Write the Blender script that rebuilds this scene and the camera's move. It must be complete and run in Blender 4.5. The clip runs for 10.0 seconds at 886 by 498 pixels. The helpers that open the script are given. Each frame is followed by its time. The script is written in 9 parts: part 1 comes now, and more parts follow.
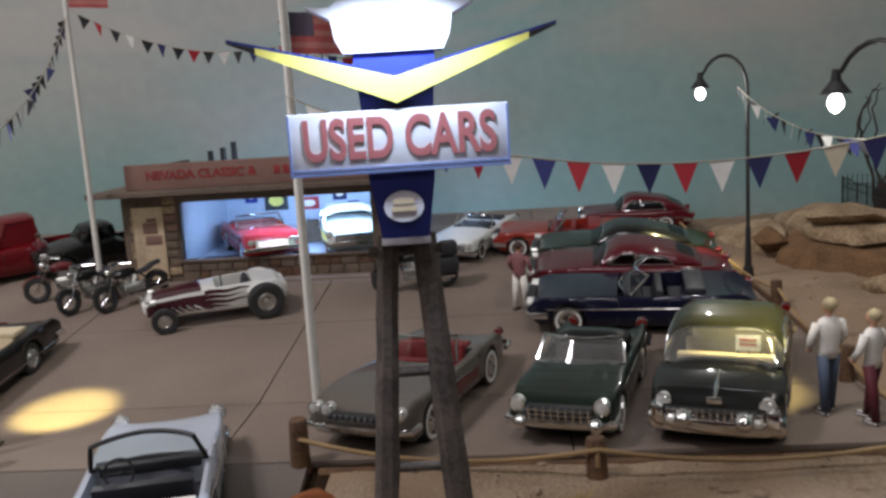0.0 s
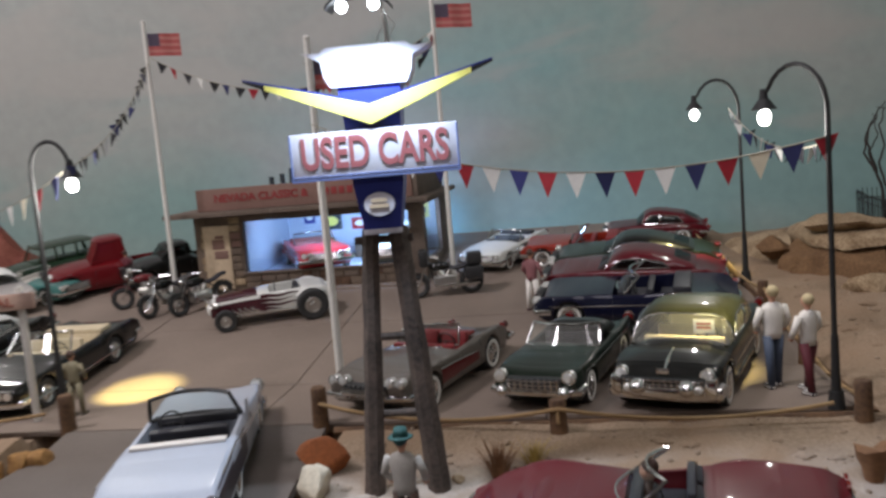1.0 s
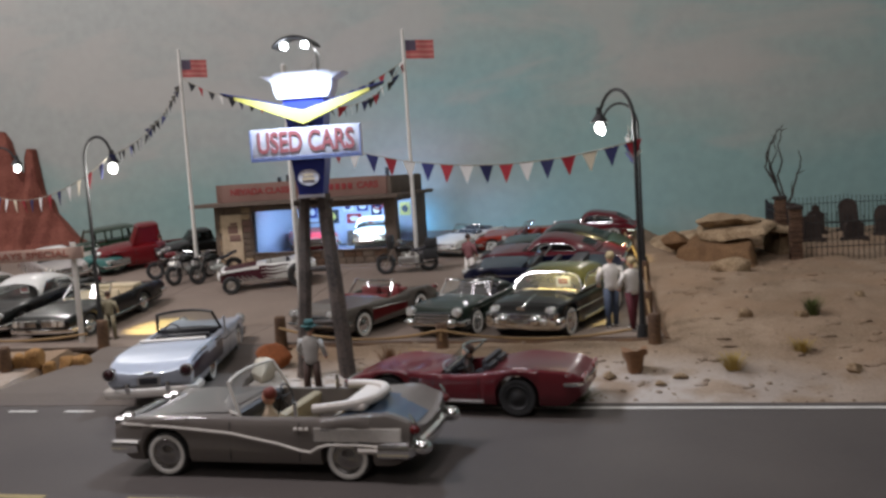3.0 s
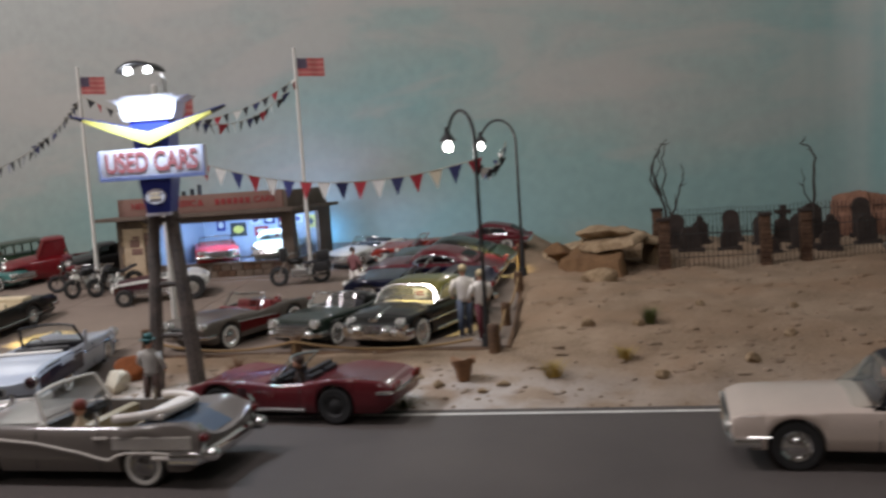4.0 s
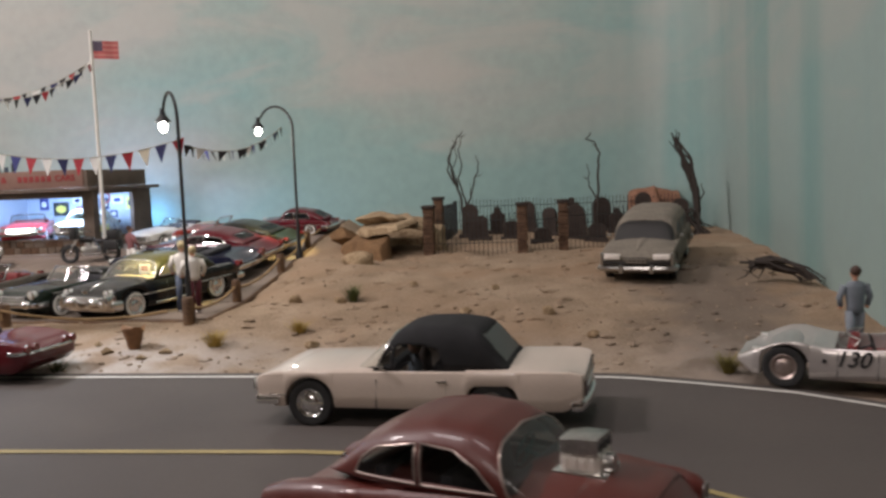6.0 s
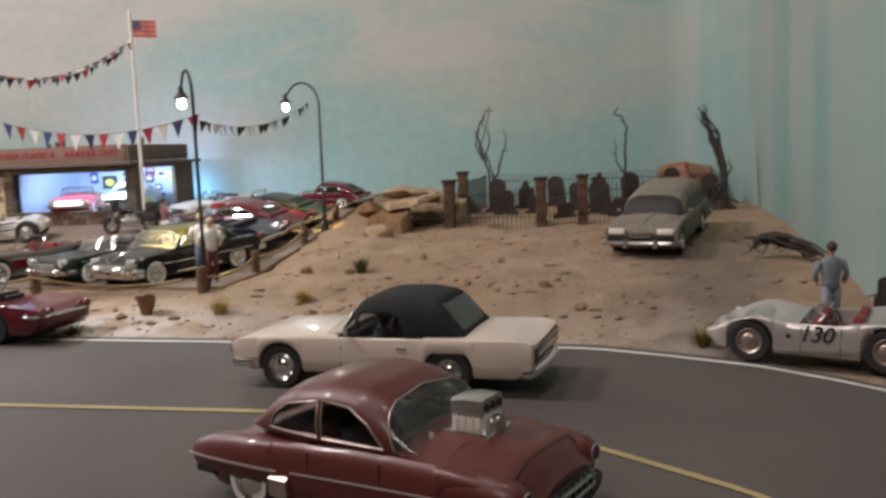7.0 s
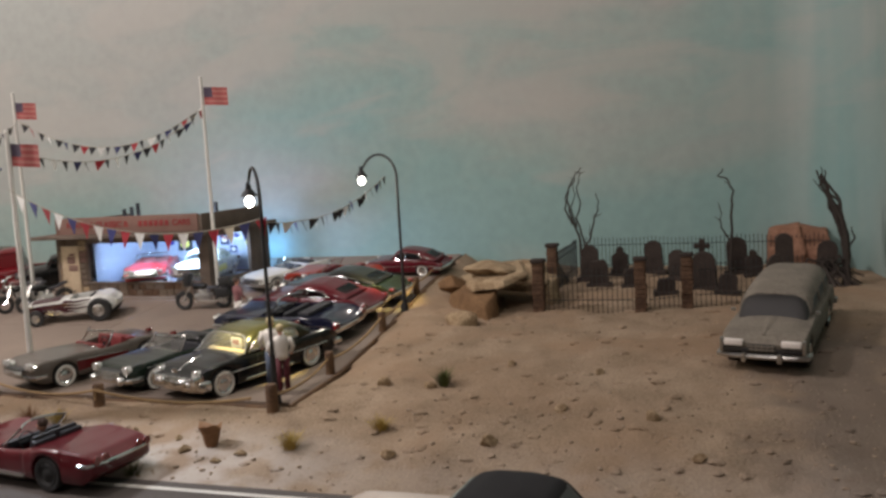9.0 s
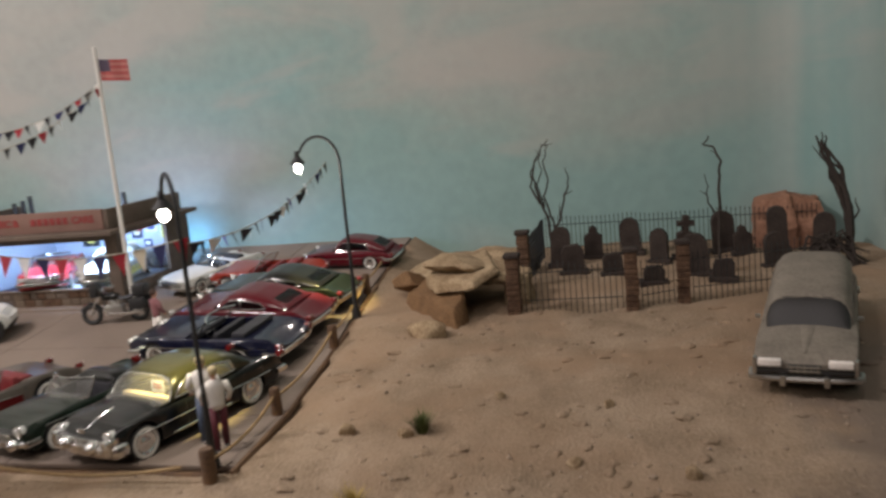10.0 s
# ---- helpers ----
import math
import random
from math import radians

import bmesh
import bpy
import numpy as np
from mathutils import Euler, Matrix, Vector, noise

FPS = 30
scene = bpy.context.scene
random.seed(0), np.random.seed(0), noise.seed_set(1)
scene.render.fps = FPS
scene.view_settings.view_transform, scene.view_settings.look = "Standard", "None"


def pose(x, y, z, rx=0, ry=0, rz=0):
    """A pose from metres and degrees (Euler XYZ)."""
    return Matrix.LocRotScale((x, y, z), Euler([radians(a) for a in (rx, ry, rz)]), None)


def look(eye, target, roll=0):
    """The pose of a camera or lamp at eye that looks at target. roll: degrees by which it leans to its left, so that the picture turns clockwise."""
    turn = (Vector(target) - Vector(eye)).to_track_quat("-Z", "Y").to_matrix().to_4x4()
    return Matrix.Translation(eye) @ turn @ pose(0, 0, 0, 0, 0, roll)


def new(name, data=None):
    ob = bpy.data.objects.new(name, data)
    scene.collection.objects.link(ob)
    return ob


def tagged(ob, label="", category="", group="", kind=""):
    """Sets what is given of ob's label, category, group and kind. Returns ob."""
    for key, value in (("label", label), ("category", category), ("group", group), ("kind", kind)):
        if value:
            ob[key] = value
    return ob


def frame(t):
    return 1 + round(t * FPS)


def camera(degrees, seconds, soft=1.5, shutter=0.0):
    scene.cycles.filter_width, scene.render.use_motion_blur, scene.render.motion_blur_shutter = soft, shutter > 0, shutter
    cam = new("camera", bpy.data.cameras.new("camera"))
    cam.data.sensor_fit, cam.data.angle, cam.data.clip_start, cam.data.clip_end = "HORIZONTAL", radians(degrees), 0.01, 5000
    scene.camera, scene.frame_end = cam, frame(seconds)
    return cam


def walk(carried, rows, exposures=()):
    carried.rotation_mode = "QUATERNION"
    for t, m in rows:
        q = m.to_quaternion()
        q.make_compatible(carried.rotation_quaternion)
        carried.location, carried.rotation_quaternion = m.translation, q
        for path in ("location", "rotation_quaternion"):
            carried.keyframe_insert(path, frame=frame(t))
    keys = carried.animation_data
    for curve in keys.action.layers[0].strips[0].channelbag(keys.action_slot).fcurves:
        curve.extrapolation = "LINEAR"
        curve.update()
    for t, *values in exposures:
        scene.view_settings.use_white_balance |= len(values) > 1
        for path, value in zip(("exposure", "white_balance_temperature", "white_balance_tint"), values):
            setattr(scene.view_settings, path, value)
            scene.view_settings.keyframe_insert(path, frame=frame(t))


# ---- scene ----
cam = camera(53.3, 10.0, 2.8, 0.5)
PATH = [
    (0, (0.0369, 0.0151, 0.2291), (-0.1097, 1.9822, -0.1012), -3.63),
    (0.5, (0.0703, -0.0249, 0.2155), (-0.1735, 1.9386, -0.0760), -4.31),
    (1, (0.1107, -0.0883, 0.2172), (-0.2272, 1.8678, -0.0265), -4.95),
    (1.2, (0.1270, -0.1315, 0.2141), (-0.2565, 1.8172, -0.0209), -4.64),
    (1.5, (0.1510, -0.1979, 0.2069), (-0.2487, 1.7504, -0.0042), -4.27),
    (2, (0.1854, -0.2577, 0.2026), (-0.2468, 1.6851, 0.0054), -4.07),
    (2.2, (0.1985, -0.2676, 0.2010), (-0.2349, 1.6761, 0.0158), -4.15),
    (3.3, (0.2927, -0.3215, 0.1800), (-0.1595, 1.6187, 0.0031), -3.56),
    (3.5, (0.3088, -0.3274, 0.1824), (-0.1367, 1.6141, 0.0034), -3.75),
    (4, (0.3887, -0.3183, 0.1853), (0.0023, 1.6371, 0.0208), -3.89),
    (4.2, (0.4215, -0.3111, 0.1846), (-0.0005, 1.6375, 0.0274), -3.14),
    (4.5, (0.4668, -0.2999, 0.1831), (0.0662, 1.6540, 0.0348), -1.96),
    (5, (0.5379, -0.2926, 0.1809), (0.1864, 1.6703, 0.0272), -2.07),
    (5.2, (0.5654, -0.2945, 0.1764), (0.2177, 1.6690, 0.0212), -2.18),
    (5.5, (0.6028, -0.3022, 0.1667), (0.2913, 1.6663, 0.0001), -2.30),
    (6.8, (0.7146, -0.3225, 0.1554), (0.3051, 1.6241, -0.0507), -2.09),
    (7, (0.7251, -0.3216, 0.1557), (0.2514, 1.6081, -0.0717), -2.30),
    (7.2, (0.7321, -0.3151, 0.1591), (0.2030, 1.5970, -0.0933), -2.61),
    (7.5, (0.7392, -0.2957, 0.1687), (0.0598, 1.5702, -0.0699), -3.12),
    (7.7, (0.7422, -0.2815, 0.1725), (-0.0142, 1.5588, -0.0299), -2.81),
    (8, (0.7432, -0.2612, 0.1831), (-0.0570, 1.5550, -0.0638), -2.39),
    (8.5, (0.7255, -0.2388, 0.2235), (0.0386, 1.6223, -0.0308), -2.68),
    (8.7, (0.7140, -0.2322, 0.2363), (0.0298, 1.6323, 0.0008), -2.93),
    (9, (0.6952, -0.2228, 0.2489), (0.0471, 1.6574, 0.0366), -3.39),
    (9.5, (0.6574, -0.1826, 0.2681), (0.0966, 1.7114, -0.0456), -4.54),
    (9.7, (0.6385, -0.1437, 0.2745), (0.0998, 1.7590, -0.0300), -4.87),
    (10, (0.6087, -0.0690, 0.2858), (0.1228, 1.8406, -0.0560), -5.37),
]
walk(cam, [(t, look(eye, target, roll)) for t, eye, target, roll in PATH],
     [(0, -0.36, 6150, 11), (0.5, -0.25, 6150, 11), (1, -0.19, 6150, 12), (4.0, -0.16, 6250, 12), (5.5, 0.24, 6500, 13), (6.8, 0.6, 6650, 13), (7.5, 0.42, 6650, 13),
      (8.5, 0.23, 6650, 12), (9.5, 0.15, 6700, 12), (10, 0.23, 6700, 12)])

# ---- light ----
world = bpy.data.worlds.new("room_world")
scene.world = world
world.use_nodes = True
world.node_tree.nodes["Background"].inputs[0].default_value = (0.5, 0.5, 0.5, 1)
world.node_tree.nodes["Background"].inputs[1].default_value = 0.05


def lamp(name, kind, at, energy, colour, target=None, size=0.1, angle=60, blend=0.6):
    data = bpy.data.lights.new(name, kind)
    data.energy, data.color = energy, colour
    if kind == "AREA":
        data.shape, data.size = "DISK", size
    else:
        data.shadow_soft_size = size
    if kind == "SPOT":
        data.spot_size, data.spot_blend = radians(angle), blend
    ob = new(name, data)
    ob.matrix_world = look(at, target) if target else Matrix.Translation(at)
    return ob


for lx, watts, far in ((-1.0, 24.5, 0.95), (-0.05, 4.5, 0.4), (0.7, 2.3, 0.9)):
    lamp("room_light", "AREA", (lx, 0.0, 1.55), watts, (1.0, 0.925, 0.93), (lx, far, 0.25), 0.3)

# unseen lamp added behind the visitors as fill for car sides and chrome
lamp("room_light", "AREA", (0.25, -1.55, 1.45), 7.0, (1.0, 0.91, 0.86), (0.2, 0.5, 0.0), 0.7)

# ---- small building blocks ----
K = 0.04  # one twenty-fifth: the cars are given in full-size metres


def lin(c):
    return tuple(v / 12.92 if v <= 0.04045 else ((v + 0.055) / 1.055) ** 2.4 for v in c)


def material(name, colour, rough=0.5, metal=0.0, vary=0.15, grain=400.0, bump=0.0, coat=0.0, second=None, patch=30.0, spec=0.5):
    """Base colour with variation at two scales (patch: coarse, grain: fine, per metre) and fine relief."""
    m = bpy.data.materials.new(name)
    m.use_nodes = True
    nt = m.node_tree
    b = nt.nodes["Principled BSDF"]
    b.inputs["Roughness"].default_value, b.inputs["Metallic"].default_value = rough, metal
    b.inputs["Coat Weight"].default_value, b.inputs["Coat Roughness"].default_value = coat, 0.04
    b.inputs["Specular IOR Level"].default_value = spec
    co = nt.nodes.new("ShaderNodeTexCoord")
    n1, n2 = nt.nodes.new("ShaderNodeTexNoise"), nt.nodes.new("ShaderNodeTexNoise")
    n1.inputs["Scale"].default_value, n2.inputs["Scale"].default_value = patch, grain
    n1.inputs["Detail"].default_value, n2.inputs["Detail"].default_value = 4, 5
    for n in (n1, n2):
        nt.links.new(co.outputs["Object"], n.inputs["Vector"])
    add = nt.nodes.new("ShaderNodeMath")
    add.operation = "ADD"
    nt.links.new(n1.outputs["Fac"], add.inputs[0])
    nt.links.new(n2.outputs["Fac"], add.inputs[1])
    half = nt.nodes.new("ShaderNodeMapRange")
    half.inputs["From Min"].default_value, half.inputs["From Max"].default_value = 0.7, 1.3
    nt.links.new(add.outputs[0], half.inputs["Value"])
    mix = nt.nodes.new("ShaderNodeMix")
    mix.data_type = "RGBA"
    low = second or tuple(v * (1 - vary) for v in colour)
    high = colour if second else tuple(min(1, v * (1 + vary)) for v in colour)
    mix.inputs["A"].default_value, mix.inputs["B"].default_value = (*low, 1), (*high, 1)
    nt.links.new(half.outputs[0], mix.inputs["Factor"])
    nt.links.new(mix.outputs["Result"], b.inputs["Base Color"])
    if bump:
        bp = nt.nodes.new("ShaderNodeBump")
        bp.inputs["Strength"].default_value, bp.inputs["Distance"].default_value = 0.6, bump
        nt.links.new(n2.outputs["Fac"], bp.inputs["Height"])
        nt.links.new(bp.outputs[0], b.inputs["Normal"])
    return m


def paint(name, rgb, metal=0.0, rough=0.35, coat=0.7):
    return material(name, lin(rgb), rough, metal, 0.06, 900.0, 0.0, coat, None, 25.0, 0.1)


def glow(name, rgb, strength):
    m = bpy.data.materials.new(name)
    m.use_nodes = True
    b = m.node_tree.nodes["Principled BSDF"]
    b.inputs["Base Color"].default_value = (*rgb, 1)
    b.inputs["Emission Color"].default_value, b.inputs["Emission Strength"].default_value = (*rgb, 1), strength
    return m


def glass_material(name, rgb, rough=0.02, dust=0.0):
    m = bpy.data.materials.new(name)
    m.use_nodes = True
    nt = m.node_tree
    out = nt.nodes["Material Output"]
    nt.nodes.remove(nt.nodes["Principled BSDF"])
    clear, shine, mix = nt.nodes.new("ShaderNodeBsdfTransparent"), nt.nodes.new("ShaderNodeBsdfGlossy"), nt.nodes.new("ShaderNodeMixShader")
    face, steep, fres = nt.nodes.new("ShaderNodeLayerWeight"), nt.nodes.new("ShaderNodeMath"), nt.nodes.new("ShaderNodeMapRange")
    steep.operation = "POWER"
    steep.inputs[1].default_value = 4.0
    face.inputs["Blend"].default_value = 0.5
    nt.links.new(face.outputs["Facing"], steep.inputs[0])
    nt.links.new(steep.outputs[0], fres.inputs["Value"])
    fres.inputs["To Min"].default_value, fres.inputs["To Max"].default_value = 0.04, 0.55
    clear.inputs[0].default_value = (*rgb, 1)
    shine.inputs["Roughness"].default_value = rough
    nt.links.new(fres.outputs[0], mix.inputs[0])
    nt.links.new(clear.outputs[0], mix.inputs[1])
    nt.links.new(shine.outputs[0], mix.inputs[2])
    nt.links.new(mix.outputs[0], out.inputs[0])
    # pale diffuse film, painted in place of light reflected by the pane
    if dust:
        film, both, thin = nt.nodes.new("ShaderNodeBsdfDiffuse"), nt.nodes.new("ShaderNodeMixShader"), nt.nodes.new("ShaderNodeTexNoise")
        amount = nt.nodes.new("ShaderNodeMath")
        amount.operation = "MULTIPLY"
        amount.inputs[1].default_value = dust * 2
        thin.inputs["Scale"].default_value, thin.inputs["Detail"].default_value = 120, 4
        film.inputs[0].default_value = (0.75, 0.73, 0.68, 1)
        nt.links.new(thin.outputs["Fac"], amount.inputs[0])
        nt.links.new(amount.outputs[0], both.inputs[0])
        nt.links.new(mix.outputs[0], both.inputs[1])
        nt.links.new(film.outputs[0], both.inputs[2])
        nt.links.new(both.outputs[0], out.inputs[0])
    return m


M = {}
M["chrome"] = material("chrome", (0.75, 0.75, 0.74), 0.12, 1.0, 0.08, 600)
M["dull_chrome"] = material("worn_chrome", (0.55, 0.54, 0.52), 0.3, 1.0, 0.2, 600)
M["tyre"] = material("tyre_rubber", (0.018, 0.018, 0.018), 0.7, 0, 0.3, 900, 0.0003)
M["whitewall"] = material("whitewall_rubber", (0.62, 0.6, 0.55), 0.6, 0, 0.1, 700)
M["black"] = material("black_plastic", (0.015, 0.015, 0.016), 0.5, 0, 0.3, 500)
M["iron"] = material("black_iron", (0.012, 0.012, 0.012), 0.6, 0.0, 0.3, 700, 0.0002)
M["grille"] = material("grille_metal", (0.35, 0.34, 0.33), 0.25, 1.0, 0.3, 900)
M["cream"] = material("cream_vinyl", lin((0.78, 0.72, 0.6)), 0.5, 0, 0.1, 400, 0.0002)
M["tan_vinyl"] = material("tan_vinyl", lin((0.58, 0.53, 0.42)), 0.5, 0, 0.12, 400, 0.0002)
M["white_vinyl"] = material("white_vinyl", lin((0.80, 0.77, 0.735)), 0.5, 0, 0.08, 400, 0.0002)
M["red_vinyl"] = material("red_vinyl", lin((0.47, 0.15, 0.16)), 0.45, 0, 0.12, 400, 0.0002)
M["dark_vinyl"] = material("dark_vinyl", (0.02, 0.02, 0.025), 0.55, 0, 0.2, 400, 0.0002)
M["black_cloth"] = material("black_cloth", (0.02, 0.02, 0.021), 0.85, 0, 0.25, 1500, 0.0003, 0, None, 60, 0.2)
M["glass"] = glass_material("window_glass", (0.86, 0.9, 0.88))
# the next three carry a painted sheen, so the windscreens look lit
M["hazy"] = glass_material("sheen_clear_glass", (0.86, 0.88, 0.84), 0.05, 0.09)
M["streaked"] = glass_material("streaked_sheen_glass", (0.86, 0.9, 0.92), 0.05, 0.22)
M["faint_sheen"] = glass_material("faint_sheen_glass", (0.62, 0.58, 0.54), 0.05, 0.035)
M["grey_plastic"] = material("grey_window_plastic", (0.065, 0.063, 0.06), 0.3, 0, 0.15, 300)
M["tint"] = glass_material("dark_window_glass", (0.3, 0.32, 0.32))
M["smoke"] = glass_material("smoked_window_glass", (0.58, 0.58, 0.55))
# opaque: the gloom behind the hearse's dusty panes put into the colour
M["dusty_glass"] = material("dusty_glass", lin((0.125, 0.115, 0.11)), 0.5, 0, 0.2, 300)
M["headlight"] = material("headlight_glass", (0.8, 0.8, 0.76), 0.1, 0.6, 0.1, 900)
M["tail_red"] = material("red_lens", (0.13, 0.006, 0.006), 0.15, 0, 0.1, 900, 0, 0.5)
M["dark_lens"] = material("dark_red_lens", (0.03, 0.006, 0.008), 0.2, 0, 0.1, 900, 0, 0.3)
# chrome with its bright reflections put into a pale, half-metallic base colour
M["bright_trim"] = material("bright_trim", (0.80, 0.75, 0.68), 0.25, 0.35, 0.1, 600)
M["trim_pale"] = material("pale_metal_trim", (0.36, 0.29, 0.26), 0.35, 0.7, 0.15, 600)
M["wood"] = material("weathered_wood", lin((0.42, 0.31, 0.2)), 0.8, 0, 0.35, 500, 0.0006, 0, lin((0.26, 0.18, 0.12)), 60)
M["dark_wood"] = material("dark_timber", lin((0.37, 0.32, 0.285)), 0.8, 0, 0.3, 400, 0.0006, 0, lin((0.20, 0.175, 0.16)), 70)
M["pole_white"] = material("white_paint", lin((0.80, 0.79, 0.76)), 0.5, 0, 0.08, 300)
M["rope"] = material("hemp_rope", lin((0.56, 0.46, 0.32)), 0.9, 0, 0.3, 2500, 0.0004)
M["p_red"] = material("red_paper", lin((0.62, 0.13, 0.18)), 0.7, 0, 0.12, 200)
M["p_white"] = material("white_paper", lin((0.88, 0.88, 0.86)), 0.7, 0, 0.08, 200)
M["p_navy"] = material("navy_paper", lin((0.12, 0.14, 0.32)), 0.7, 0, 0.15, 200)
M["p_dark"] = material("black_paper", lin((0.09, 0.085, 0.11)), 0.7, 0, 0.15, 200)
M["p_blue"] = material("blue_paper", lin((0.17, 0.19, 0.43)), 0.7, 0, 0.12, 200)
M["p_cream"] = material("cream_paper", lin((0.9, 0.87, 0.77)), 0.7, 0, 0.08, 200)
M["string"] = material("string", lin((0.6, 0.58, 0.52)), 0.9)
M["bulb"] = glow("lamp_bulb", (1.0, 0.97, 0.9), 14)
M["flood"] = glow("floodlight_bulb", (0.93, 0.97, 1.0), 30)
M["joint"] = material("joint_dirt", lin((0.25, 0.22, 0.20)), 0.95, 0, 0.3, 600)
M["show_black"] = material("dark_show_board", (0.03, 0.035, 0.04), 0.6)
M["sign_white"] = material("sign_white", lin((0.80, 0.785, 0.80)), 0.75, 0, 0.10, 120, 0, 0, lin((0.71, 0.70, 0.74)), 45, 0.25)
M["sign_red"] = material("sign_red_paint", lin((0.60, 0.345, 0.35)), 0.5, 0, 0.1, 300)
M["sign_blue"] = material("sign_blue_paint", lin((0.16, 0.2, 0.52)), 0.45, 0, 0.1, 200)
M["sign_edge"] = material("sign_edge_blue", lin((0.38, 0.43, 0.60)), 0.5, 0, 0.1, 200)
M["sign_yellow"] = material("sign_yellow_paint", lin((0.92, 0.87, 0.45)), 0.5, 0, 0.08, 300)
M["poster"] = material("cream_poster", lin((0.74, 0.66, 0.55)), 0.8, 0, 0.15, 200)
M["skin"] = material("figure_skin_paint", lin((0.74, 0.55, 0.45)), 0.6, 0, 0.1, 800)


def bm_box(bm, c, s, bev=0.0, rot=None):
    g = bmesh.ops.create_cube(bm, size=1)["verts"]
    m = Matrix.Translation(c) @ (rot.to_4x4() if rot else Matrix()) @ Matrix.Diagonal((*s, 1))
    bmesh.ops.transform(bm, matrix=m, verts=g)
    if bev:
        es = list({e for v in g for e in v.link_edges})
        bmesh.ops.bevel(bm, geom=es, offset=bev, segments=2, affect="EDGES", profile=0.6)


def bm_cyl(bm, p, q, r0, r1=None, n=12, cap=True):
    p, q = Vector(p), Vector(q)
    r1 = r0 if r1 is None else r1
    d = q - p
    rot = d.to_track_quat("Z", "Y").to_matrix()
    rings = []
    for c, r in ((p, r0), (q, r1)):
        rings.append([bm.verts.new(c + rot @ Vector((r * math.cos(2 * math.pi * i / n), r * math.sin(2 * math.pi * i / n), 0))) for i in range(n)])
    for i in range(n):
        bm.faces.new((rings[0][i], rings[0][(i + 1) % n], rings[1][(i + 1) % n], rings[1][i]))
    if cap:
        bm.faces.new(rings[0][::-1])
        bm.faces.new(rings[1])


def bm_tube(bm, pts, r, n=8, taper=None):
    """A round bar along points; taper: the radius at its end."""
    pts = [Vector(p) for p in pts]
    rings = []
    for i, p in enumerate(pts):
        d = pts[min(i + 1, len(pts) - 1)] - pts[max(i - 1, 0)]
        rot = d.to_track_quat("Z", "Y").to_matrix()
        if rings:
            a0 = (rings[-1][0].co - pts[i - 1])
            x = rot.transposed() @ a0
            off = math.atan2(x.y, x.x)
        else:
            off = 0
        rr = r if taper is None else r + (taper - r) * i / (len(pts) - 1)
        rings.append([bm.verts.new(p + rot @ Vector((rr * math.cos(off + 2 * math.pi * k / n), rr * math.sin(off + 2 * math.pi * k / n), 0))) for k in range(n)])
    for a, b in zip(rings, rings[1:]):
        for k in range(n):
            bm.faces.new((a[k], a[(k + 1) % n], b[(k + 1) % n], b[k]))
    bm.faces.new(rings[0][::-1])
    bm.faces.new(rings[-1])


def bm_loft(bm, rings, cap=True, closed=True):
    vs = [[bm.verts.new(p) for p in r] for r in rings]
    n = len(rings[0])
    for a, b in zip(vs, vs[1:]):
        for k in range(n if closed else n - 1):
            bm.faces.new((a[k], a[(k + 1) % n], b[(k + 1) % n], b[k]))
    if cap:
        bm.faces.new(vs[0][::-1])
        bm.faces.new(vs[-1])
    return vs


def bm_ball(bm, c, r, s=(1, 1, 1), n=2):
    g = bmesh.ops.create_icosphere(bm, subdivisions=n, radius=1)["verts"]
    bmesh.ops.transform(bm, matrix=Matrix.Translation(c) @ Matrix.Diagonal((r * s[0], r * s[1], r * s[2], 1)), verts=g)


def bm_prism(bm, outline, y0, y1):
    """A flat outline in x and z, thick from y0 to y1."""
    bm_loft(bm, [[(x, y0, z) for x, z in outline], [(x, y1, z) for x, z in outline]])


def bm_torus(bm, c, R, r, axis="Y", n=20, k=8):
    rings = []
    for i in range(n):
        a = 2 * math.pi * i / n
        ring = []
        for j in range(k):
            b = 2 * math.pi * j / k
            u, v, w = (R + r * math.cos(b)) * math.cos(a), (R + r * math.cos(b)) * math.sin(a), r * math.sin(b)
            p = {"Y": (u, w, v), "X": (w, u, v), "Z": (u, v, w)}[axis]
            ring.append(Vector(c) + Vector(p))
        rings.append(ring)
    bm_loft(bm, rings + [rings[0]], cap=False)


def mesh_of(name, bm, mats, smooth=True, scale=1.0):
    bmesh.ops.remove_doubles(bm, verts=bm.verts, dist=1e-7)
    if scale != 1.0:
        bmesh.ops.scale(bm, vec=(scale,) * 3, verts=bm.verts)
    bmesh.ops.recalc_face_normals(bm, faces=bm.faces)
    me = bpy.data.meshes.new(name)
    bm.to_mesh(me)
    bm.free()
    for m in mats if isinstance(mats, (list, tuple)) else [mats]:
        me.materials.append(m)
    if smooth:
        me.shade_smooth()
        me.set_sharp_from_angle(angle=radians(38))
    return me


def thing(name, label, category, at=None, group="", kind=""):
    ob = new(name)
    ob.empty_display_size = 0.01
    if at is not None:
        ob.matrix_basis = at
    return tagged(ob, label, category, group, kind)


def part(name, bm, mat, parent, label="", smooth=True, scale=1.0):
    ob = new(name, mesh_of(name, bm, mat, smooth, scale))
    ob.parent = parent
    if label:
        ob["label"] = label
    return ob


def solid(name, bm, mat, label, category, at=None, group="", kind="", smooth=True):
    """A thing that is one mesh."""
    ob = new(name, mesh_of(name, bm, mat, smooth))
    if at is not None:
        ob.matrix_basis = at
    return tagged(ob, label, category, group, kind)


def shared(name, me, parent, at):
    ob = new(name, me)
    ob.parent = parent
    ob.matrix_basis = at
    return ob


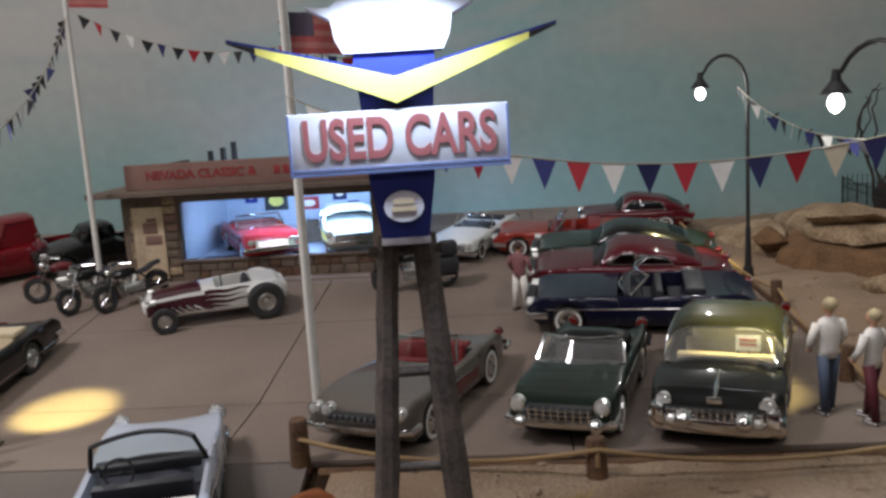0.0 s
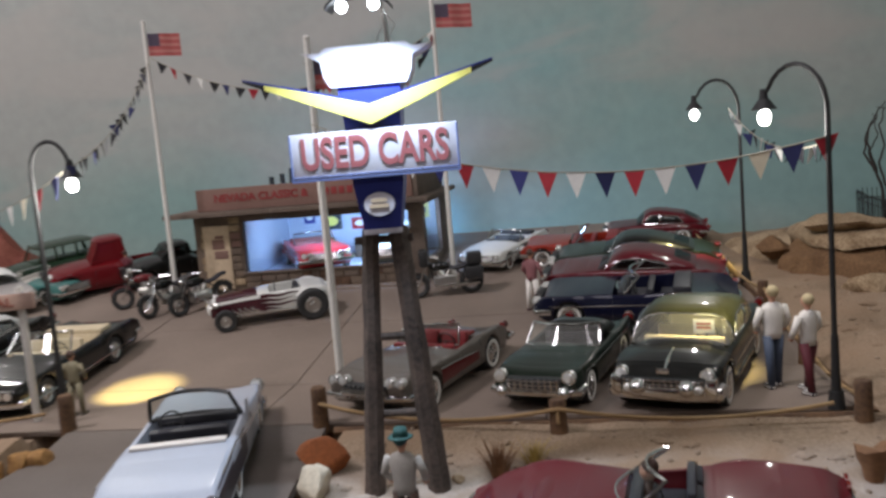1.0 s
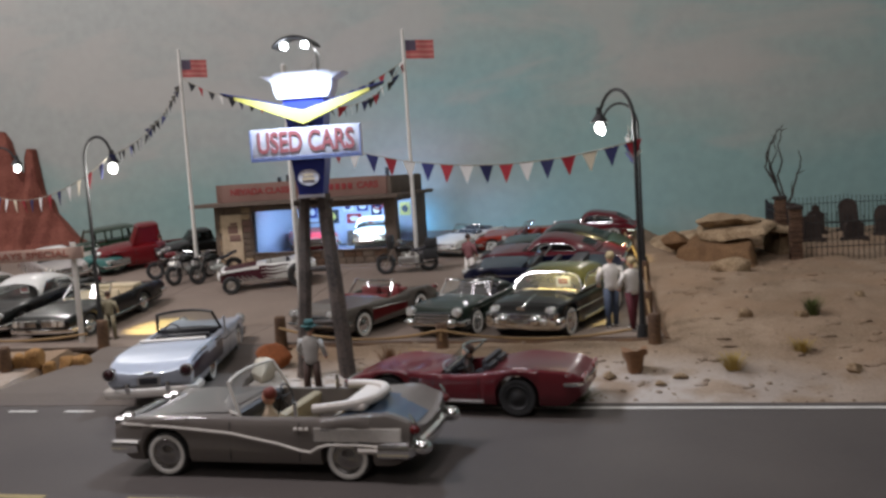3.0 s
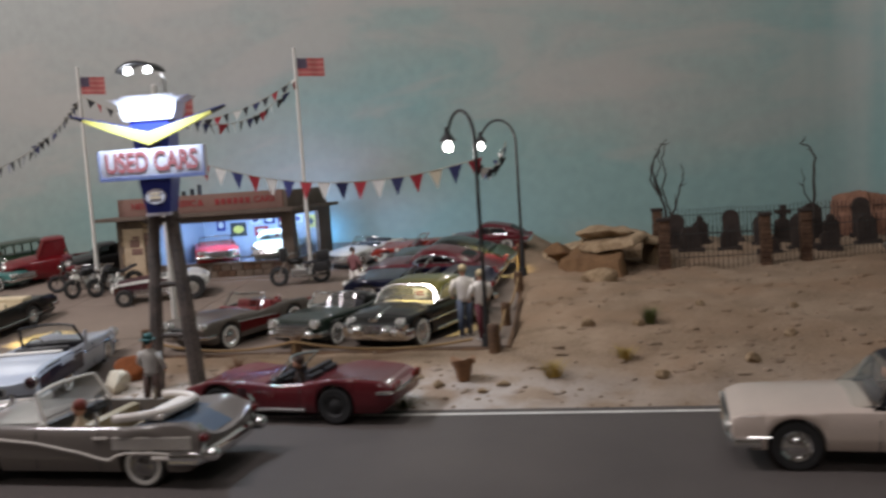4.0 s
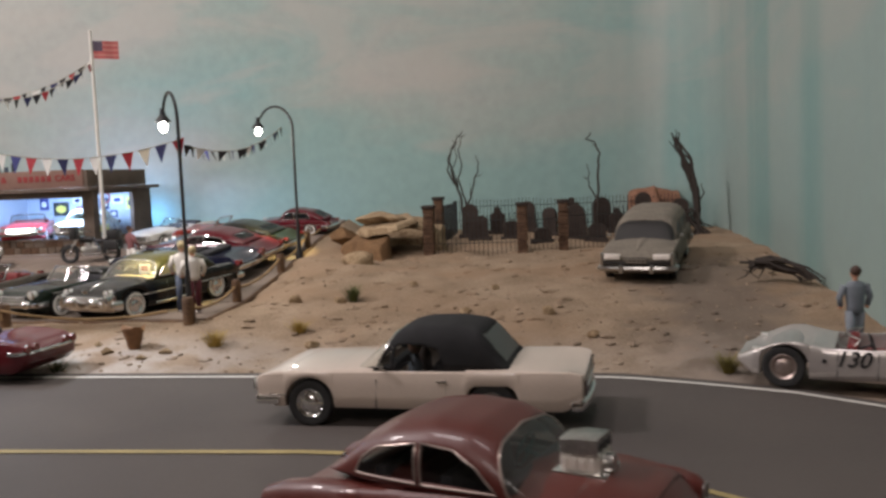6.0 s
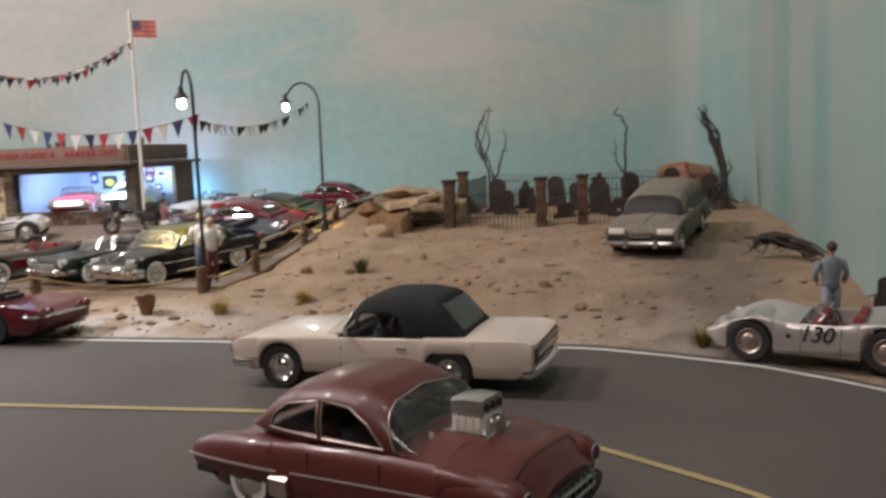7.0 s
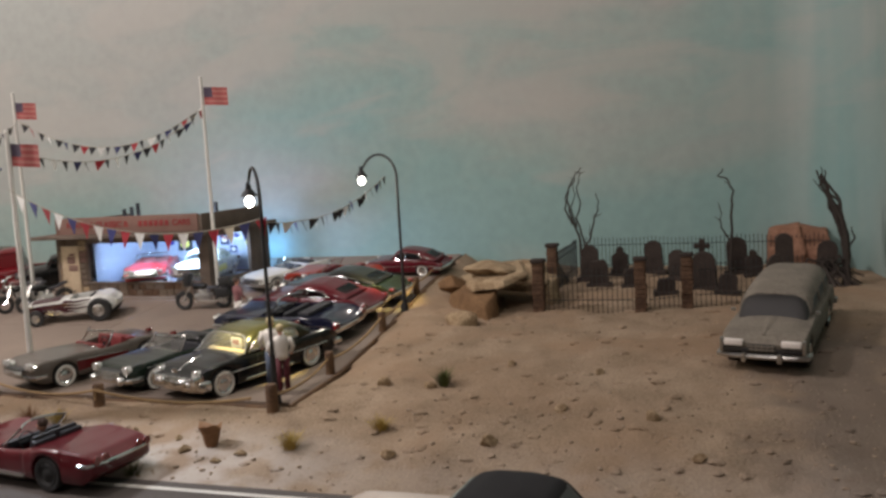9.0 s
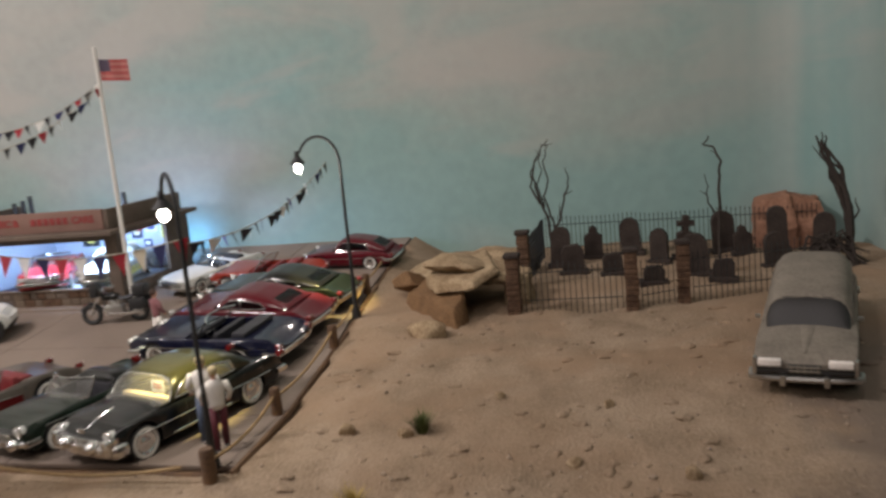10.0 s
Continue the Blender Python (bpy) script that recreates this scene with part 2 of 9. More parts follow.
def lettering(name, text, size, mat, parent, at, depth=0.0003, wide=1.0, bold=0.0, slant=0.0):
    c = bpy.data.curves.new(name, "FONT")
    c.body, c.size, c.extrude, c.align_x, c.align_y, c.offset = text, size, depth, "CENTER", "CENTER", bold
    c.shear = slant
    tmp = bpy.data.objects.new(name, c)
    me = bpy.data.meshes.new_from_object(tmp)
    bpy.data.objects.remove(tmp)
    me.materials.clear()
    me.materials.append(mat)
    ob = new(name, me)
    ob.parent = parent
    ob.matrix_basis = at @ Matrix.Diagonal((wide, 1, 1, 1))
    return ob


# ---- ground ----
def lot_z(y):
    return 0.02 + 0.10 * max(0.0, y - 0.62)


def road_edge(x):
    """How far back the asphalt reaches."""
    return float(np.interp(x, [-2, 0.60, 0.68, 0.735, 0.79, 0.84, 0.90, 1.0, 1.2], [0.345, 0.347, 0.342, 0.322, 0.298, 0.26, 0.2, 0.07, -0.2]))


def lot_right(y):
    return float(np.interp(y, [0.4, 0.5, 0.62, 0.8, 0.98, 1.25], [0.288, 0.284, 0.279, 0.263, 0.245, 0.235]))


def land(x, y):
    """Height of the sand."""
    far = float(np.interp(y, [0.34, 0.41, 0.56, 0.75, 0.85, 1.0, 1.25], [0.0, 0.010, 0.028, 0.041, 0.046, 0.050, 0.054]))
    lo = road_edge(x)
    if y < lo:
        return -0.006
    if x > 0.6:
        far = min(far, 0.004 + (y - lo) * 0.13)
    wob = noise.noise(Vector((x * 14, y * 14, 3.0))) * 0.005 + noise.noise(Vector((x * 45, y * 45, 9.0))) * 0.0024 + noise.noise(Vector((x * 120, y * 120, 5.0))) * 0.0011
    fade = min(1.0, (y - lo) / 0.04)
    z = far + wob * fade
    r = lot_right(y)
    if x < r + 0.05:
        flat = min(lot_z(y), 0.003 + max(0.0, y - 0.35) * 0.12) + wob * 0.5 * fade
        if y > 0.505:
            flat = lot_z(y) - 0.006
        if x < r + 0.004:
            z = flat
        else:
            k = (x - r - 0.004) / 0.046
            z = (lot_z(y) + 0.001 + wob * 0.3 if y > 0.505 else flat) * (1 - k) + z * k
    if -0.325 < x < -0.075 and y < 0.53:
        z = min(z, -0.004)
    return z


M["sand"] = material("desert_sand", lin((0.607, 0.534, 0.454)), 0.95, 0, 0.2, 420, 0.0026, 0, lin((0.455, 0.385, 0.31)), 18, 0.15)


def sand_tones():
    """A grey band through the sand's colour along x 0.77, fading out towards the back."""
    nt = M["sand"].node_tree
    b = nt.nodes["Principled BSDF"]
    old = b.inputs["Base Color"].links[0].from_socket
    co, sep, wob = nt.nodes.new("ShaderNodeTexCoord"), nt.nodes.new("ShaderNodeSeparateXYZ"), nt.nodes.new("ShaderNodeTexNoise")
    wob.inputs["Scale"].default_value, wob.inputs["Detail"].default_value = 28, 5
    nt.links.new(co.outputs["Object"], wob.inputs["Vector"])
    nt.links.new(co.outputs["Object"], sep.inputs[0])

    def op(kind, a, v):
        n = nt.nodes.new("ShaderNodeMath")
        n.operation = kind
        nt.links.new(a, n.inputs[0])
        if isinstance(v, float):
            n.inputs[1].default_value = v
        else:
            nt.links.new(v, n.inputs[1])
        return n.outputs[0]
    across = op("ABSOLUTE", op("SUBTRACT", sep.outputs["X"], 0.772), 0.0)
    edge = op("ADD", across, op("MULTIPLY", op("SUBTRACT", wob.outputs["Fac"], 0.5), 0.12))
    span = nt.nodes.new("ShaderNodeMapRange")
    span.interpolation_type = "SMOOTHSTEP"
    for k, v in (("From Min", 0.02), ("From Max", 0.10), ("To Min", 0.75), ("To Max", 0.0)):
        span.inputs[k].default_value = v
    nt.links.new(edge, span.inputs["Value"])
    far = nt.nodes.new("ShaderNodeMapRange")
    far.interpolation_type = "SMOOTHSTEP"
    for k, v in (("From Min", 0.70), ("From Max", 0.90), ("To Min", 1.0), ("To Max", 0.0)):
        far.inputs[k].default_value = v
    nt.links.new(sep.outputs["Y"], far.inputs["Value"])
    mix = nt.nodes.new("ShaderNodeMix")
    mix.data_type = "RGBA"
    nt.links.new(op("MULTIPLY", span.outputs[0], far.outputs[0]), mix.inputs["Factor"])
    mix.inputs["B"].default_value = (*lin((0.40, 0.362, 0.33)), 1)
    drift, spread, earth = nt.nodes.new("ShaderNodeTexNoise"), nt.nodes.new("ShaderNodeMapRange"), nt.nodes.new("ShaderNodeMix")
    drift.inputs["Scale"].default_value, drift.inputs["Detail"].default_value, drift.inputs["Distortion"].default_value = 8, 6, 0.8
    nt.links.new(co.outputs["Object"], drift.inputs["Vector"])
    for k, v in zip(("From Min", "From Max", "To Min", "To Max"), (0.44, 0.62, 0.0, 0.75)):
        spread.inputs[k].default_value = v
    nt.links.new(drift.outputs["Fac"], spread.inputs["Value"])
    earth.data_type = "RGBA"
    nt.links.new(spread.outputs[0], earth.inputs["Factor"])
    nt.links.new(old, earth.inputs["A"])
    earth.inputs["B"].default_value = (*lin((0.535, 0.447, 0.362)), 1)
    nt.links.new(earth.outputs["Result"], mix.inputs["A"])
    # paler patches along the road, strongest in the west
    near, patch, verge = nt.nodes.new("ShaderNodeMapRange"), nt.nodes.new("ShaderNodeMapRange"), nt.nodes.new("ShaderNodeMix")
    for node, vals in ((near, (0.385, 0.46, 1.0, 0.0)), (patch, (0.40, 0.56, 0.15, 0.9))):
        for k, v in zip(("From Min", "From Max", "To Min", "To Max"), vals):
            node.inputs[k].default_value = v
    nt.links.new(sep.outputs["Y"], near.inputs["Value"])
    nt.links.new(wob.outputs["Fac"], patch.inputs["Value"])
    west = nt.nodes.new("ShaderNodeMapRange")
    for k, v in zip(("From Min", "From Max", "To Min", "To Max"), (0.26, 0.42, 1.0, 0.25)):
        west.inputs[k].default_value = v
    nt.links.new(sep.outputs["X"], west.inputs["Value"])
    verge.data_type = "RGBA"
    nt.links.new(op("MULTIPLY", op("MULTIPLY", near.outputs[0], patch.outputs[0]), west.outputs[0]), verge.inputs["Factor"])
    nt.links.new(mix.outputs["Result"], verge.inputs["A"])
    verge.inputs["B"].default_value = (*lin((0.70, 0.67, 0.64)), 1)
    nt.links.new(verge.outputs["Result"], b.inputs["Base Color"])


sand_tones()
M["asphalt"] = material("asphalt", lin((0.35, 0.325, 0.308)), 0.75, 0, 0.25, 1500, 0.0004, 0, lin((0.285, 0.265, 0.257)), 7, 0.3)
M["concrete"] = material("lot_concrete", lin((0.51, 0.457, 0.412)), 0.7, 0, 0.25, 700, 0.0002, 0, lin((0.42, 0.372, 0.334)), 9, 0.3)
M["drive"] = material("drive_paving", lin((0.42, 0.385, 0.355)), 0.8, 0, 0.2, 900, 0.0003, 0, lin((0.34, 0.312, 0.29)), 10, 0.3)
M["line_white"] = material("road_line_white", lin((0.78, 0.77, 0.74)), 0.7, 0, 0.2, 500)
M["line_yellow"] = material("road_line_yellow", lin((0.60, 0.54, 0.36)), 0.7, 0, 0.2, 500)


def sand_sheet():
    bm = bmesh.new()
    xs, ys = np.arange(-1.25, 1.301, 0.0075), np.concatenate([np.arange(0.12, 0.34, 0.02), np.arange(0.34, 1.26, 0.0075)])
    grid = [[bm.verts.new((x, y, land(x, y))) for x in xs] for y in ys]
    for a, b in zip(grid, grid[1:]):
        for i in range(len(xs) - 1):
            bm.faces.new((a[i], a[i + 1], b[i + 1], b[i]))
    solid("ground", bm, M["sand"], "pale tan desert sand rising gently to the painted sky", "ground", kind="structure")


sand_sheet()


def strip(name, left, right, z, mat, label, category, kind="structure", parent=None, thick=0.0):
    bm = bmesh.new()
    vs = [(bm.verts.new((*p, z(p[1]) if callable(z) else z)), bm.verts.new((*q, z(q[1]) if callable(z) else z))) for p, q in zip(left, right)]
    for (a, b), (c, d) in zip(vs, vs[1:]):
        bm.faces.new((a, b, d, c))
    if thick:
        g = bmesh.ops.extrude_face_region(bm, geom=bm.faces[:])
        bmesh.ops.translate(bm, vec=(0, 0, -thick), verts=[v for v in g["geom"] if isinstance(v, bmesh.types.BMVert)])
    if parent is not None:
        return part(name, bm, mat, parent, smooth=False)
    return solid(name, bm, mat, label, category, kind=kind, smooth=False)


RX = [-1.25, -0.9, -0.6, -0.3, 0.0, 0.3, 0.6, 0.64, 0.68, 0.71, 0.735, 0.76, 0.79, 0.815, 0.84, 0.87, 0.90, 0.95, 1.0, 1.1, 1.2]
road = strip("road", [(x, road_edge(x)) for x in RX], [(x, -0.22) for x in RX], 0.003, M["asphalt"], "grey two-lane asphalt road curving away past the desert", "road", thick=0.012)
# the white edge line: solid past the drive, dashes across it
EX = [x for x in np.arange(-0.05, 1.0, 0.02)]
strip("edge_line", [(x, road_edge(x) - 0.012) for x in EX], [(x, road_edge(x) - 0.0175) for x in EX], 0.0036, M["line_white"], "", "", parent=road)
for i in range(9):
    x = -0.318 + 0.0545 * i if i < 5 else -0.318 - 0.0545 * (i - 4)
    strip("dash", [(x, 0.3265), (x + 0.027, 0.3265)], [(x, 0.322), (x + 0.027, 0.322)], 0.0036, M["line_white"], "", "", parent=road)
CX = [x for x in np.arange(0.235, 1.05, 0.02)]


def centre(x):
    return float(np.interp(x, [-1, 0.3, 0.5, 0.6, 0.69, 0.76, 0.86, 1.0], [0.140, 0.146, 0.152, 0.144, 0.115, 0.065, -0.03, -0.2]))


strip("centre_line", [(x, centre(x) + 0.003) for x in CX], [(x, centre(x) - 0.003) for x in CX], 0.0036, M["line_yellow"], "", "", parent=road)
for i in range(8):
    x = -0.035 - 0.105 * 5 + 0.105 * i
    strip("dash", [(x, 0.1425), (x + 0.05, 0.1425)], [(x, 0.1365), (x + 0.05, 0.1365)], 0.0036, M["line_yellow"] if x < 0.15 else M["line_white"], "", "", parent=road)

# concrete lot in slabs, and the drive that leads to the road
lot = thing("parking_lot", "worn grey concrete car lot with dark joints", "lot", kind="structure")
YR = [0.512, 0.62, 0.79, 0.96, 1.13, 1.25]
XC = [-1.25, -1.03, -0.81, -0.59, -0.37, -0.15, 0.07]
random.seed(5)
for y0, y1 in zip(YR, YR[1:]):
    for x0, x1 in zip(XC, XC[1:] + [None]):
        g = 0.0006
        c = [(x0 + g, y0 + g), ((lot_right(y0) if x1 is None else x1) - g, y0 + g), ((lot_right(y1) if x1 is None else x1) - g, y1 - g), (x0 + g, y1 - g)]
        bm = bmesh.new()
        bm_loft(bm, [[(x, y, lot_z(y) - 0.004) for x, y in c], [(x, y, lot_z(y)) for x, y in c]])
        part("slab", bm, M["concrete"], lot, smooth=False)
strip("joint_bed", [(-1.25, y) for y in (0.512, 0.62, 1.25)], [(lot_right(y), y) for y in (0.512, 0.62, 1.25)], lambda y: lot_z(y) - 0.0022, M["joint"], "", "", parent=lot)
DY = [0.343, 0.362, 0.40, 0.44, 0.475, 0.512]
strip("driveway", [(-0.318 + 0.02 * math.sin((y - 0.34) * 9), y) for y in DY], [(float(np.interp(y, [0.34, 0.4, 0.46, 0.52], [-0.062, -0.082, -0.088, -0.09])), y) for y in DY],
      lambda y: float(np.interp(y, [0.343, 0.362, 0.40, 0.475, 0.512], [0.0034, 0.0095, 0.0112, 0.0125, 0.0195])), M["drive"], "worn grey drive ramping up from road to lot", "driveway", thick=0.006)

# ---- room and painted sky ----
def sky_paint():
    m = bpy.data.materials.new("painted_sky")
    m.use_nodes = True
    nt = m.node_tree
    b = nt.nodes["Principled BSDF"]
    b.inputs["Roughness"].default_value = 0.5
    b.inputs["Specular IOR Level"].default_value = 0.4
    co, mp = nt.nodes.new("ShaderNodeTexCoord"), nt.nodes.new("ShaderNodeMapping")
    mp.inputs["Scale"].default_value = (2.3, 2.3, 5.2)
    mp.inputs["Location"].default_value = (0.35, 0.2, 0.55)
    nt.links.new(co.outputs["Object"], mp.inputs["Vector"])
    big, fine = nt.nodes.new("ShaderNodeTexNoise"), nt.nodes.new("ShaderNodeTexNoise")
    big.inputs["Scale"].default_value, big.inputs["Detail"].default_value, big.inputs["Roughness"].default_value = 1.0, 4, 0.45
    big.inputs["Distortion"].default_value = 0.4
    fine.inputs["Scale"].default_value, fine.inputs["Detail"].default_value = 60, 3
    nt.links.new(mp.outputs[0], big.inputs["Vector"])
    nt.links.new(co.outputs["Object"], fine.inputs["Vector"])
    # clouds gather higher up on the wall
    sep, up, add = nt.nodes.new("ShaderNodeSeparateXYZ"), nt.nodes.new("ShaderNodeMapRange"), nt.nodes.new("ShaderNodeMath")
    nt.links.new(co.outputs["Object"], sep.inputs[0])
    nt.links.new(sep.outputs["Z"], up.inputs["Value"])
    up.inputs["From Min"].default_value, up.inputs["From Max"].default_value = 0.12, 0.42
    up.inputs["To Min"].default_value, up.inputs["To Max"].default_value = -0.16, 0.07
    nt.links.new(big.outputs["Fac"], add.inputs[0])
    nt.links.new(up.outputs[0], add.inputs[1])
    # and hang lower over the red rocks
    west, both = nt.nodes.new("ShaderNodeMapRange"), nt.nodes.new("ShaderNodeMath")
    nt.links.new(sep.outputs["X"], west.inputs["Value"])
    west.inputs["From Min"].default_value, west.inputs["From Max"].default_value = -0.75, -0.05
    west.inputs["To Min"].default_value, west.inputs["To Max"].default_value = 0.20, 0.0
    nt.links.new(add.outputs[0], both.inputs[0])
    nt.links.new(west.outputs[0], both.inputs[1])
    ramp = nt.nodes.new("ShaderNodeValToRGB")
    e = ramp.color_ramp.elements
    e[0].position, e[0].color = 0.36, (*lin((0.492, 0.600, 0.582)), 1)
    e[1].position, e[1].color = 0.62, (*lin((0.592, 0.604, 0.580)), 1)
    mid = e.new(0.5)
    mid.color = (*lin((0.538, 0.600, 0.575)), 1)
    nt.links.new(both.outputs[0], ramp.inputs[0])
    mix = nt.nodes.new("ShaderNodeMix")
    mix.data_type, mix.blend_type = "RGBA", "OVERLAY"
    mix.inputs["Factor"].default_value = 0.12
    nt.links.new(ramp.outputs[0], mix.inputs["A"])
    nt.links.new(fine.outputs["Fac"], mix.inputs["B"])
    # soft pinkish puffs with firmer lower edges
    puff, place2, edge, blend = nt.nodes.new("ShaderNodeTexNoise"), nt.nodes.new("ShaderNodeMapping"), nt.nodes.new("ShaderNodeMapRange"), nt.nodes.new("ShaderNodeMix")
    place2.inputs["Scale"].default_value, place2.inputs["Location"].default_value = (3.0, 3.0, 10.0), (1.7, 0.4, 2.2)
    nt.links.new(co.outputs["Object"], place2.inputs["Vector"])
    puff.inputs["Scale"].default_value, puff.inputs["Detail"].default_value, puff.inputs["Roughness"].default_value, puff.inputs["Distortion"].default_value = 1.0, 5, 0.5, 0.7
    nt.links.new(place2.outputs[0], puff.inputs["Vector"])
    lift = nt.nodes.new("ShaderNodeMath")
    nt.links.new(puff.outputs["Fac"], lift.inputs[0])
    nt.links.new(up.outputs[0], lift.inputs[1])
    edge.interpolation_type = "SMOOTHSTEP"
    for k, v in zip(("From Min", "From Max", "To Min", "To Max"), (0.50, 0.64, 0.0, 0.6)):
        edge.inputs[k].default_value = v
    nt.links.new(lift.outputs[0], edge.inputs["Value"])
    blend.data_type = "RGBA"
    nt.links.new(edge.outputs[0], blend.inputs["Factor"])
    nt.links.new(mix.outputs["Result"], blend.inputs["A"])
    blend.inputs["B"].default_value = (*lin((0.640, 0.625, 0.595)), 1)
    # upright streaks towards the east corner: the curved wall's reflections, painted in
    band, place3, east, show, bands = nt.nodes.new("ShaderNodeTexNoise"), nt.nodes.new("ShaderNodeMapping"), nt.nodes.new("ShaderNodeMapRange"), nt.nodes.new("ShaderNodeMapRange"), nt.nodes.new("ShaderNodeMix")
    place3.inputs["Scale"].default_value = (11.0, 7.0, 0.5)
    nt.links.new(co.outputs["Object"], place3.inputs["Vector"])
    band.inputs["Scale"].default_value, band.inputs["Detail"].default_value = 1.0, 3
    nt.links.new(place3.outputs[0], band.inputs["Vector"])
    for node, vals in ((east, (0.58, 0.80, 0.0, 0.55)), (show, (0.42, 0.58, 0.0, 1.0))):
        for k, v in zip(("From Min", "From Max", "To Min", "To Max"), vals):
            node.inputs[k].default_value = v
    nt.links.new(sep.outputs["X"], east.inputs["Value"])
    nt.links.new(band.outputs["Fac"], show.inputs["Value"])
    tone = nt.nodes.new("ShaderNodeMix")
    tone.data_type = "RGBA"
    tone.inputs["A"].default_value, tone.inputs["B"].default_value = (*lin((0.44, 0.57, 0.555)), 1), (*lin((0.575, 0.62, 0.60)), 1)
    nt.links.new(show.outputs[0], tone.inputs["Factor"])
    bands.data_type = "RGBA"
    nt.links.new(east.outputs[0], bands.inputs["Factor"])
    nt.links.new(blend.outputs["Result"], bands.inputs["A"])
    nt.links.new(tone.outputs["Result"], bands.inputs["B"])
    nt.links.new(bands.outputs["Result"], b.inputs["Base Color"])
    return m


M["sky"] = sky_paint()
M["plaster"] = material("room_plaster", lin((0.70, 0.67, 0.63)), 0.9, 0, 0.05, 60)
M["carpet"] = material("room_carpet", lin((0.3, 0.27, 0.25)), 0.95, 0, 0.2, 400)


def backdrop():
    pts = [(-1.3, 0.0), (-1.3, 1.1), (-1.25, 1.18), (-1.15, 1.205), (0.73, 1.205)]
    pts += [(0.73 + 0.14 * math.sin(a), 1.065 + 0.14 * math.cos(a)) for a in [radians(15 * i) for i in range(1, 6)]]
    pts += [(0.872, 1.06), (0.888, 0.6), (0.905, 0.34), (0.98, 0.12), (1.25, -0.2)]
    bm = bmesh.new()
    n = len(pts)
    outer = []
    for i, p in enumerate(pts):
        a, b = Vector(pts[max(i - 1, 0)]), Vector(pts[min(i + 1, n - 1)])
        d = (b - a).normalized()
        outer.append((p[0] - d.y * 0.02, p[1] + d.x * 0.02))
    bm_loft(bm, [[(*p, -0.05), (*p, 1.7), (*q, 1.7), (*q, -0.05)] for p, q in zip(pts, outer)])
    solid("backdrop", bm, M["sky"], "painted sky wall of teal blue with soft beige clouds", "backdrop", kind="structure")


backdrop()


def plain_wall(name, c, s, mat, label, category):
    bm = bmesh.new()
    bm_box(bm, c, s)
    solid(name, bm, mat, label, category, kind="structure", smooth=False)


plain_wall("wall_south", (0, -2.3, 0.4), (4.8, 0.1, 2.7), M["plaster"], "plain dim room wall behind the visitors", "wall")
plain_wall("wall_east", (2.35, -0.4, 0.4), (0.1, 3.7, 2.7), M["plaster"], "plain dim room wall beside the display", "wall")
plain_wall("wall_west", (-2.35, -0.4, 0.4), (0.1, 3.7, 2.7), M["plaster"], "plain dim room wall beside the display", "wall")
plain_wall("wall_north", (0, 1.4, 0.4), (4.8, 0.1, 2.7), M["plaster"], "plain wall behind the painted sky", "wall")
plain_wall("ceiling", (0, -0.4, 1.78), (4.8, 3.8, 0.06), M["plaster"], "plain room ceiling above the display", "ceiling")
plain_wall("floor", (0, -0.4, -0.93), (4.8, 3.8, 0.06), M["carpet"], "dark carpeted room floor below the display", "floor")
plain_wall("display_base", (0, 0.5, -0.49), (2.6, 1.38, 0.8), M["dark_wood"], "dark boxed base carrying the model landscape", "base")


# ---- red rock mesa by the painted sky ----
M["red_rock"] = material("red_rock", lin((0.50, 0.315, 0.265)), 0.9, 0, 0.3, 220, 0.002, 0, lin((0.40, 0.235, 0.20)), 30, 0.1)
M["tan_rock"] = material("tan_rock", lin((0.66, 0.585, 0.475)), 0.9, 0, 0.4, 350, 0.0025, 0, lin((0.43, 0.345, 0.255)), 38, 0.15)
M["brown_rock"] = material("brown_rock", lin((0.47, 0.365, 0.26)), 0.9, 0, 0.4, 350, 0.0025, 0, lin((0.35, 0.265, 0.19)), 38, 0.15)
M["pink_rock"] = material("orange_rock", lin((0.60, 0.455, 0.375)), 0.9, 0, 0.35, 200, 0.002, 0, lin((0.47, 0.34, 0.275)), 30, 0.1)


def mesa():
    """Spires over a broad talus skirt, half sunk in the sky wall."""
    bm = bmesh.new()
    xs = np.linspace(-1.24, -0.72, 150)
    crest = [(-1.24, 0.25), (-1.1, 0.29), (-0.985, 0.318), (-0.942, 0.312), (-0.930, 0.295), (-0.918, 0.245), (-0.905, 0.215), (-0.8935, 0.205), (-0.8905, 0.27), (-0.887, 0.276),
             (-0.877, 0.274), (-0.872, 0.235), (-0.865, 0.186), (-0.848, 0.175), (-0.843, 0.15), (-0.825, 0.13), (-0.80, 0.10), (-0.77, 0.085), (-0.72, 0.055)]
    rows = []
    for j in range(30):
        v = j / 29
        row = []
        for x in xs:
            top = float(np.interp(x, *zip(*crest)))
            z = 0.03 + (top - 0.03) * v
            y = 1.20 - (1 - v) ** 1.6 * 0.10 - 0.012 + noise.noise(Vector((x * 25, z * 10, 1))) * 0.012 + noise.noise(Vector((x * 80, z * 30, 4))) * 0.005 - 0.005 * (z * 34 % 1.0)
            row.append(bm.verts.new((x, y, z)))
        rows.append(row)
    back = [bm.verts.new((x, 1.203, rows[-1][i].co.z)) for i, x in enumerate(xs)]
    for a, b in zip(rows + [back], rows[1:] + [back]):
        if a is b:
            continue
        for i in range(len(xs) - 1):
            bm.faces.new((a[i], a[i + 1], b[i + 1], b[i]))
    solid("mesa", bm, M["red_rock"], "red sandstone butte with a thin spire against the sky wall", "rock")


mesa()


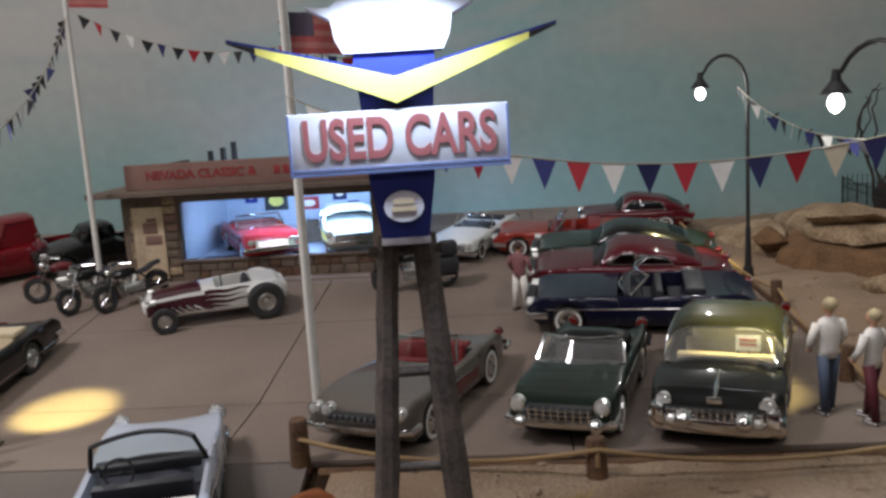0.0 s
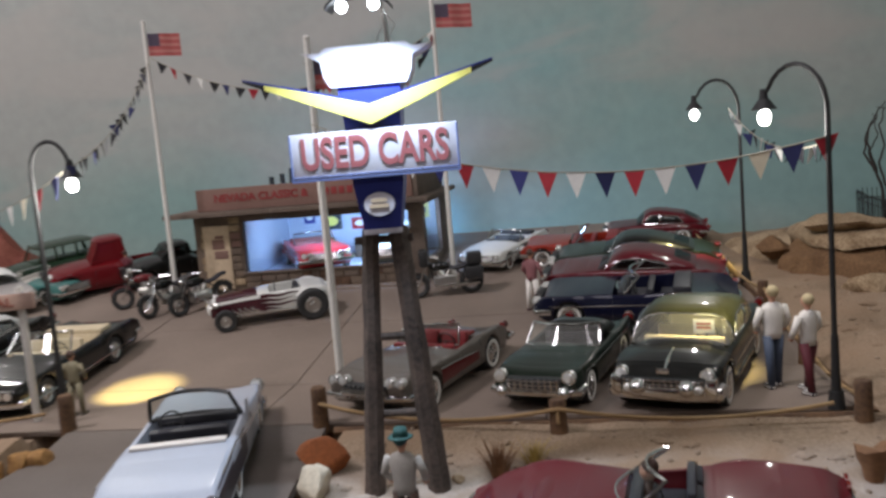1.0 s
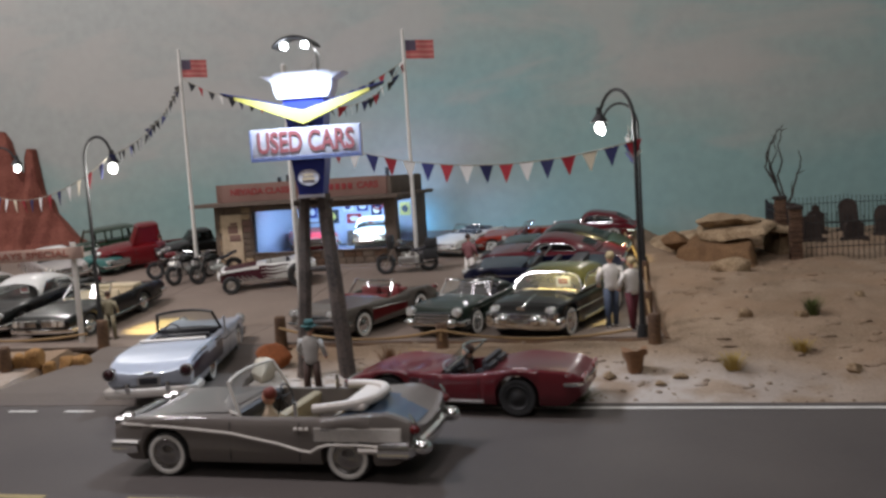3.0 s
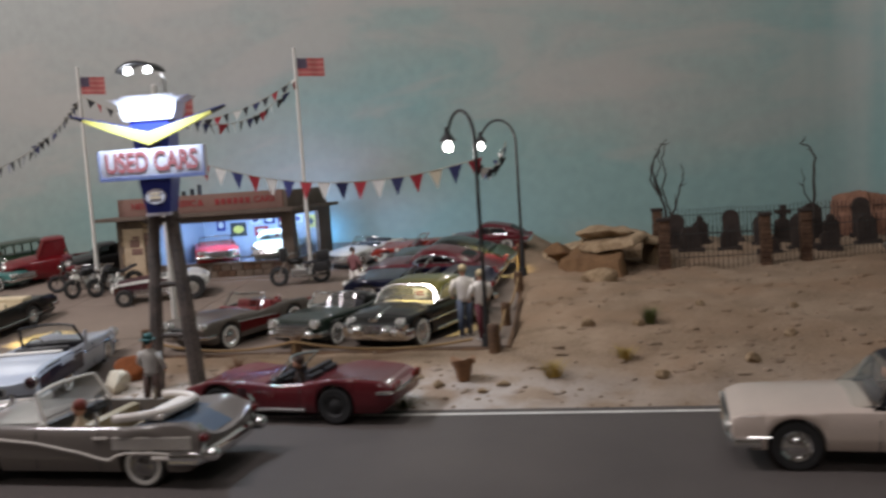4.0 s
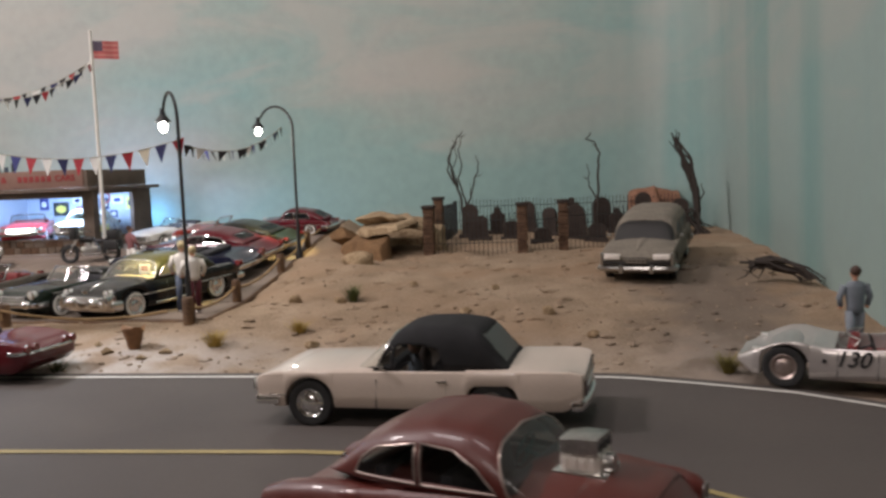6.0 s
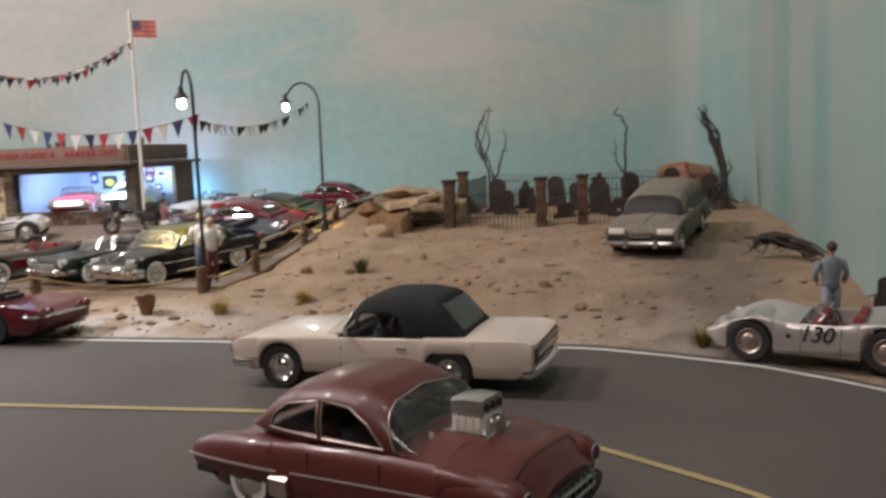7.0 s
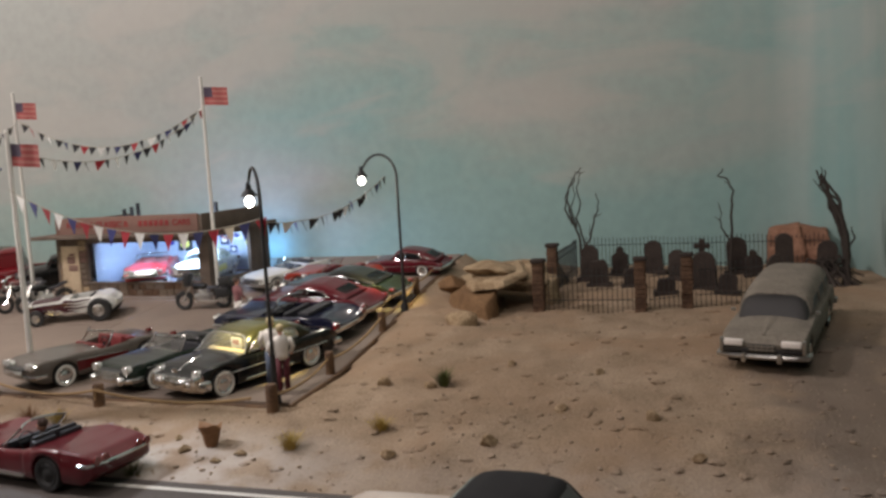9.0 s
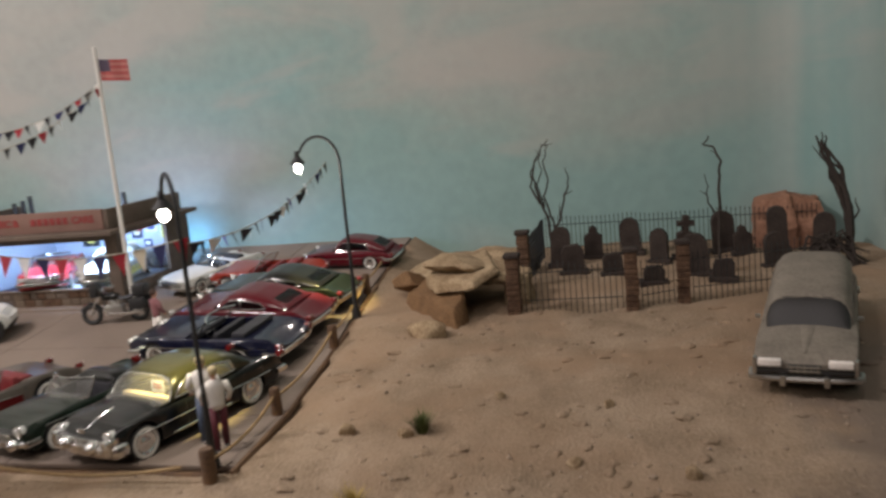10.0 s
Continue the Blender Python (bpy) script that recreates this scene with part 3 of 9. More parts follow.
def rock(name, at, size, seed, mat, label, flat=0.5, spin=0, tilt=0, group=""):
    bm = bmesh.new()
    bmesh.ops.create_icosphere(bm, subdivisions=3, radius=1)
    for v in bm.verts:
        p = v.co.copy()
        # flat facets, as on broken stone
        for k in range(7):
            d = Vector((math.sin(k * 2.4 + seed), math.cos(k * 1.7 + seed * 2), math.sin(k * 3.1 + seed * 3) * 0.8)).normalized()
            h = p.dot(d) - (0.62 + 0.13 * math.sin(k + seed))
            if h > 0:
                p -= d * h * 0.92
        p += p.normalized() * noise.noise(v.co * 3 + Vector((seed, 0, 0))) * 0.10
        v.co = Vector((p.x * size[0], p.y * size[1], p.z * size[2]))
    m = pose(*at, tilt, 0, spin)
    return solid(name, bm, mat, label, "rock", m, group)


def slab_rock(name, corners, seed, label, rough=0.0022, mat=None, group="sandstone outcrop"):
    """Broken stone with flat faces: the hull of a few corners, its faces slightly worn."""
    bm = bmesh.new()
    mid = sum((Vector(c) for c in corners), Vector()) / len(corners)
    for c in corners:
        bm.verts.new(Vector(c) - mid)
    g = bmesh.ops.convex_hull(bm, input=bm.verts[:])
    loose = list({v for v in g["geom_interior"] + g["geom_unused"] if isinstance(v, bmesh.types.BMVert)})
    bmesh.ops.delete(bm, geom=loose, context="VERTS")
    bmesh.ops.bevel(bm, geom=bm.edges[:], offset=0.002, segments=2, affect="EDGES", profile=0.5)
    bmesh.ops.triangulate(bm, faces=bm.faces[:])
    for _ in range(3):
        long = [e for e in bm.edges if e.calc_length() > 0.006]
        bmesh.ops.subdivide_edges(bm, edges=long, cuts=1)
        bmesh.ops.triangulate(bm, faces=[f for f in bm.faces if len(f.verts) > 3])
    bm.normal_update()
    for v in bm.verts:
        p = v.co * 60 + Vector((seed, seed * 2, 0))
        v.co += v.normal * (noise.noise(p) * rough + noise.noise(p * 3.1) * rough * 0.45)
    return solid(name, bm, mat or M["tan_rock"], label, "rock", Matrix.Translation(mid), group)


slab_rock("boulder", [(0.302, 0.915, 0.036), (0.345, 0.850, 0.034), (0.396, 0.799, 0.034), (0.402, 0.830, 0.036), (0.35, 0.98, 0.04), (0.310, 0.918, 0.058), (0.345, 0.868, 0.066), (0.388, 0.812, 0.060), (0.396, 0.842, 0.074), (0.35, 0.97, 0.084)], 1.3, "brown sandstone boulder under a broad pale cap rock", 0.0015, M["brown_rock"])
slab_rock("cap_rock", [(0.338, 0.900, 0.070), (0.362, 0.848, 0.071), (0.412, 0.826, 0.080), (0.432, 0.872, 0.088), (0.405, 0.975, 0.086), (0.335, 0.985, 0.074), (0.338, 0.902, 0.080), (0.364, 0.852, 0.083), (0.408, 0.832, 0.089), (0.425, 0.874, 0.094), (0.398, 0.965, 0.098), (0.345, 0.975, 0.090)], 2.1, "pale tan slab of rock lying across the outcrop", 0.0018)
slab_rock("cap_rock", [(0.408, 0.862, 0.082), (0.452, 0.880, 0.074), (0.456, 0.905, 0.074), (0.412, 0.93, 0.088), (0.410, 0.866, 0.088), (0.450, 0.883, 0.079), (0.452, 0.90, 0.080), (0.415, 0.92, 0.096)], 5.2, "thin tan slab bridging a dark hollow in the outcrop", 0.0012)
slab_rock("boulder", [(0.262, 1.03, 0.046), (0.296, 0.925, 0.040), (0.325, 0.925, 0.045), (0.35, 1.06, 0.05), (0.27, 1.08, 0.05), (0.272, 1.03, 0.052), (0.312, 0.94, 0.054), (0.335, 0.97, 0.070), (0.34, 1.05, 0.074), (0.28, 1.07, 0.062)], 3.7, "pale sloping boulder at the outcrop's side")
slab_rock("boulder", [(0.432, 0.885, 0.04), (0.462, 0.880, 0.04), (0.462, 0.93, 0.04), (0.42, 0.95, 0.04), (0.436, 0.890, 0.074), (0.456, 0.886, 0.072), (0.458, 0.925, 0.080), (0.425, 0.94, 0.088)], 2.9, "narrow brown boulder beside the stone pillar")
rock("cap_rock", (0.378, 0.905, 0.093), (0.044, 0.050, 0.012), 7.7, M["tan_rock"], "lumpy pale rock resting on top of the outcrop", spin=20, group="sandstone outcrop")
rock("boulder", (0.309, 0.938, 0.066), (0.025, 0.022, 0.016), 2.6, M["brown_rock"], "low orange-brown boulder at the outcrop's edge", spin=30, group="sandstone outcrop")
rock("flat_stone", (0.368, 0.787, 0.041), (0.029, 0.024, 0.018), 6.4, M["tan_rock"], "flat pale stone lying in front of the outcrop", spin=-20, tilt=30, group="sandstone outcrop")
slab_rock("boulder", [(0.34, 0.99, 0.045), (0.43, 0.99, 0.045), (0.45, 1.07, 0.045), (0.34, 1.08, 0.045), (0.352, 1.0, 0.076), (0.42, 1.0, 0.084), (0.435, 1.06, 0.080), (0.35, 1.06, 0.074), (0.385, 1.03, 0.090)], 8.1, "low weathered boulder behind the cap rock")
for (x0, x1, zl, zr), sd, words in (((0.724, 0.776, 0.112, 0.118), 4.4, "blocky orange rock with a sloping top by the sky wall"), ((0.762, 0.814, 0.117, 0.108), 9.4, "broad flat-topped orange rock by the sky wall")):
    lean = (x1 - x0) * 0.14
    slab_rock("orange_crag", [(x0, 1.135, 0.03), (x1, 1.125, 0.03), (x0, 1.19, 0.03), (x1, 1.19, 0.03), (x0 + lean, 1.142, zl), (x1 - lean, 1.138, zr), (x0 + lean * 0.6, 1.185, zl), (x1 - lean * 0.7, 1.185, zr), (x0 + lean * 0.3, 1.128, zl * 0.72), (x1, 1.12, zr * 0.66)], sd, words, 0.0028, M["pink_rock"], "orange crags")
rock("orange_boulder", (-0.070, 0.437, 0.022), (0.019, 0.016, 0.013), 1.9, material("rusty_stone", lin((0.5, 0.28, 0.13)), 0.9, 0, 0.3, 400, 0.001), "rust-brown rounded boulder beside the lot post")
rock("white_stone", (-0.066, 0.404, 0.018), (0.013, 0.016, 0.011), 3.3, material("pale_stone", lin((0.74, 0.7, 0.62)), 0.9, 0, 0.2, 400, 0.001), "small white stone at the drive's edge", spin=30)
YS = material("ochre_stone", lin((0.62, 0.47, 0.26)), 0.9, 0, 0.3, 350, 0.001, 0, lin((0.45, 0.32, 0.18)), 60)
random.seed(14)
for i in range(13):
    k = random.uniform(0.75, 1.25) * (1.35 if i == 0 else 1.0)
    x, y = -0.292 - i * 0.0135, 0.466 - i * 0.0056 + random.uniform(-0.004, 0.004)
    rock("ochre_boulder", (x, y, max(land(x, y), 0.004) + 0.006 * k), (0.013 * k, 0.011 * k, 0.010 * k), i + 2.2, YS, "ochre boulder in the bank along the drive", spin=i * 50, group="boulders along the drive")


# ---- pebbles on the sand ----
def pebbles():
    random.seed(3)
    bm = bmesh.new()
    placed = 0
    while placed < 1350:
        x, y = random.uniform(-0.06, 0.88), random.uniform(0.35, 0.95)
        if (x < lot_right(y) + 0.012 and y > 0.495) or y < road_edge(x) + 0.004:
            continue
        if y > 0.6 and random.random() < 0.45:
            continue
        r = random.choice([0.0007, 0.0008, 0.0009, 0.0011, 0.0014, 0.002]) * random.uniform(0.7, 1.4) * (1.0 if y < 0.5 else 0.85)
        g = bmesh.ops.create_icosphere(bm, subdivisions=1, radius=r)["verts"]
        z = land(x, y)
        sx, sy, sz = random.uniform(0.7, 1.4), random.uniform(0.7, 1.3), random.uniform(0.4, 0.8)
        for v in g:
            v.co = Vector((x + v.co.x * sx * random.uniform(0.8, 1.2), y + v.co.y * sy, z + v.co.z * sz + r * 0.2))
        placed += 1
    solid("pebbles", bm, material("pebble", lin((0.61, 0.54, 0.46)), 0.9, 0, 0.25, 300, 0.0005, 0, lin((0.48, 0.415, 0.35)), 40), "scattered small grey and tan pebbles on the sand", "pebbles", kind="stuff", smooth=False)


pebbles()


def clods():
    """Low crusts and lumps of the sand itself."""
    random.seed(29)
    bm = bmesh.new()
    for _ in range(420):
        x, y = random.uniform(-0.05, 0.87), random.uniform(0.36, 0.86)
        if (x < lot_right(y) + 0.02 and y > 0.48) or y < road_edge(x) + 0.012:
            continue
        r = random.uniform(0.002, 0.0065)
        z = land(x, y)
        sd = random.uniform(0, 50)
        sx, sy, sz = random.uniform(0.8, 1.6), random.uniform(0.7, 1.2), random.uniform(0.25, 0.5)
        for v in bmesh.ops.create_icosphere(bm, subdivisions=2, radius=r)["verts"]:
            k = 1 + 0.45 * noise.noise(v.co / r * 1.3 + Vector((sd, 0, 0)))
            v.co = Vector((x + v.co.x * sx * k, y + v.co.y * sy * k, z + v.co.z * sz * k))
    solid("sand_clods", bm, M["sand"], "low crusted lumps of pale tan sand", "sand", kind="stuff")


clods()
for i, (x, y, s) in enumerate([(0.29, 0.40, 5), (0.275, 0.385, 4), (0.235, 0.40, 6), (0.215, 0.42, 4), (0.195, 0.395, 5), (0.42, 0.41, 6), (0.495, 0.44, 7), (0.54, 0.52, 6), (0.47, 0.62, 5), (0.355, 0.56, 7), (0.405, 0.555, 6), (0.62, 0.50, 7), (0.56, 0.61, 5), (0.16, 0.43, 4), (0.02, 0.42, 4), (0.66, 0.43, 5)]):
    k = s / 1000
    rock("stone", (x, y, land(x, y) + k * 0.3), (k * 1.3, k, k * 0.8), i + 0.5, M["tan_rock"], "small loose tan stone lying on the sand", spin=i * 37, group="loose stones")


# ---- grass tufts and dry brush ----
def tuft(name, at, n, h, spread, mat, label, seed):
    random.seed(seed)
    bm = bmesh.new()
    for _ in range(n):
        a, l = random.uniform(0, 6.283), random.uniform(0.15, 1) * spread
        hh = h * random.uniform(0.6, 1.1)
        b = Vector((math.cos(a), math.sin(a), 0))
        base, mid, tip = b * l * 0.3, b * l * 0.7 + Vector((0, 0, hh * 0.6)), b * l * 1.3 + Vector((0, 0, hh))
        side = Vector((-b.y, b.x, 0)) * h * 0.022
        v = [bm.verts.new(p) for p in (base - side, base + side, mid + side * 0.8, mid - side * 0.8, tip)]
        bm.faces.new(v[:4])
        bm.faces.new((v[3], v[2], v[4]))
    z = land(at[0], at[1])
    return solid(name, bm, mat, label, "grass", pose(at[0], at[1], z - 0.001), "desert tufts", smooth=False)


M["dry_grass"] = material("dry_grass", lin((0.62, 0.53, 0.28)), 0.9, 0, 0.25, 300)
M["green_grass"] = material("green_grass", lin((0.30, 0.33, 0.16)), 0.9, 0, 0.3, 300)
M["olive_grass"] = material("olive_grass", lin((0.44, 0.41, 0.20)), 0.9, 0, 0.3, 300)
M["straw"] = material("straw", lin((0.46, 0.33, 0.22)), 0.9, 0, 0.25, 300)
tuft("grass_tuft", (0.417, 0.563), 170, 0.018, 0.013, M["green_grass"], "small dark green shrub on the sand slope", 1)
tuft("grass_tuft", (0.391, 0.466), 150, 0.014, 0.015, M["dry_grass"], "yellow dry grass tuft on the sand slope", 2)
tuft("grass_tuft", (0.331, 0.412), 170, 0.015, 0.017, M["dry_grass"], "yellow dry grass tuft near the road", 3)
tuft("grass_tuft", (0.756, 0.348), 160, 0.015, 0.015, M["olive_grass"], "olive green tuft at the road's edge", 4)
tuft("grass_tuft", (0.215, 0.355), 120, 0.010, 0.016, M["green_grass"], "olive tuft behind the red sports car", 5)
tuft("grass_tuft", (0.045, 0.425), 150, 0.022, 0.015, M["straw"], "brown dry brush at the sign's foot", 6)
tuft("grass_tuft", (0.065, 0.44), 120, 0.014, 0.017, M["dry_grass"], "pale dry brush by the sign's foot", 7)
tuft("grass_tuft", (-0.205, 0.545), 50, 0.006, 0.01, M["straw"], "low weed in a joint of the lot", 8)


def stump(at):
    bm = bmesh.new()
    random.seed(12)
    rings = []
    for j in range(5):
        v = j / 4
        rings.append([((0.0045 + 0.0055 * v) * math.cos(a) * random.uniform(0.9, 1.1), (0.0045 + 0.0055 * v) * math.sin(a) * random.uniform(0.9, 1.1), 0.021 * v + (random.uniform(-0.006, 0.003) if j == 4 else 0)) for a in np.linspace(0, 2 * math.pi, 14, endpoint=False)])
    bm_loft(bm, rings)
    solid("tree_stump", bm, M["straw"], "short splintered brown stump on the sand", "stump", pose(at[0], at[1], land(*at) - 0.002))


stump((0.255, 0.411))


# ---- bare trees ----
M["bark"] = material("dead_bark", lin((0.2, 0.17, 0.15)), 0.9, 0, 0.3, 500, 0.0004)


def bare_tree(at, limbs, label):
    t = thing("dead_tree", label, "tree", Matrix.Translation(at), "bare trees")
    for i, (pts, r) in enumerate(limbs):
        bm = bmesh.new()
        pts = [Vector(p) if p[2] else Vector((p[0], p[1], -0.014)) for p in pts]
        fine = []
        for a, b in zip(pts, pts[1:]):
            for k in range(4):
                p = a.lerp(b, k / 4)
                fine.append(p + Vector((noise.noise(p * 90), noise.noise(p * 90 + Vector((7, 0, 0))), 0)) * 0.003)
        bm_tube(bm, fine + [pts[-1]], r, 6, r * 0.3)
        part("trunk" if i == 0 else "limb", bm, M["bark"], t)


bare_tree((0.468, 1.07, 0.06), [([(0, 0, 0), (-0.004, 0, 0.05), (-0.014, 0, 0.085), (-0.021, 0, 0.11), (-0.014, 0, 0.138), (0.002, 0, 0.158)], 0.0022),
                                ([(0.003, 0.003, 0), (0.002, 0, 0.05), (-0.008, 0, 0.085), (-0.002, 0, 0.105), (-0.006, 0, 0.13), (0.0, 0, 0.15), (-0.008, 0, 0.152)], 0.0018),
                                ([(-0.012, -0.002, 0.075), (-0.024, 0, 0.098), (-0.022, 0, 0.118), (-0.012, 0, 0.135), (-0.006, 0, 0.15)], 0.0016),
                                ([(-0.008, 0.003, 0.07), (-0.016, 0.003, 0.10), (-0.008, 0, 0.12), (-0.014, 0, 0.145)], 0.0014),
                                ([(0.0, 0, 0.03), (0.014, 0, 0.06), (0.02, 0, 0.085), (0.026, 0, 0.105), (0.022, 0, 0.12)], 0.0018),
                                ([(-0.002, 0, 0.15), (0.008, 0, 0.152)], 0.0009), ([(0.012, 0, 0.055), (0.012, 0, 0.075)], 0.0009),
                                ([(0.02, 0, 0.085), (0.03, 0, 0.09)], 0.001)], "thin dark leafless tree behind the graveyard fence")
bare_tree((0.675, 1.065, 0.065), [([(0, 0, 0), (0.002, 0, 0.045), (0.004, 0, 0.085), (0.006, 0, 0.11), (-0.002, 0, 0.128), (-0.014, 0, 0.132), (-0.008, 0, 0.142)], 0.0025),
                                  ([(0.001, 0, 0.04), (-0.012, 0, 0.06), (-0.01, 0, 0.08), (-0.014, 0, 0.095)], 0.0014),
                                  ([(0.006, 0, 0.11), (0.002, 0, 0.12), (-0.006, 0, 0.124)], 0.0012), ([(-0.011, 0, 0.07), (-0.02, 0, 0.075)], 0.001)], "thin dark leafless tree with a hooked top")
bare_tree((0.815, 1.03, 0.06), [([(0.004, 0, 0), (0.006, 0, 0.04), (0.002, 0, 0.07), (-0.012, 0, 0.1), (-0.024, 0, 0.135)], 0.0055),
                                ([(0.004, 0, 0.02), (0.0, 0, 0.05), (-0.008, 0, 0.085), (-0.02, 0, 0.11), (-0.03, 0, 0.14)], 0.0036),
                                ([(0.002, 0, 0.07), (-0.004, 0, 0.1), (-0.018, 0, 0.125), (-0.02, 0, 0.14)], 0.0026),
                                ([(0.0, 0.004, 0.06), (-0.014, 0.003, 0.09), (-0.016, 0, 0.118), (-0.028, 0, 0.13)], 0.003),
                                ([(-0.006, 0.003, 0.08), (-0.004, 0, 0.098), (-0.026, 0, 0.12), (-0.024, 0, 0.144)], 0.0022),
                                ([(-0.012, 0, 0.1), (-0.022, 0, 0.112), (-0.034, 0, 0.128)], 0.0016), ([(0.006, 0, 0.03), (0.014, 0, 0.05), (0.012, 0, 0.065)], 0.0018)], "thick twisted dead tree by the wall's corner")


def brush_pile(at, n, w, h, label, seed):
    random.seed(seed)
    t = thing("brush_pile", label, "brush", Matrix.Translation(at))
    for _ in range(n):
        a = random.uniform(0, 3.14)
        b = Vector((math.cos(a) * w * random.uniform(0.3, 0.6), math.sin(a) * w * 0.4, 0.002))
        c = Vector((random.uniform(-w, w) * 0.3, random.uniform(-w, w) * 0.2, h * random.uniform(0.5, 1)))
        bm = bmesh.new()
        bm_tube(bm, [-b, c - b * 0.2 + Vector((0, 0, 0.004)), b + Vector((0, 0, random.uniform(0, h * 0.6)))], random.uniform(0.001, 0.0028), 5, 0.0006)
        part("branch", bm, M["bark"], t)


def fallen_limb(at, label, seed):
    """A broken dead limb lying arched on the sand, with splintered offshoots."""
    random.seed(seed)
    t = thing("fallen_limb", label, "dead wood", Matrix.Translation(at))
    for k in range(16):
        off = Vector((random.uniform(-0.007, 0.007), random.uniform(-0.008, 0.008), 0))
        a = Vector((-0.030 + random.uniform(-0.004, 0.014), 0.010, random.uniform(0.012, 0.020))) + off
        m = Vector((-0.002, -0.001, random.uniform(0.010, 0.021))) + off
        b = Vector((0.030 + random.uniform(-0.014, 0.006), -0.013, random.uniform(-0.001, 0.004))) + off
        bm = bmesh.new()
        bm_tube(bm, [a, (a + m) / 2 + Vector((0, 0, 0.003)), m, (m + b) / 2 + Vector((0.002, 0, 0.002)), b], random.uniform(0.0012, 0.0034), 6, 0.0008)
        part("branch", bm, M["bark"], t)
    for k in range(9):
        a = Vector((random.uniform(-0.03, 0.0), random.uniform(-0.004, 0.012), 0.014))
        bm = bmesh.new()
        bm_tube(bm, [a, a + Vector((-0.006, 0.002, random.uniform(-0.012, 0.008))), a + Vector((random.uniform(-0.016, -0.004), 0.003, random.uniform(-0.014, 0.010)))], 0.001, 5, 0.0004)
        part("twig", bm, M["bark"], t)


fallen_limb((0.850, 0.60, 0.035), "broken black dead limb lying by the wall", 2)
brush_pile((0.885, 0.375, 0.012), 12, 0.02, 0.035, "small dark leafless bush behind the silver racer", 4)
brush_pile((0.80, 1.02, 0.05), 24, 0.075, 0.036, "dark dead brush at the tree's foot", 6)


# ---- graveyard ----
M["old_stone"] = material("old_dark_stone", lin((0.27, 0.235, 0.215)), 0.9, 0, 0.3, 400, 0.0008, 0, lin((0.18, 0.16, 0.15)), 60, 0.15)
M["brick"] = material("old_brick", lin((0.42, 0.33, 0.265)), 0.9, 0, 0.3, 500, 0.0006, 0, lin((0.21, 0.155, 0.125)), 80, 0.15)


def pillar(at, h, label, w=0.0145):
    t = thing("gate_pillar", label, "pillar", Matrix.Translation(at), "graveyard pillars")
    rows = int(h / 0.0058)
    for j in range(rows):
        bm = bmesh.new()
        bm_box(bm, (random.uniform(-0.0005, 0.0005), random.uniform(-0.0005, 0.0005), 0.0029 + j * 0.0058), (w * random.uniform(0.95, 1.03), w * random.uniform(0.95, 1.03), 0.0054), 0.0006)
        part("stone_course", bm, M["brick"], t)
    bm = bmesh.new()
    bm_box(bm, (0, 0, rows * 0.0058 + 0.0022), (w * 1.2, w * 1.2, 0.0044), 0.0008)
    part("cap", bm, M["old_stone"], t)


random.seed(8)
pillar((0.449, 0.852, 0.044), 0.068, "square brown stone pillar at the graveyard's corner")
pillar((0.446, 0.955, 0.046), 0.070, "brown stone pillar at the graveyard's far corner", 0.014)
pillar((0.574, 0.855, 0.044), 0.068, "brown stone gate pillar of the graveyard", 0.0135)
pillar((0.627, 0.880, 0.045), 0.068, "brown stone gate pillar of the graveyard", 0.0135)


def gravestone(x, y, w, h, kind, label):
    z = land(x, y) - 0.002
    o = []
    if kind == "round":
        o = [(-w, 0), (w, 0), (w, h - w)] + [(w * math.cos(a), h - w + w * math.sin(a)) for a in np.linspace(0.2, 2.94, 8)] + [(-w, h - w)]
    elif kind == "point":
        o = [(-w, 0), (w, 0), (w, h * 0.7), (w * 0.45, h * 0.8), (w * 0.4, h * 0.93), (0, h), (-w * 0.4, h * 0.93), (-w * 0.45, h * 0.8), (-w, h * 0.7)]
    elif kind == "cross":
        o = [(-w, 0), (w, 0), (w * 0.9, h * 0.6), (w * 0.3, h * 0.66), (w * 0.3, h * 0.78), (w * 0.9, h * 0.78), (w * 0.9, h * 0.88), (w * 0.3, h * 0.88), (w * 0.3, h), (-w * 0.3, h), (-w * 0.3, h * 0.88), (-w * 0.9, h * 0.88), (-w * 0.9, h * 0.78), (-w * 0.3, h * 0.78), (-w * 0.3, h * 0.66), (-w * 0.9, h * 0.6)]
    else:
        o = [(-w, 0), (w, 0), (w, h * 0.8), (w * 0.6, h), (-w * 0.7, h * 0.96), (-w, h * 0.75)]
    t = thing("gravestone", label, "gravestone", pose(x, y, z, random.uniform(-4, 4), random.uniform(-4, 4), random.uniform(-14, 14)), "gravestones")
    bm = bmesh.new()
    bm_prism(bm, o, -0.005, 0.005)
    part("slab", bm, M["old_stone"], t, smooth=False)
    bm = bmesh.new()
    bm_box(bm, (0, 0, 0.003), (w * 2.7, 0.018, 0.008), 0.001)
    part("plinth", bm, M["old_stone"], t)


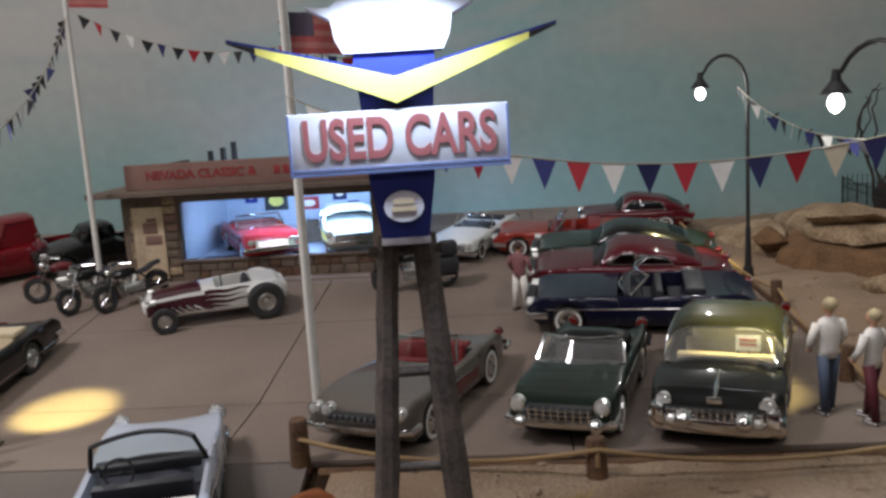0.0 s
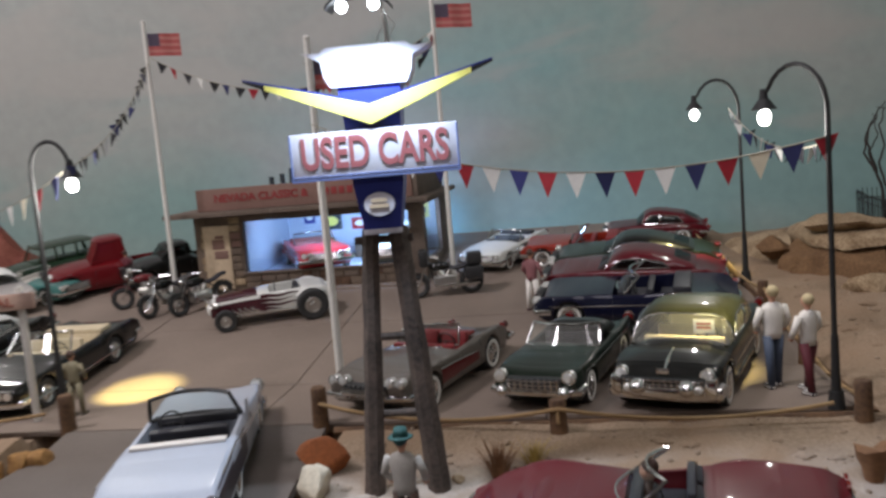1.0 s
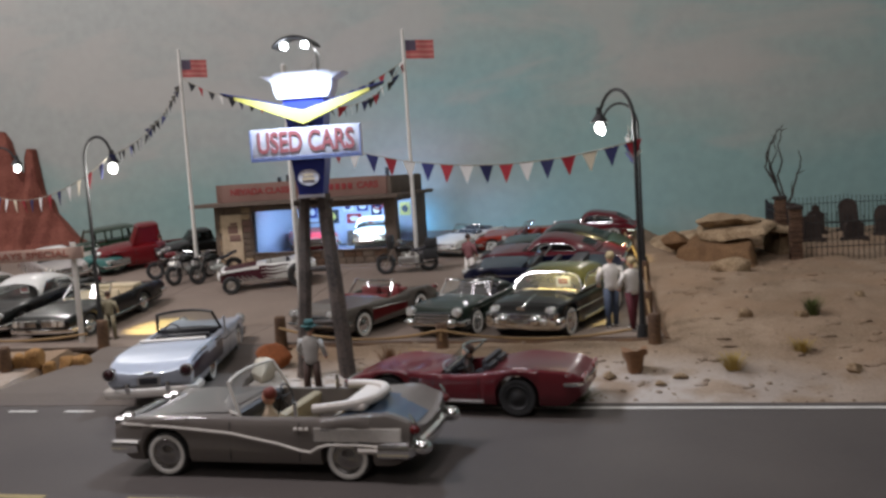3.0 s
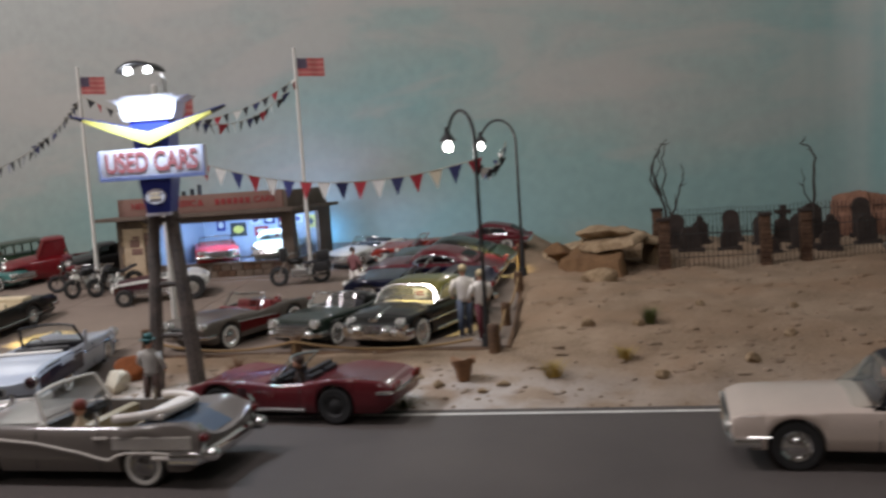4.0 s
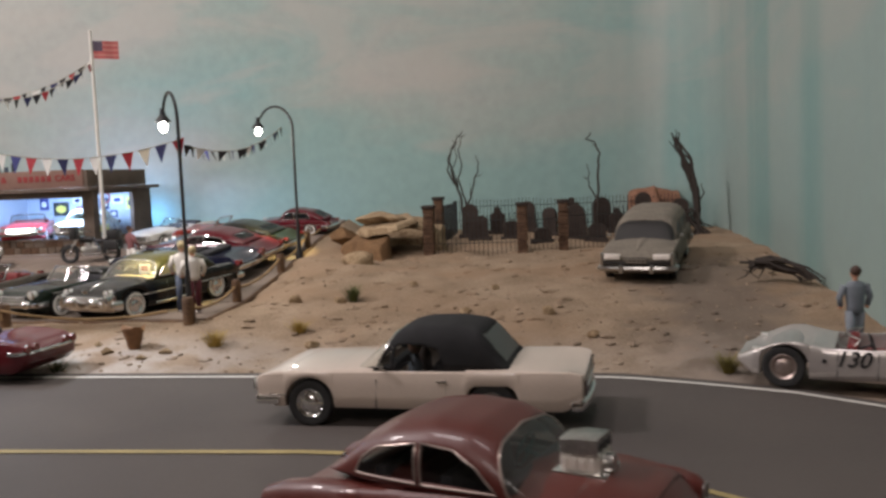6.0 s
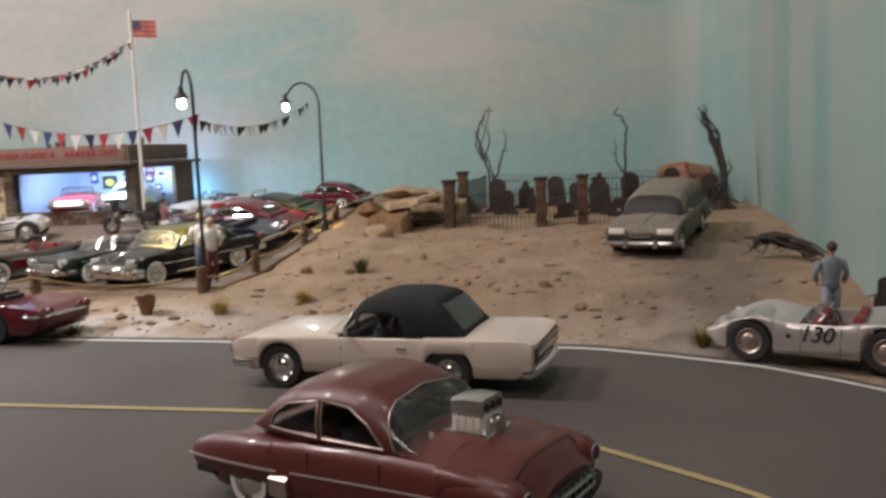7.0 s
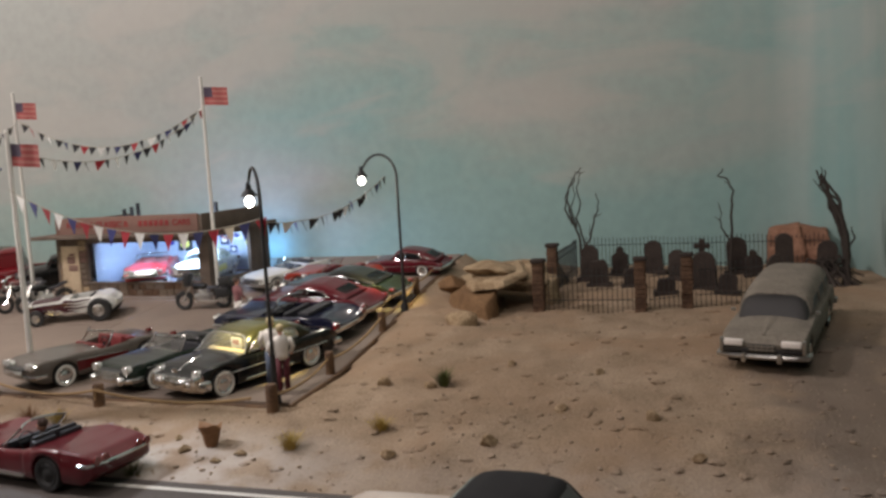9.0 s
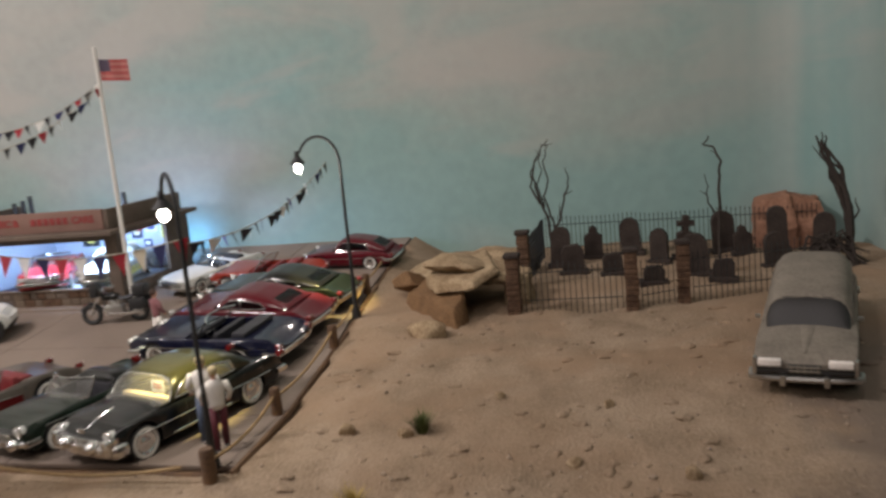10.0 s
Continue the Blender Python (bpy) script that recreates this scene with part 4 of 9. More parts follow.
random.seed(21)
for g in [(0.477, 1.065, 0.013, 0.055, "round", "dark round-topped gravestone behind the iron fence"), (0.497, 1.03, 0.014, 0.040, "flat", "low broken dark gravestone"), (0.517, 1.105, 0.012, 0.047, "point", "dark gravestone with a pointed top"),
          (0.567, 1.115, 0.013, 0.052, "round", "tall dark round-topped gravestone"), (0.548, 1.0, 0.012, 0.030, "flat", "low dark gravestone near the gate"), (0.603, 1.07, 0.011, 0.046, "round", "dark round-topped gravestone behind the gate"),
          (0.634, 1.085, 0.012, 0.058, "cross", "dark gravestone topped by a cross"), (0.645, 0.985, 0.015, 0.053, "round", "broad dark round-topped gravestone by the gate"),
          (0.685, 1.115, 0.014, 0.056, "round", "tall dark round-topped gravestone by the tree"), (0.707, 1.095, 0.011, 0.040, "point", "dark gravestone with a pointed top"), (0.672, 0.955, 0.012, 0.028, "flat", "small dark gravestone near the gate"),
          (0.747, 1.085, 0.012, 0.060, "round", "dark round-topped gravestone before the orange rock"), (0.738, 1.02, 0.013, 0.044, "round", "short dark round-topped gravestone"), (0.800, 1.085, 0.013, 0.054, "round", "dark round-topped gravestone near the corner"),
          (0.595, 0.955, 0.012, 0.024, "flat", "small tilted dark gravestone")]:
    gravestone(*g)


def iron_fence(p, q, label, h=0.036):
    p, q = Vector(p), Vector(q)
    n = max(2, int((q - p).length / 0.0058))
    t = thing("iron_fence", label, "fence", Matrix.Translation(p))
    for k in (0.25, 0.8):
        bm = bmesh.new()
        bm_tube(bm, [Vector((0, 0, h * k)), q - p + Vector((0, 0, h * k))], 0.0006, 5)
        part("rail", bm, M["iron"], t)
    bm = bmesh.new()
    bm_cyl(bm, (0, 0, 0), (0, 0, h * 0.93), 0.0005, n=5)
    bm_cyl(bm, (0, 0, h * 0.93), (0, 0, h), 0.001, 0.0001, 5)
    me = mesh_of("picket", bm, M["iron"])
    for i in range(n + 1):
        d = (q - p) * (i / n)
        shared("picket", me, t, Matrix.Translation(d + Vector((0, 0, land(p.x + d.x, p.y + d.y) - (p.z + d.z)))))


iron_fence((0.461, 0.852, 0.046), (0.564, 0.855, 0.046), "black iron picket fence round the graves", 0.055)
iron_fence((0.637, 0.883, 0.047), (0.760, 0.915, 0.048), "black iron picket fence round the graves", 0.055)
iron_fence((0.584, 0.860, 0.046), (0.617, 0.876, 0.047), "black iron graveyard gate between two pillars", 0.052)
iron_fence((0.452, 1.13, 0.052), (0.80, 1.13, 0.052), "black iron picket fence along the sky wall", 0.056)
iron_fence((0.446, 0.967, 0.049), (0.449, 1.125, 0.052), "black iron picket fence at the graveyard's side", 0.055)


# ---- posts, ropes, lamps, flagpoles, pennants ----
def post(x, y, h, r, label, lean=0):
    z = lot_z(y) if y > 0.51 else land(x, y)
    bm = bmesh.new()
    rings = [[(r * f * math.cos(a) + noise.noise(Vector((a, zz * 60, x * 9))) * r * 0.12, r * f * math.sin(a), zz) for a in np.linspace(0, 2 * math.pi, 12, endpoint=False)] for zz, f in ((-0.006, 1.08), (h * 0.3, 1.0), (h * 0.7, 0.97), (h * 0.95, 0.95), (h, 0.8))]
    bm_loft(bm, rings)
    return solid("wooden_post", bm, M["wood"], label, "post", pose(x, y, z, lean, lean * 0.5, 0), "posts round the lot")


POSTS = [(-0.56, 0.50), (-0.441, 0.509), (-0.299, 0.516)]
FRONT = [(-0.094, 0.511), (0.080, 0.480), (0.272, 0.488), (0.267, 0.622), (0.266, 0.775), (0.247, 0.95), (0.232, 1.11)]
for i, (x, y) in enumerate(POSTS + FRONT):
    post(x, y, (0.026, 0.03, 0.028, 0.028, 0.022, 0.026, 0.025, 0.024, 0.024, 0.024)[i], 0.0058 if i < 6 else 0.005, "weathered round wooden post carrying a rope", (i * 37 % 7) - 3)
post(-0.353, 0.434, 0.025, 0.0055, "short weathered wooden post on the sand", 8)


def rope(pts, sag, label):
    out = []
    for (x0, y0), (x1, y1) in zip(pts, pts[1:]):
        for k in range(10):
            f = k / 10
            x, y = x0 + (x1 - x0) * f, y0 + (y1 - y0) * f
            zz = [lot_z(b) if b > 0.51 else land(a, b) for a, b in ((x0, y0), (x1, y1))]
            out.append((x, y - 0.005, zz[0] + (zz[1] - zz[0]) * f + 0.017 - sag * 4 * f * (1 - f)))
    bm = bmesh.new()
    bm_tube(bm, out, 0.0014, 7)
    solid("rope", bm, M["rope"], label, "rope", group="ropes between the posts")


rope(POSTS, 0.004, "thin tan rope slung between the posts by the drive")
rope(FRONT[:2] + FRONT[1:3], 0.010, "sagging tan rope slung between the front posts")
rope(FRONT[2:], 0.008, "sagging tan rope slung along the lot's sandy side")
# timber kerbs on the ground
for a, b in (((-0.08, 0.497), (0.268, 0.497)), ((0.283, 0.5), (0.267, 0.8)), ((0.267, 0.8), (0.238, 1.15))):
    bm = bmesh.new()
    n = 12
    bm_tube(bm, [(a[0] + (b[0] - a[0]) * i / n, a[1] + (b[1] - a[1]) * i / n, lot_z(a[1] + (b[1] - a[1]) * i / n) - 0.001) for i in range(n + 1)], 0.0028, 6)
    solid("timber_edge", bm, M["wood"], "thin timber edging round the lot", "edging", group="lot edging")


def street_lamp(x, y, z, bx, by, bz, top, label, watts, aim=None, spread=54):
    """A crook-necked iron lamp: its foot, its bulb and the top of its bend."""
    turn, reach, h = math.degrees(math.atan2(by - y, bx - x)), math.hypot(bx - x, by - y), top - z - 0.002
    t = thing("street_lamp", label, "street lamp", pose(x, y, z, 0, 0, turn), "street lamps")
    bm = bmesh.new()
    knee, rise = h - reach * 0.66, reach * 0.66
    end = bz - z + 0.016
    pts = [(0, 0, 0), (0, 0, knee * 0.5), (0, 0, knee)]
    for a in np.linspace(0.15, math.pi, 12):
        zz = knee + rise * math.sin(a)
        pts.append((reach / 2 - reach / 2 * math.cos(a), 0, max(zz, end) if a > math.pi / 2 else zz))
    bm_tube(bm, pts, 0.0019, 8, 0.0014)
    part("pole", bm, M["iron"], t)
    bm = bmesh.new()
    bm_cyl(bm, (0, 0, 0), (0, 0, 0.012), 0.0058, 0.0045)
    bm_cyl(bm, (0, 0, 0.012), (0, 0, 0.05), 0.0032, 0.0024)
    part("base", bm, M["iron"], t)
    bm = bmesh.new()
    bm_cyl(bm, (reach, 0, end - 0.011), (reach, 0, end - 0.004), 0.0088, 0.0036, 14)
    bm_cyl(bm, (reach, 0, end - 0.004), (reach, 0, end + 0.003), 0.0032, 0.0022, 10)
    part("shade", bm, M["iron"], t, "black flared lamp shade")
    bm = bmesh.new()
    bm_ball(bm, (reach, 0, bz - z), 0.0045, (1, 1, 1.2))
    part("bulb", bm, M["bulb"], t, "glowing white bulb")
    lamp("street_light", "SPOT", (bx, by, bz - 0.009), watts, (1.0, 0.84, 0.3), (*(aim or (bx, by + 0.001)), 0.02), 0.004, spread, 0.7)
    lamp("bulb_light", "POINT", (bx, by, bz - 0.0085), watts * 0.03 + 0.22, (1.0, 0.95, 0.85), None, 0.004)


street_lamp(0.262, 0.512, 0.019, 0.230, 0.546, 0.214, 0.249, "black crook-necked street lamp by the rope post, lit", 5.0, (0.180, 0.612), 36)
street_lamp(0.264, 0.858, 0.044, 0.219, 0.847, 0.221, 0.256, "black crook-necked street lamp at the lot's far side, lit", 3.0, (0.212, 0.905), 44)
street_lamp(-0.313, 0.535, 0.019, -0.277, 0.530, 0.208, 0.244, "black crook-necked street lamp beside the drive, lit", 13.0, (-0.295, 0.617), 25)
street_lamp(-0.655, 0.80, 0.036, -0.606, 0.80, 0.225, 0.258, "black crook-necked street lamp on the far side of the lot, lit", 1.0)

M["flag_red"] = material("faded_flag_red", lin((0.56, 0.25, 0.24)), 0.8, 0, 0.15, 300)
M["flag_white"] = material("faded_flag_white", lin((0.60, 0.38, 0.35)), 0.8, 0, 0.1, 300)
M["flag_blue"] = material("faded_flag_blue", lin((0.24, 0.2, 0.26)), 0.8, 0, 0.15, 300)


def flagpole(x, y, z, top, r, label, flag=True):
    t = thing("flagpole", label, "flagpole", Matrix.Translation((x, y, z)), "flagpoles")
    bm = bmesh.new()
    bm_cyl(bm, (0, 0, 0), (0, 0, top - z), r, r * 0.75)
    part("pole", bm, M["pole_white"], t)
    bm = bmesh.new()
    bm_ball(bm, (0, 0, top - z), r * 0.85)
    part("finial", bm, M["pole_white"], t)
    if not flag:
        return
    w, h, zt = 0.041, 0.0255, top - z - 0.013
    for i in range(7):
        bm = bmesh.new()
        x0 = 0.0155 if i < 4 else 0.0
        g = [[bm.verts.new((r + x0 + (w - x0) * k / 8, 0.0015 * math.sin((x0 + (w - x0) * k / 8) * 260), zt - h * (i + j) / 7 - 0.0035 * (x0 + (w - x0) * k / 8) / w)) for k in range(9)] for j in (0, 1)]
        for k in range(8):
            bm.faces.new((g[0][k], g[0][k + 1], g[1][k + 1], g[1][k]))
        part("stripe", bm, M["flag_red"] if i % 2 == 0 else M["flag_white"], t)
    bm = bmesh.new()
    g = [[bm.verts.new((r + 0.0158 * k / 4, 0.0015 * math.sin(0.0158 * k / 4 * 260), zt - h * 4 / 7 * j - 0.0035 * 0.0158 * k / 4 / w)) for k in range(5)] for j in (0, 1)]
    for k in range(4):
        bm.faces.new((g[0][k], g[0][k + 1], g[1][k + 1], g[1][k]))
    part("canton", bm, M["flag_blue"], t)


flagpole(-0.388, 0.893, 0.047, 0.382, 0.0030, "tall white flagpole with a small striped flag")
flagpole(-0.050, 0.902, 0.047, 0.380, 0.0030, "tall white flagpole before the showroom with a striped flag")
flagpole(-0.096, 0.577, 0.019, 0.303, 0.0034, "white flagpole behind the sign with a small faded flag")


def pennants(a, b, sag, n, size, colours, label, thin=False):
    a, b = Vector(a), Vector(b)
    t = thing("pennant_string", label, "pennants", Matrix.Translation(a), "pennant strings")
    d = b - a
    at = lambda f: d * f - Vector((0, 0, sag * 4 * f * (1 - f)))
    bm = bmesh.new()
    bm_tube(bm, [at(i / 24) for i in range(25)], 0.0005, 5)
    part("string", bm, M["string"], t)
    along = Vector((d.x, d.y, 0)).normalized()
    cross = Vector((-along.y, along.x, 0))
    for i in range(n):
        p = at((i + 0.6) / n)
        q = at((i + 0.6) / n + size / d.length)
        tip = (p + q) / 2 + Vector((0, 0, -size * 1.25)) + cross * random.uniform(-0.25, 0.25) * size
        if thin:
            tw = random.uniform(-0.9, 0.9) * size
            q = q + cross * tw
        bm = bmesh.new()
        v = [bm.verts.new(c) for c in (p, q, tip)]
        w = [bm.verts.new(c + cross * 0.0003) for c in (p, q, tip)]
        bm.faces.new(v)
        bm.faces.new(w[::-1])
        for k in range(3):
            bm.faces.new((v[k], w[k], w[(k + 1) % 3], v[(k + 1) % 3]))
        part("pennant", bm, M[colours[i % len(colours)]], t, smooth=False)


random.seed(17)
pennants((-0.098, 0.573, 0.238), (0.262, 0.512, 0.199), 0.030, 18, 0.0145, ["p_white", "p_blue", "p_red", "p_white", "p_blue", "p_red", "p_white", "p_blue", "p_red", "p_white", "p_navy", "p_red", "p_white", "p_navy", "p_red", "p_cream", "p_navy", "p_red"], "string of red, white and blue paper pennants to the street lamp")
DK = ["p_dark", "p_red", "p_dark", "p_white", "p_dark", "p_navy"]
pennants((-0.386, 0.893, 0.342), (-0.052, 0.902, 0.338), 0.050, 22, 0.010, DK, "string of dark and red pennants between the flagpoles", True)
pennants((-0.100, 0.577, 0.285), (-0.052, 0.902, 0.335), 0.040, 20, 0.010, DK, "string of dark and red pennants from flagpole to flagpole", True)
pennants((-0.388, 0.893, 0.336), (-0.270, 0.523, 0.222), 0.016, 20, 0.009, ["p_dark", "p_navy", "p_dark"], "string of dark pennants down to the street lamp", True)
pennants((-0.279, 0.531, 0.221), (-0.655, 0.80, 0.19), 0.024, 13, 0.014, ["p_navy", "p_red", "p_cream", "p_white", "p_navy", "p_red", "p_white"], "string of red, white and navy pennants over the lot")
pennants((0.262, 0.515, 0.195), (0.252, 0.845, 0.225), 0.018, 22, 0.009, ["p_dark", "p_dark", "p_white", "p_dark", "p_navy"], "string of dark pennants between the street lamps", True)


# ---- the big sign ----
def big_sign():
    t = thing("dealer_sign", "tall blue and white roadside sign on timber legs", "sign", pose(-0.009, 0.412, 0.0, 0, 0, 6))
    for x0, x1, r in ((-0.021, -0.0085, 0.0058), (0.019, 0.0075, 0.0066)):
        bm = bmesh.new()
        rings = [[(x0 + (x1 - x0) * k / 9 + (r + 0.0016 * (1 - k / 9)) * math.cos(a) * 0.9 + noise.noise(Vector((k * 0.9, x0 * 90, a))) * 0.0009, (r + 0.0014 * (1 - k / 9)) * math.sin(a), 0.004 + 0.166 * k / 9) for a in np.linspace(0.4, 2 * math.pi + 0.4, 8, endpoint=False)] for k in range(10)]
        bm_loft(bm, rings)
        part("leg", bm, M["dark_wood"], t, "rough weathered timber leg")
    for z in (0.058, 0.105, 0.163):
        bm = bmesh.new()
        bm_cyl(bm, (-0.018, 0, z), (0.016, 0, z), 0.0024)
        part("rung", bm, M["dark_wood"], t)
    bm = bmesh.new()
    bm_box(bm, (0, 0, 0.1685), (0.022, 0.02, 0.003), 0.0005)
    part("collar", bm, M["sign_white"], t, "pale collar under the blue box")
    # blue column, flaring upward
    bm = bmesh.new()
    bm_loft(bm, [[(-w, -d, z), (w, -d, z), (w, d, z), (-w, d, z)] for w, d, z in ((0.0105, 0.009, 0.170), (0.0145, 0.0105, 0.197), (0.0155, 0.011, 0.225), (0.018, 0.012, 0.256))])
    part("column", bm, M["sign_blue"], t, smooth=False)
    bm = bmesh.new()
    rings = [[(0.0088 * math.cos(a), y, 0.1845 + 0.0068 * math.sin(a)) for a in np.linspace(0, 2 * math.pi, 20, endpoint=False)] for y in (-0.0136, -0.0128, -0.010)]
    bm_loft(bm, rings)
    medal = part("medallion", bm, M["sign_white"], t, "oval cream medallion")
    bm = bmesh.new()
    for z, w in ((0.1868, 0.009), (0.1835, 0.011)):
        bm_box(bm, (0, -0.0139, z), (w, 0.0005, 0.002))
    part("mark", bm, M["poster"], medal)
    # panel with a border line and letters
    bm = bmesh.new()
    bm_box(bm, (0, -0.0115, 0.2135), (0.0955, 0.008, 0.027), 0.0006)
    panel = part("panel", bm, M["sign_white"], t, "white panel with red letters")
    for c, s in (((0, -0.0157, 0.2026), (0.0935, 0.0008, 0.0007)), ((0, -0.0157, 0.2008), (0.0955, 0.001, 0.0012)), ((-0.0472, -0.0157, 0.2138), (0.0009, 0.0008, 0.0255)), ((0.0472, -0.0157, 0.2138), (0.0009, 0.0008, 0.0255))):
        bm = bmesh.new()
        bm_box(bm, c, s)
        part("border", bm, M["sign_edge"], panel)
    lettering("lettering", "USED CARS", 0.0244, M["sign_red"], panel, pose(0.0002, -0.0158, 0.2145, 90, 0, 0), 0.0002, 0.67, 0.0006)
    # chevron with black tips
    def chev(x0, x1):
        f = lambda x: 0.2585 - 0.0234 * (1 - x / 0.07)
        w = lambda x: 0.0104 * (1 - x / 0.07) ** 0.9 + 0.0006
        xs = np.linspace(x0, x1, 9)
        return [(x, f(x) - w(x) * 0.5) for x in xs] + [(x, f(x) + w(x) * 0.5) for x in xs[::-1]]
    for sgn in (-1, 1):
        for x0, x1, mat in ((0, 0.058, "sign_yellow"), (0.058, 0.07, "black")):
            bm = bmesh.new()
            bm_prism(bm, [(sgn * x, z) for x, z in chev(x0, x1)], -0.0165, -0.0118)
            part("chevron", bm, M[mat], t, smooth=False)
        o = chev(0, 0.07)[9:]
        bm = bmesh.new()
        bm_prism(bm, [(sgn * x, z + 0.0002) for x, z in o] + [(sgn * x, z + 0.0012) for x, z in o[::-1]], -0.0161, -0.0122)
        part("chevron_edge", bm, M["sign_blue"], t, "dark blue upper edge", smooth=False)
    # white crown
    bm = bmesh.new()
    o = [(-0.0215, 0.2515), (0.0215, 0.2515), (0.0245, 0.2575), (0.026, 0.266), (0.0365, 0.2715), (0.026, 0.2708), (0.0225, 0.2735), (-0.0225, 0.2735), (-0.026, 0.2708), (-0.0365, 0.2715), (-0.026, 0.266), (-0.0245, 0.2575)]
    bm_prism(bm, o, -0.013, 0.010)
    part("crown", bm, M["sign_white"], t, "white crown with pointed ends", smooth=False)
    # lamp hood on a stalk
    bm = bmesh.new()
    rings = []
    for k in range(13):
        a = math.pi * (0.12 + 0.76 * k / 12)
        rings.append([(-0.0185 * math.cos(a), y, 0.288 + 0.0125 * math.sin(a) + dz) for y, dz in ((-0.032, 0), (-0.008, 0.001), (-0.008, -0.0008), (-0.032, -0.0018))])
    bm_loft(bm, rings)
    hood = part("hood", bm, M["iron"], t, "black arched lamp hood")
    bm = bmesh.new()
    bm_tube(bm, [(0.011, 0.003, 0.272), (0.011, 0.003, 0.285), (0.010, -0.004, 0.297)], 0.0013, 6)
    part("stalk", bm, M["dull_chrome"], t)
    for x in (0.008, 0.015):
        bm = bmesh.new()
        bm_tube(bm, [(x, -0.001, 0.272), (x - 0.002, -0.003, 0.278), (x + 0.002, -0.003, 0.284), (0.011, -0.004, 0.292)], 0.0004, 5)
        part("wire", bm, M["dull_chrome"], t)
    for x in (-0.009, 0.0085):
        bm = bmesh.new()
        bm_ball(bm, (x, -0.025, 0.2930), 0.0031)
        part("bulb", bm, M["flood"], hood, "bright white floodlight bulb")
        p = t.matrix_basis @ Vector((x, -0.032, 0.2880))
        q = t.matrix_basis @ Vector((x * 2.4, -0.13, 0.0))
        lamp("sign_light", "SPOT", p, 1.0, (0.70, 0.85, 1.0), q, 0.003, 145, 0.6)


big_sign()


def special_sign():
    t = thing("banner_sign", "faded board reading todays special on two thin white posts", "sign", pose(-0.392, 0.525, 0.019, 0, 0, 18))
    for x in (-0.052, 0.052):
        bm = bmesh.new()
        bm_box(bm, (x, 0, 0.056), (0.005, 0.005, 0.112), 0.0006)
        part("post", bm, M["pole_white"], t)
    bm = bmesh.new()
    bm_box(bm, (0, -0.0042, 0.1005), (0.128, 0.003, 0.013), 0.0004)
    board = part("board", bm, material("faded_board", lin((0.62, 0.52, 0.47)), 0.8, 0, 0.15, 200), t)
    lettering("lettering", "TODAYS SPECIAL", 0.0098, material("faded_red_paint", lin((0.52, 0.3, 0.25)), 0.8, 0, 0.2, 400), board, pose(0, -0.0059, 0.1005, 90, 0, 0), 0.0003, 1.28, 0.0001)


special_sign()


# ---- showroom ----
M["wall_stone"] = material("showroom_wall", lin((0.42, 0.36, 0.30)), 0.9, 0, 0.25, 300, 0.0006, 0, lin((0.32, 0.27, 0.23)), 40)
M["fascia"] = material("fascia_board", lin((0.46, 0.35, 0.31)), 0.8, 0, 0.12, 300)
M["fascia_red"] = material("faded_red_letters", lin((0.50, 0.17, 0.17)), 0.8, 0, 0.2, 500)
M["eave"] = material("eave_timber", lin((0.36, 0.31, 0.27)), 0.85, 0, 0.3, 400, 0.0006)
M["inner_wall"] = material("showroom_interior_white", lin((0.70, 0.74, 0.82)), 0.7, 0, 0.05, 100)


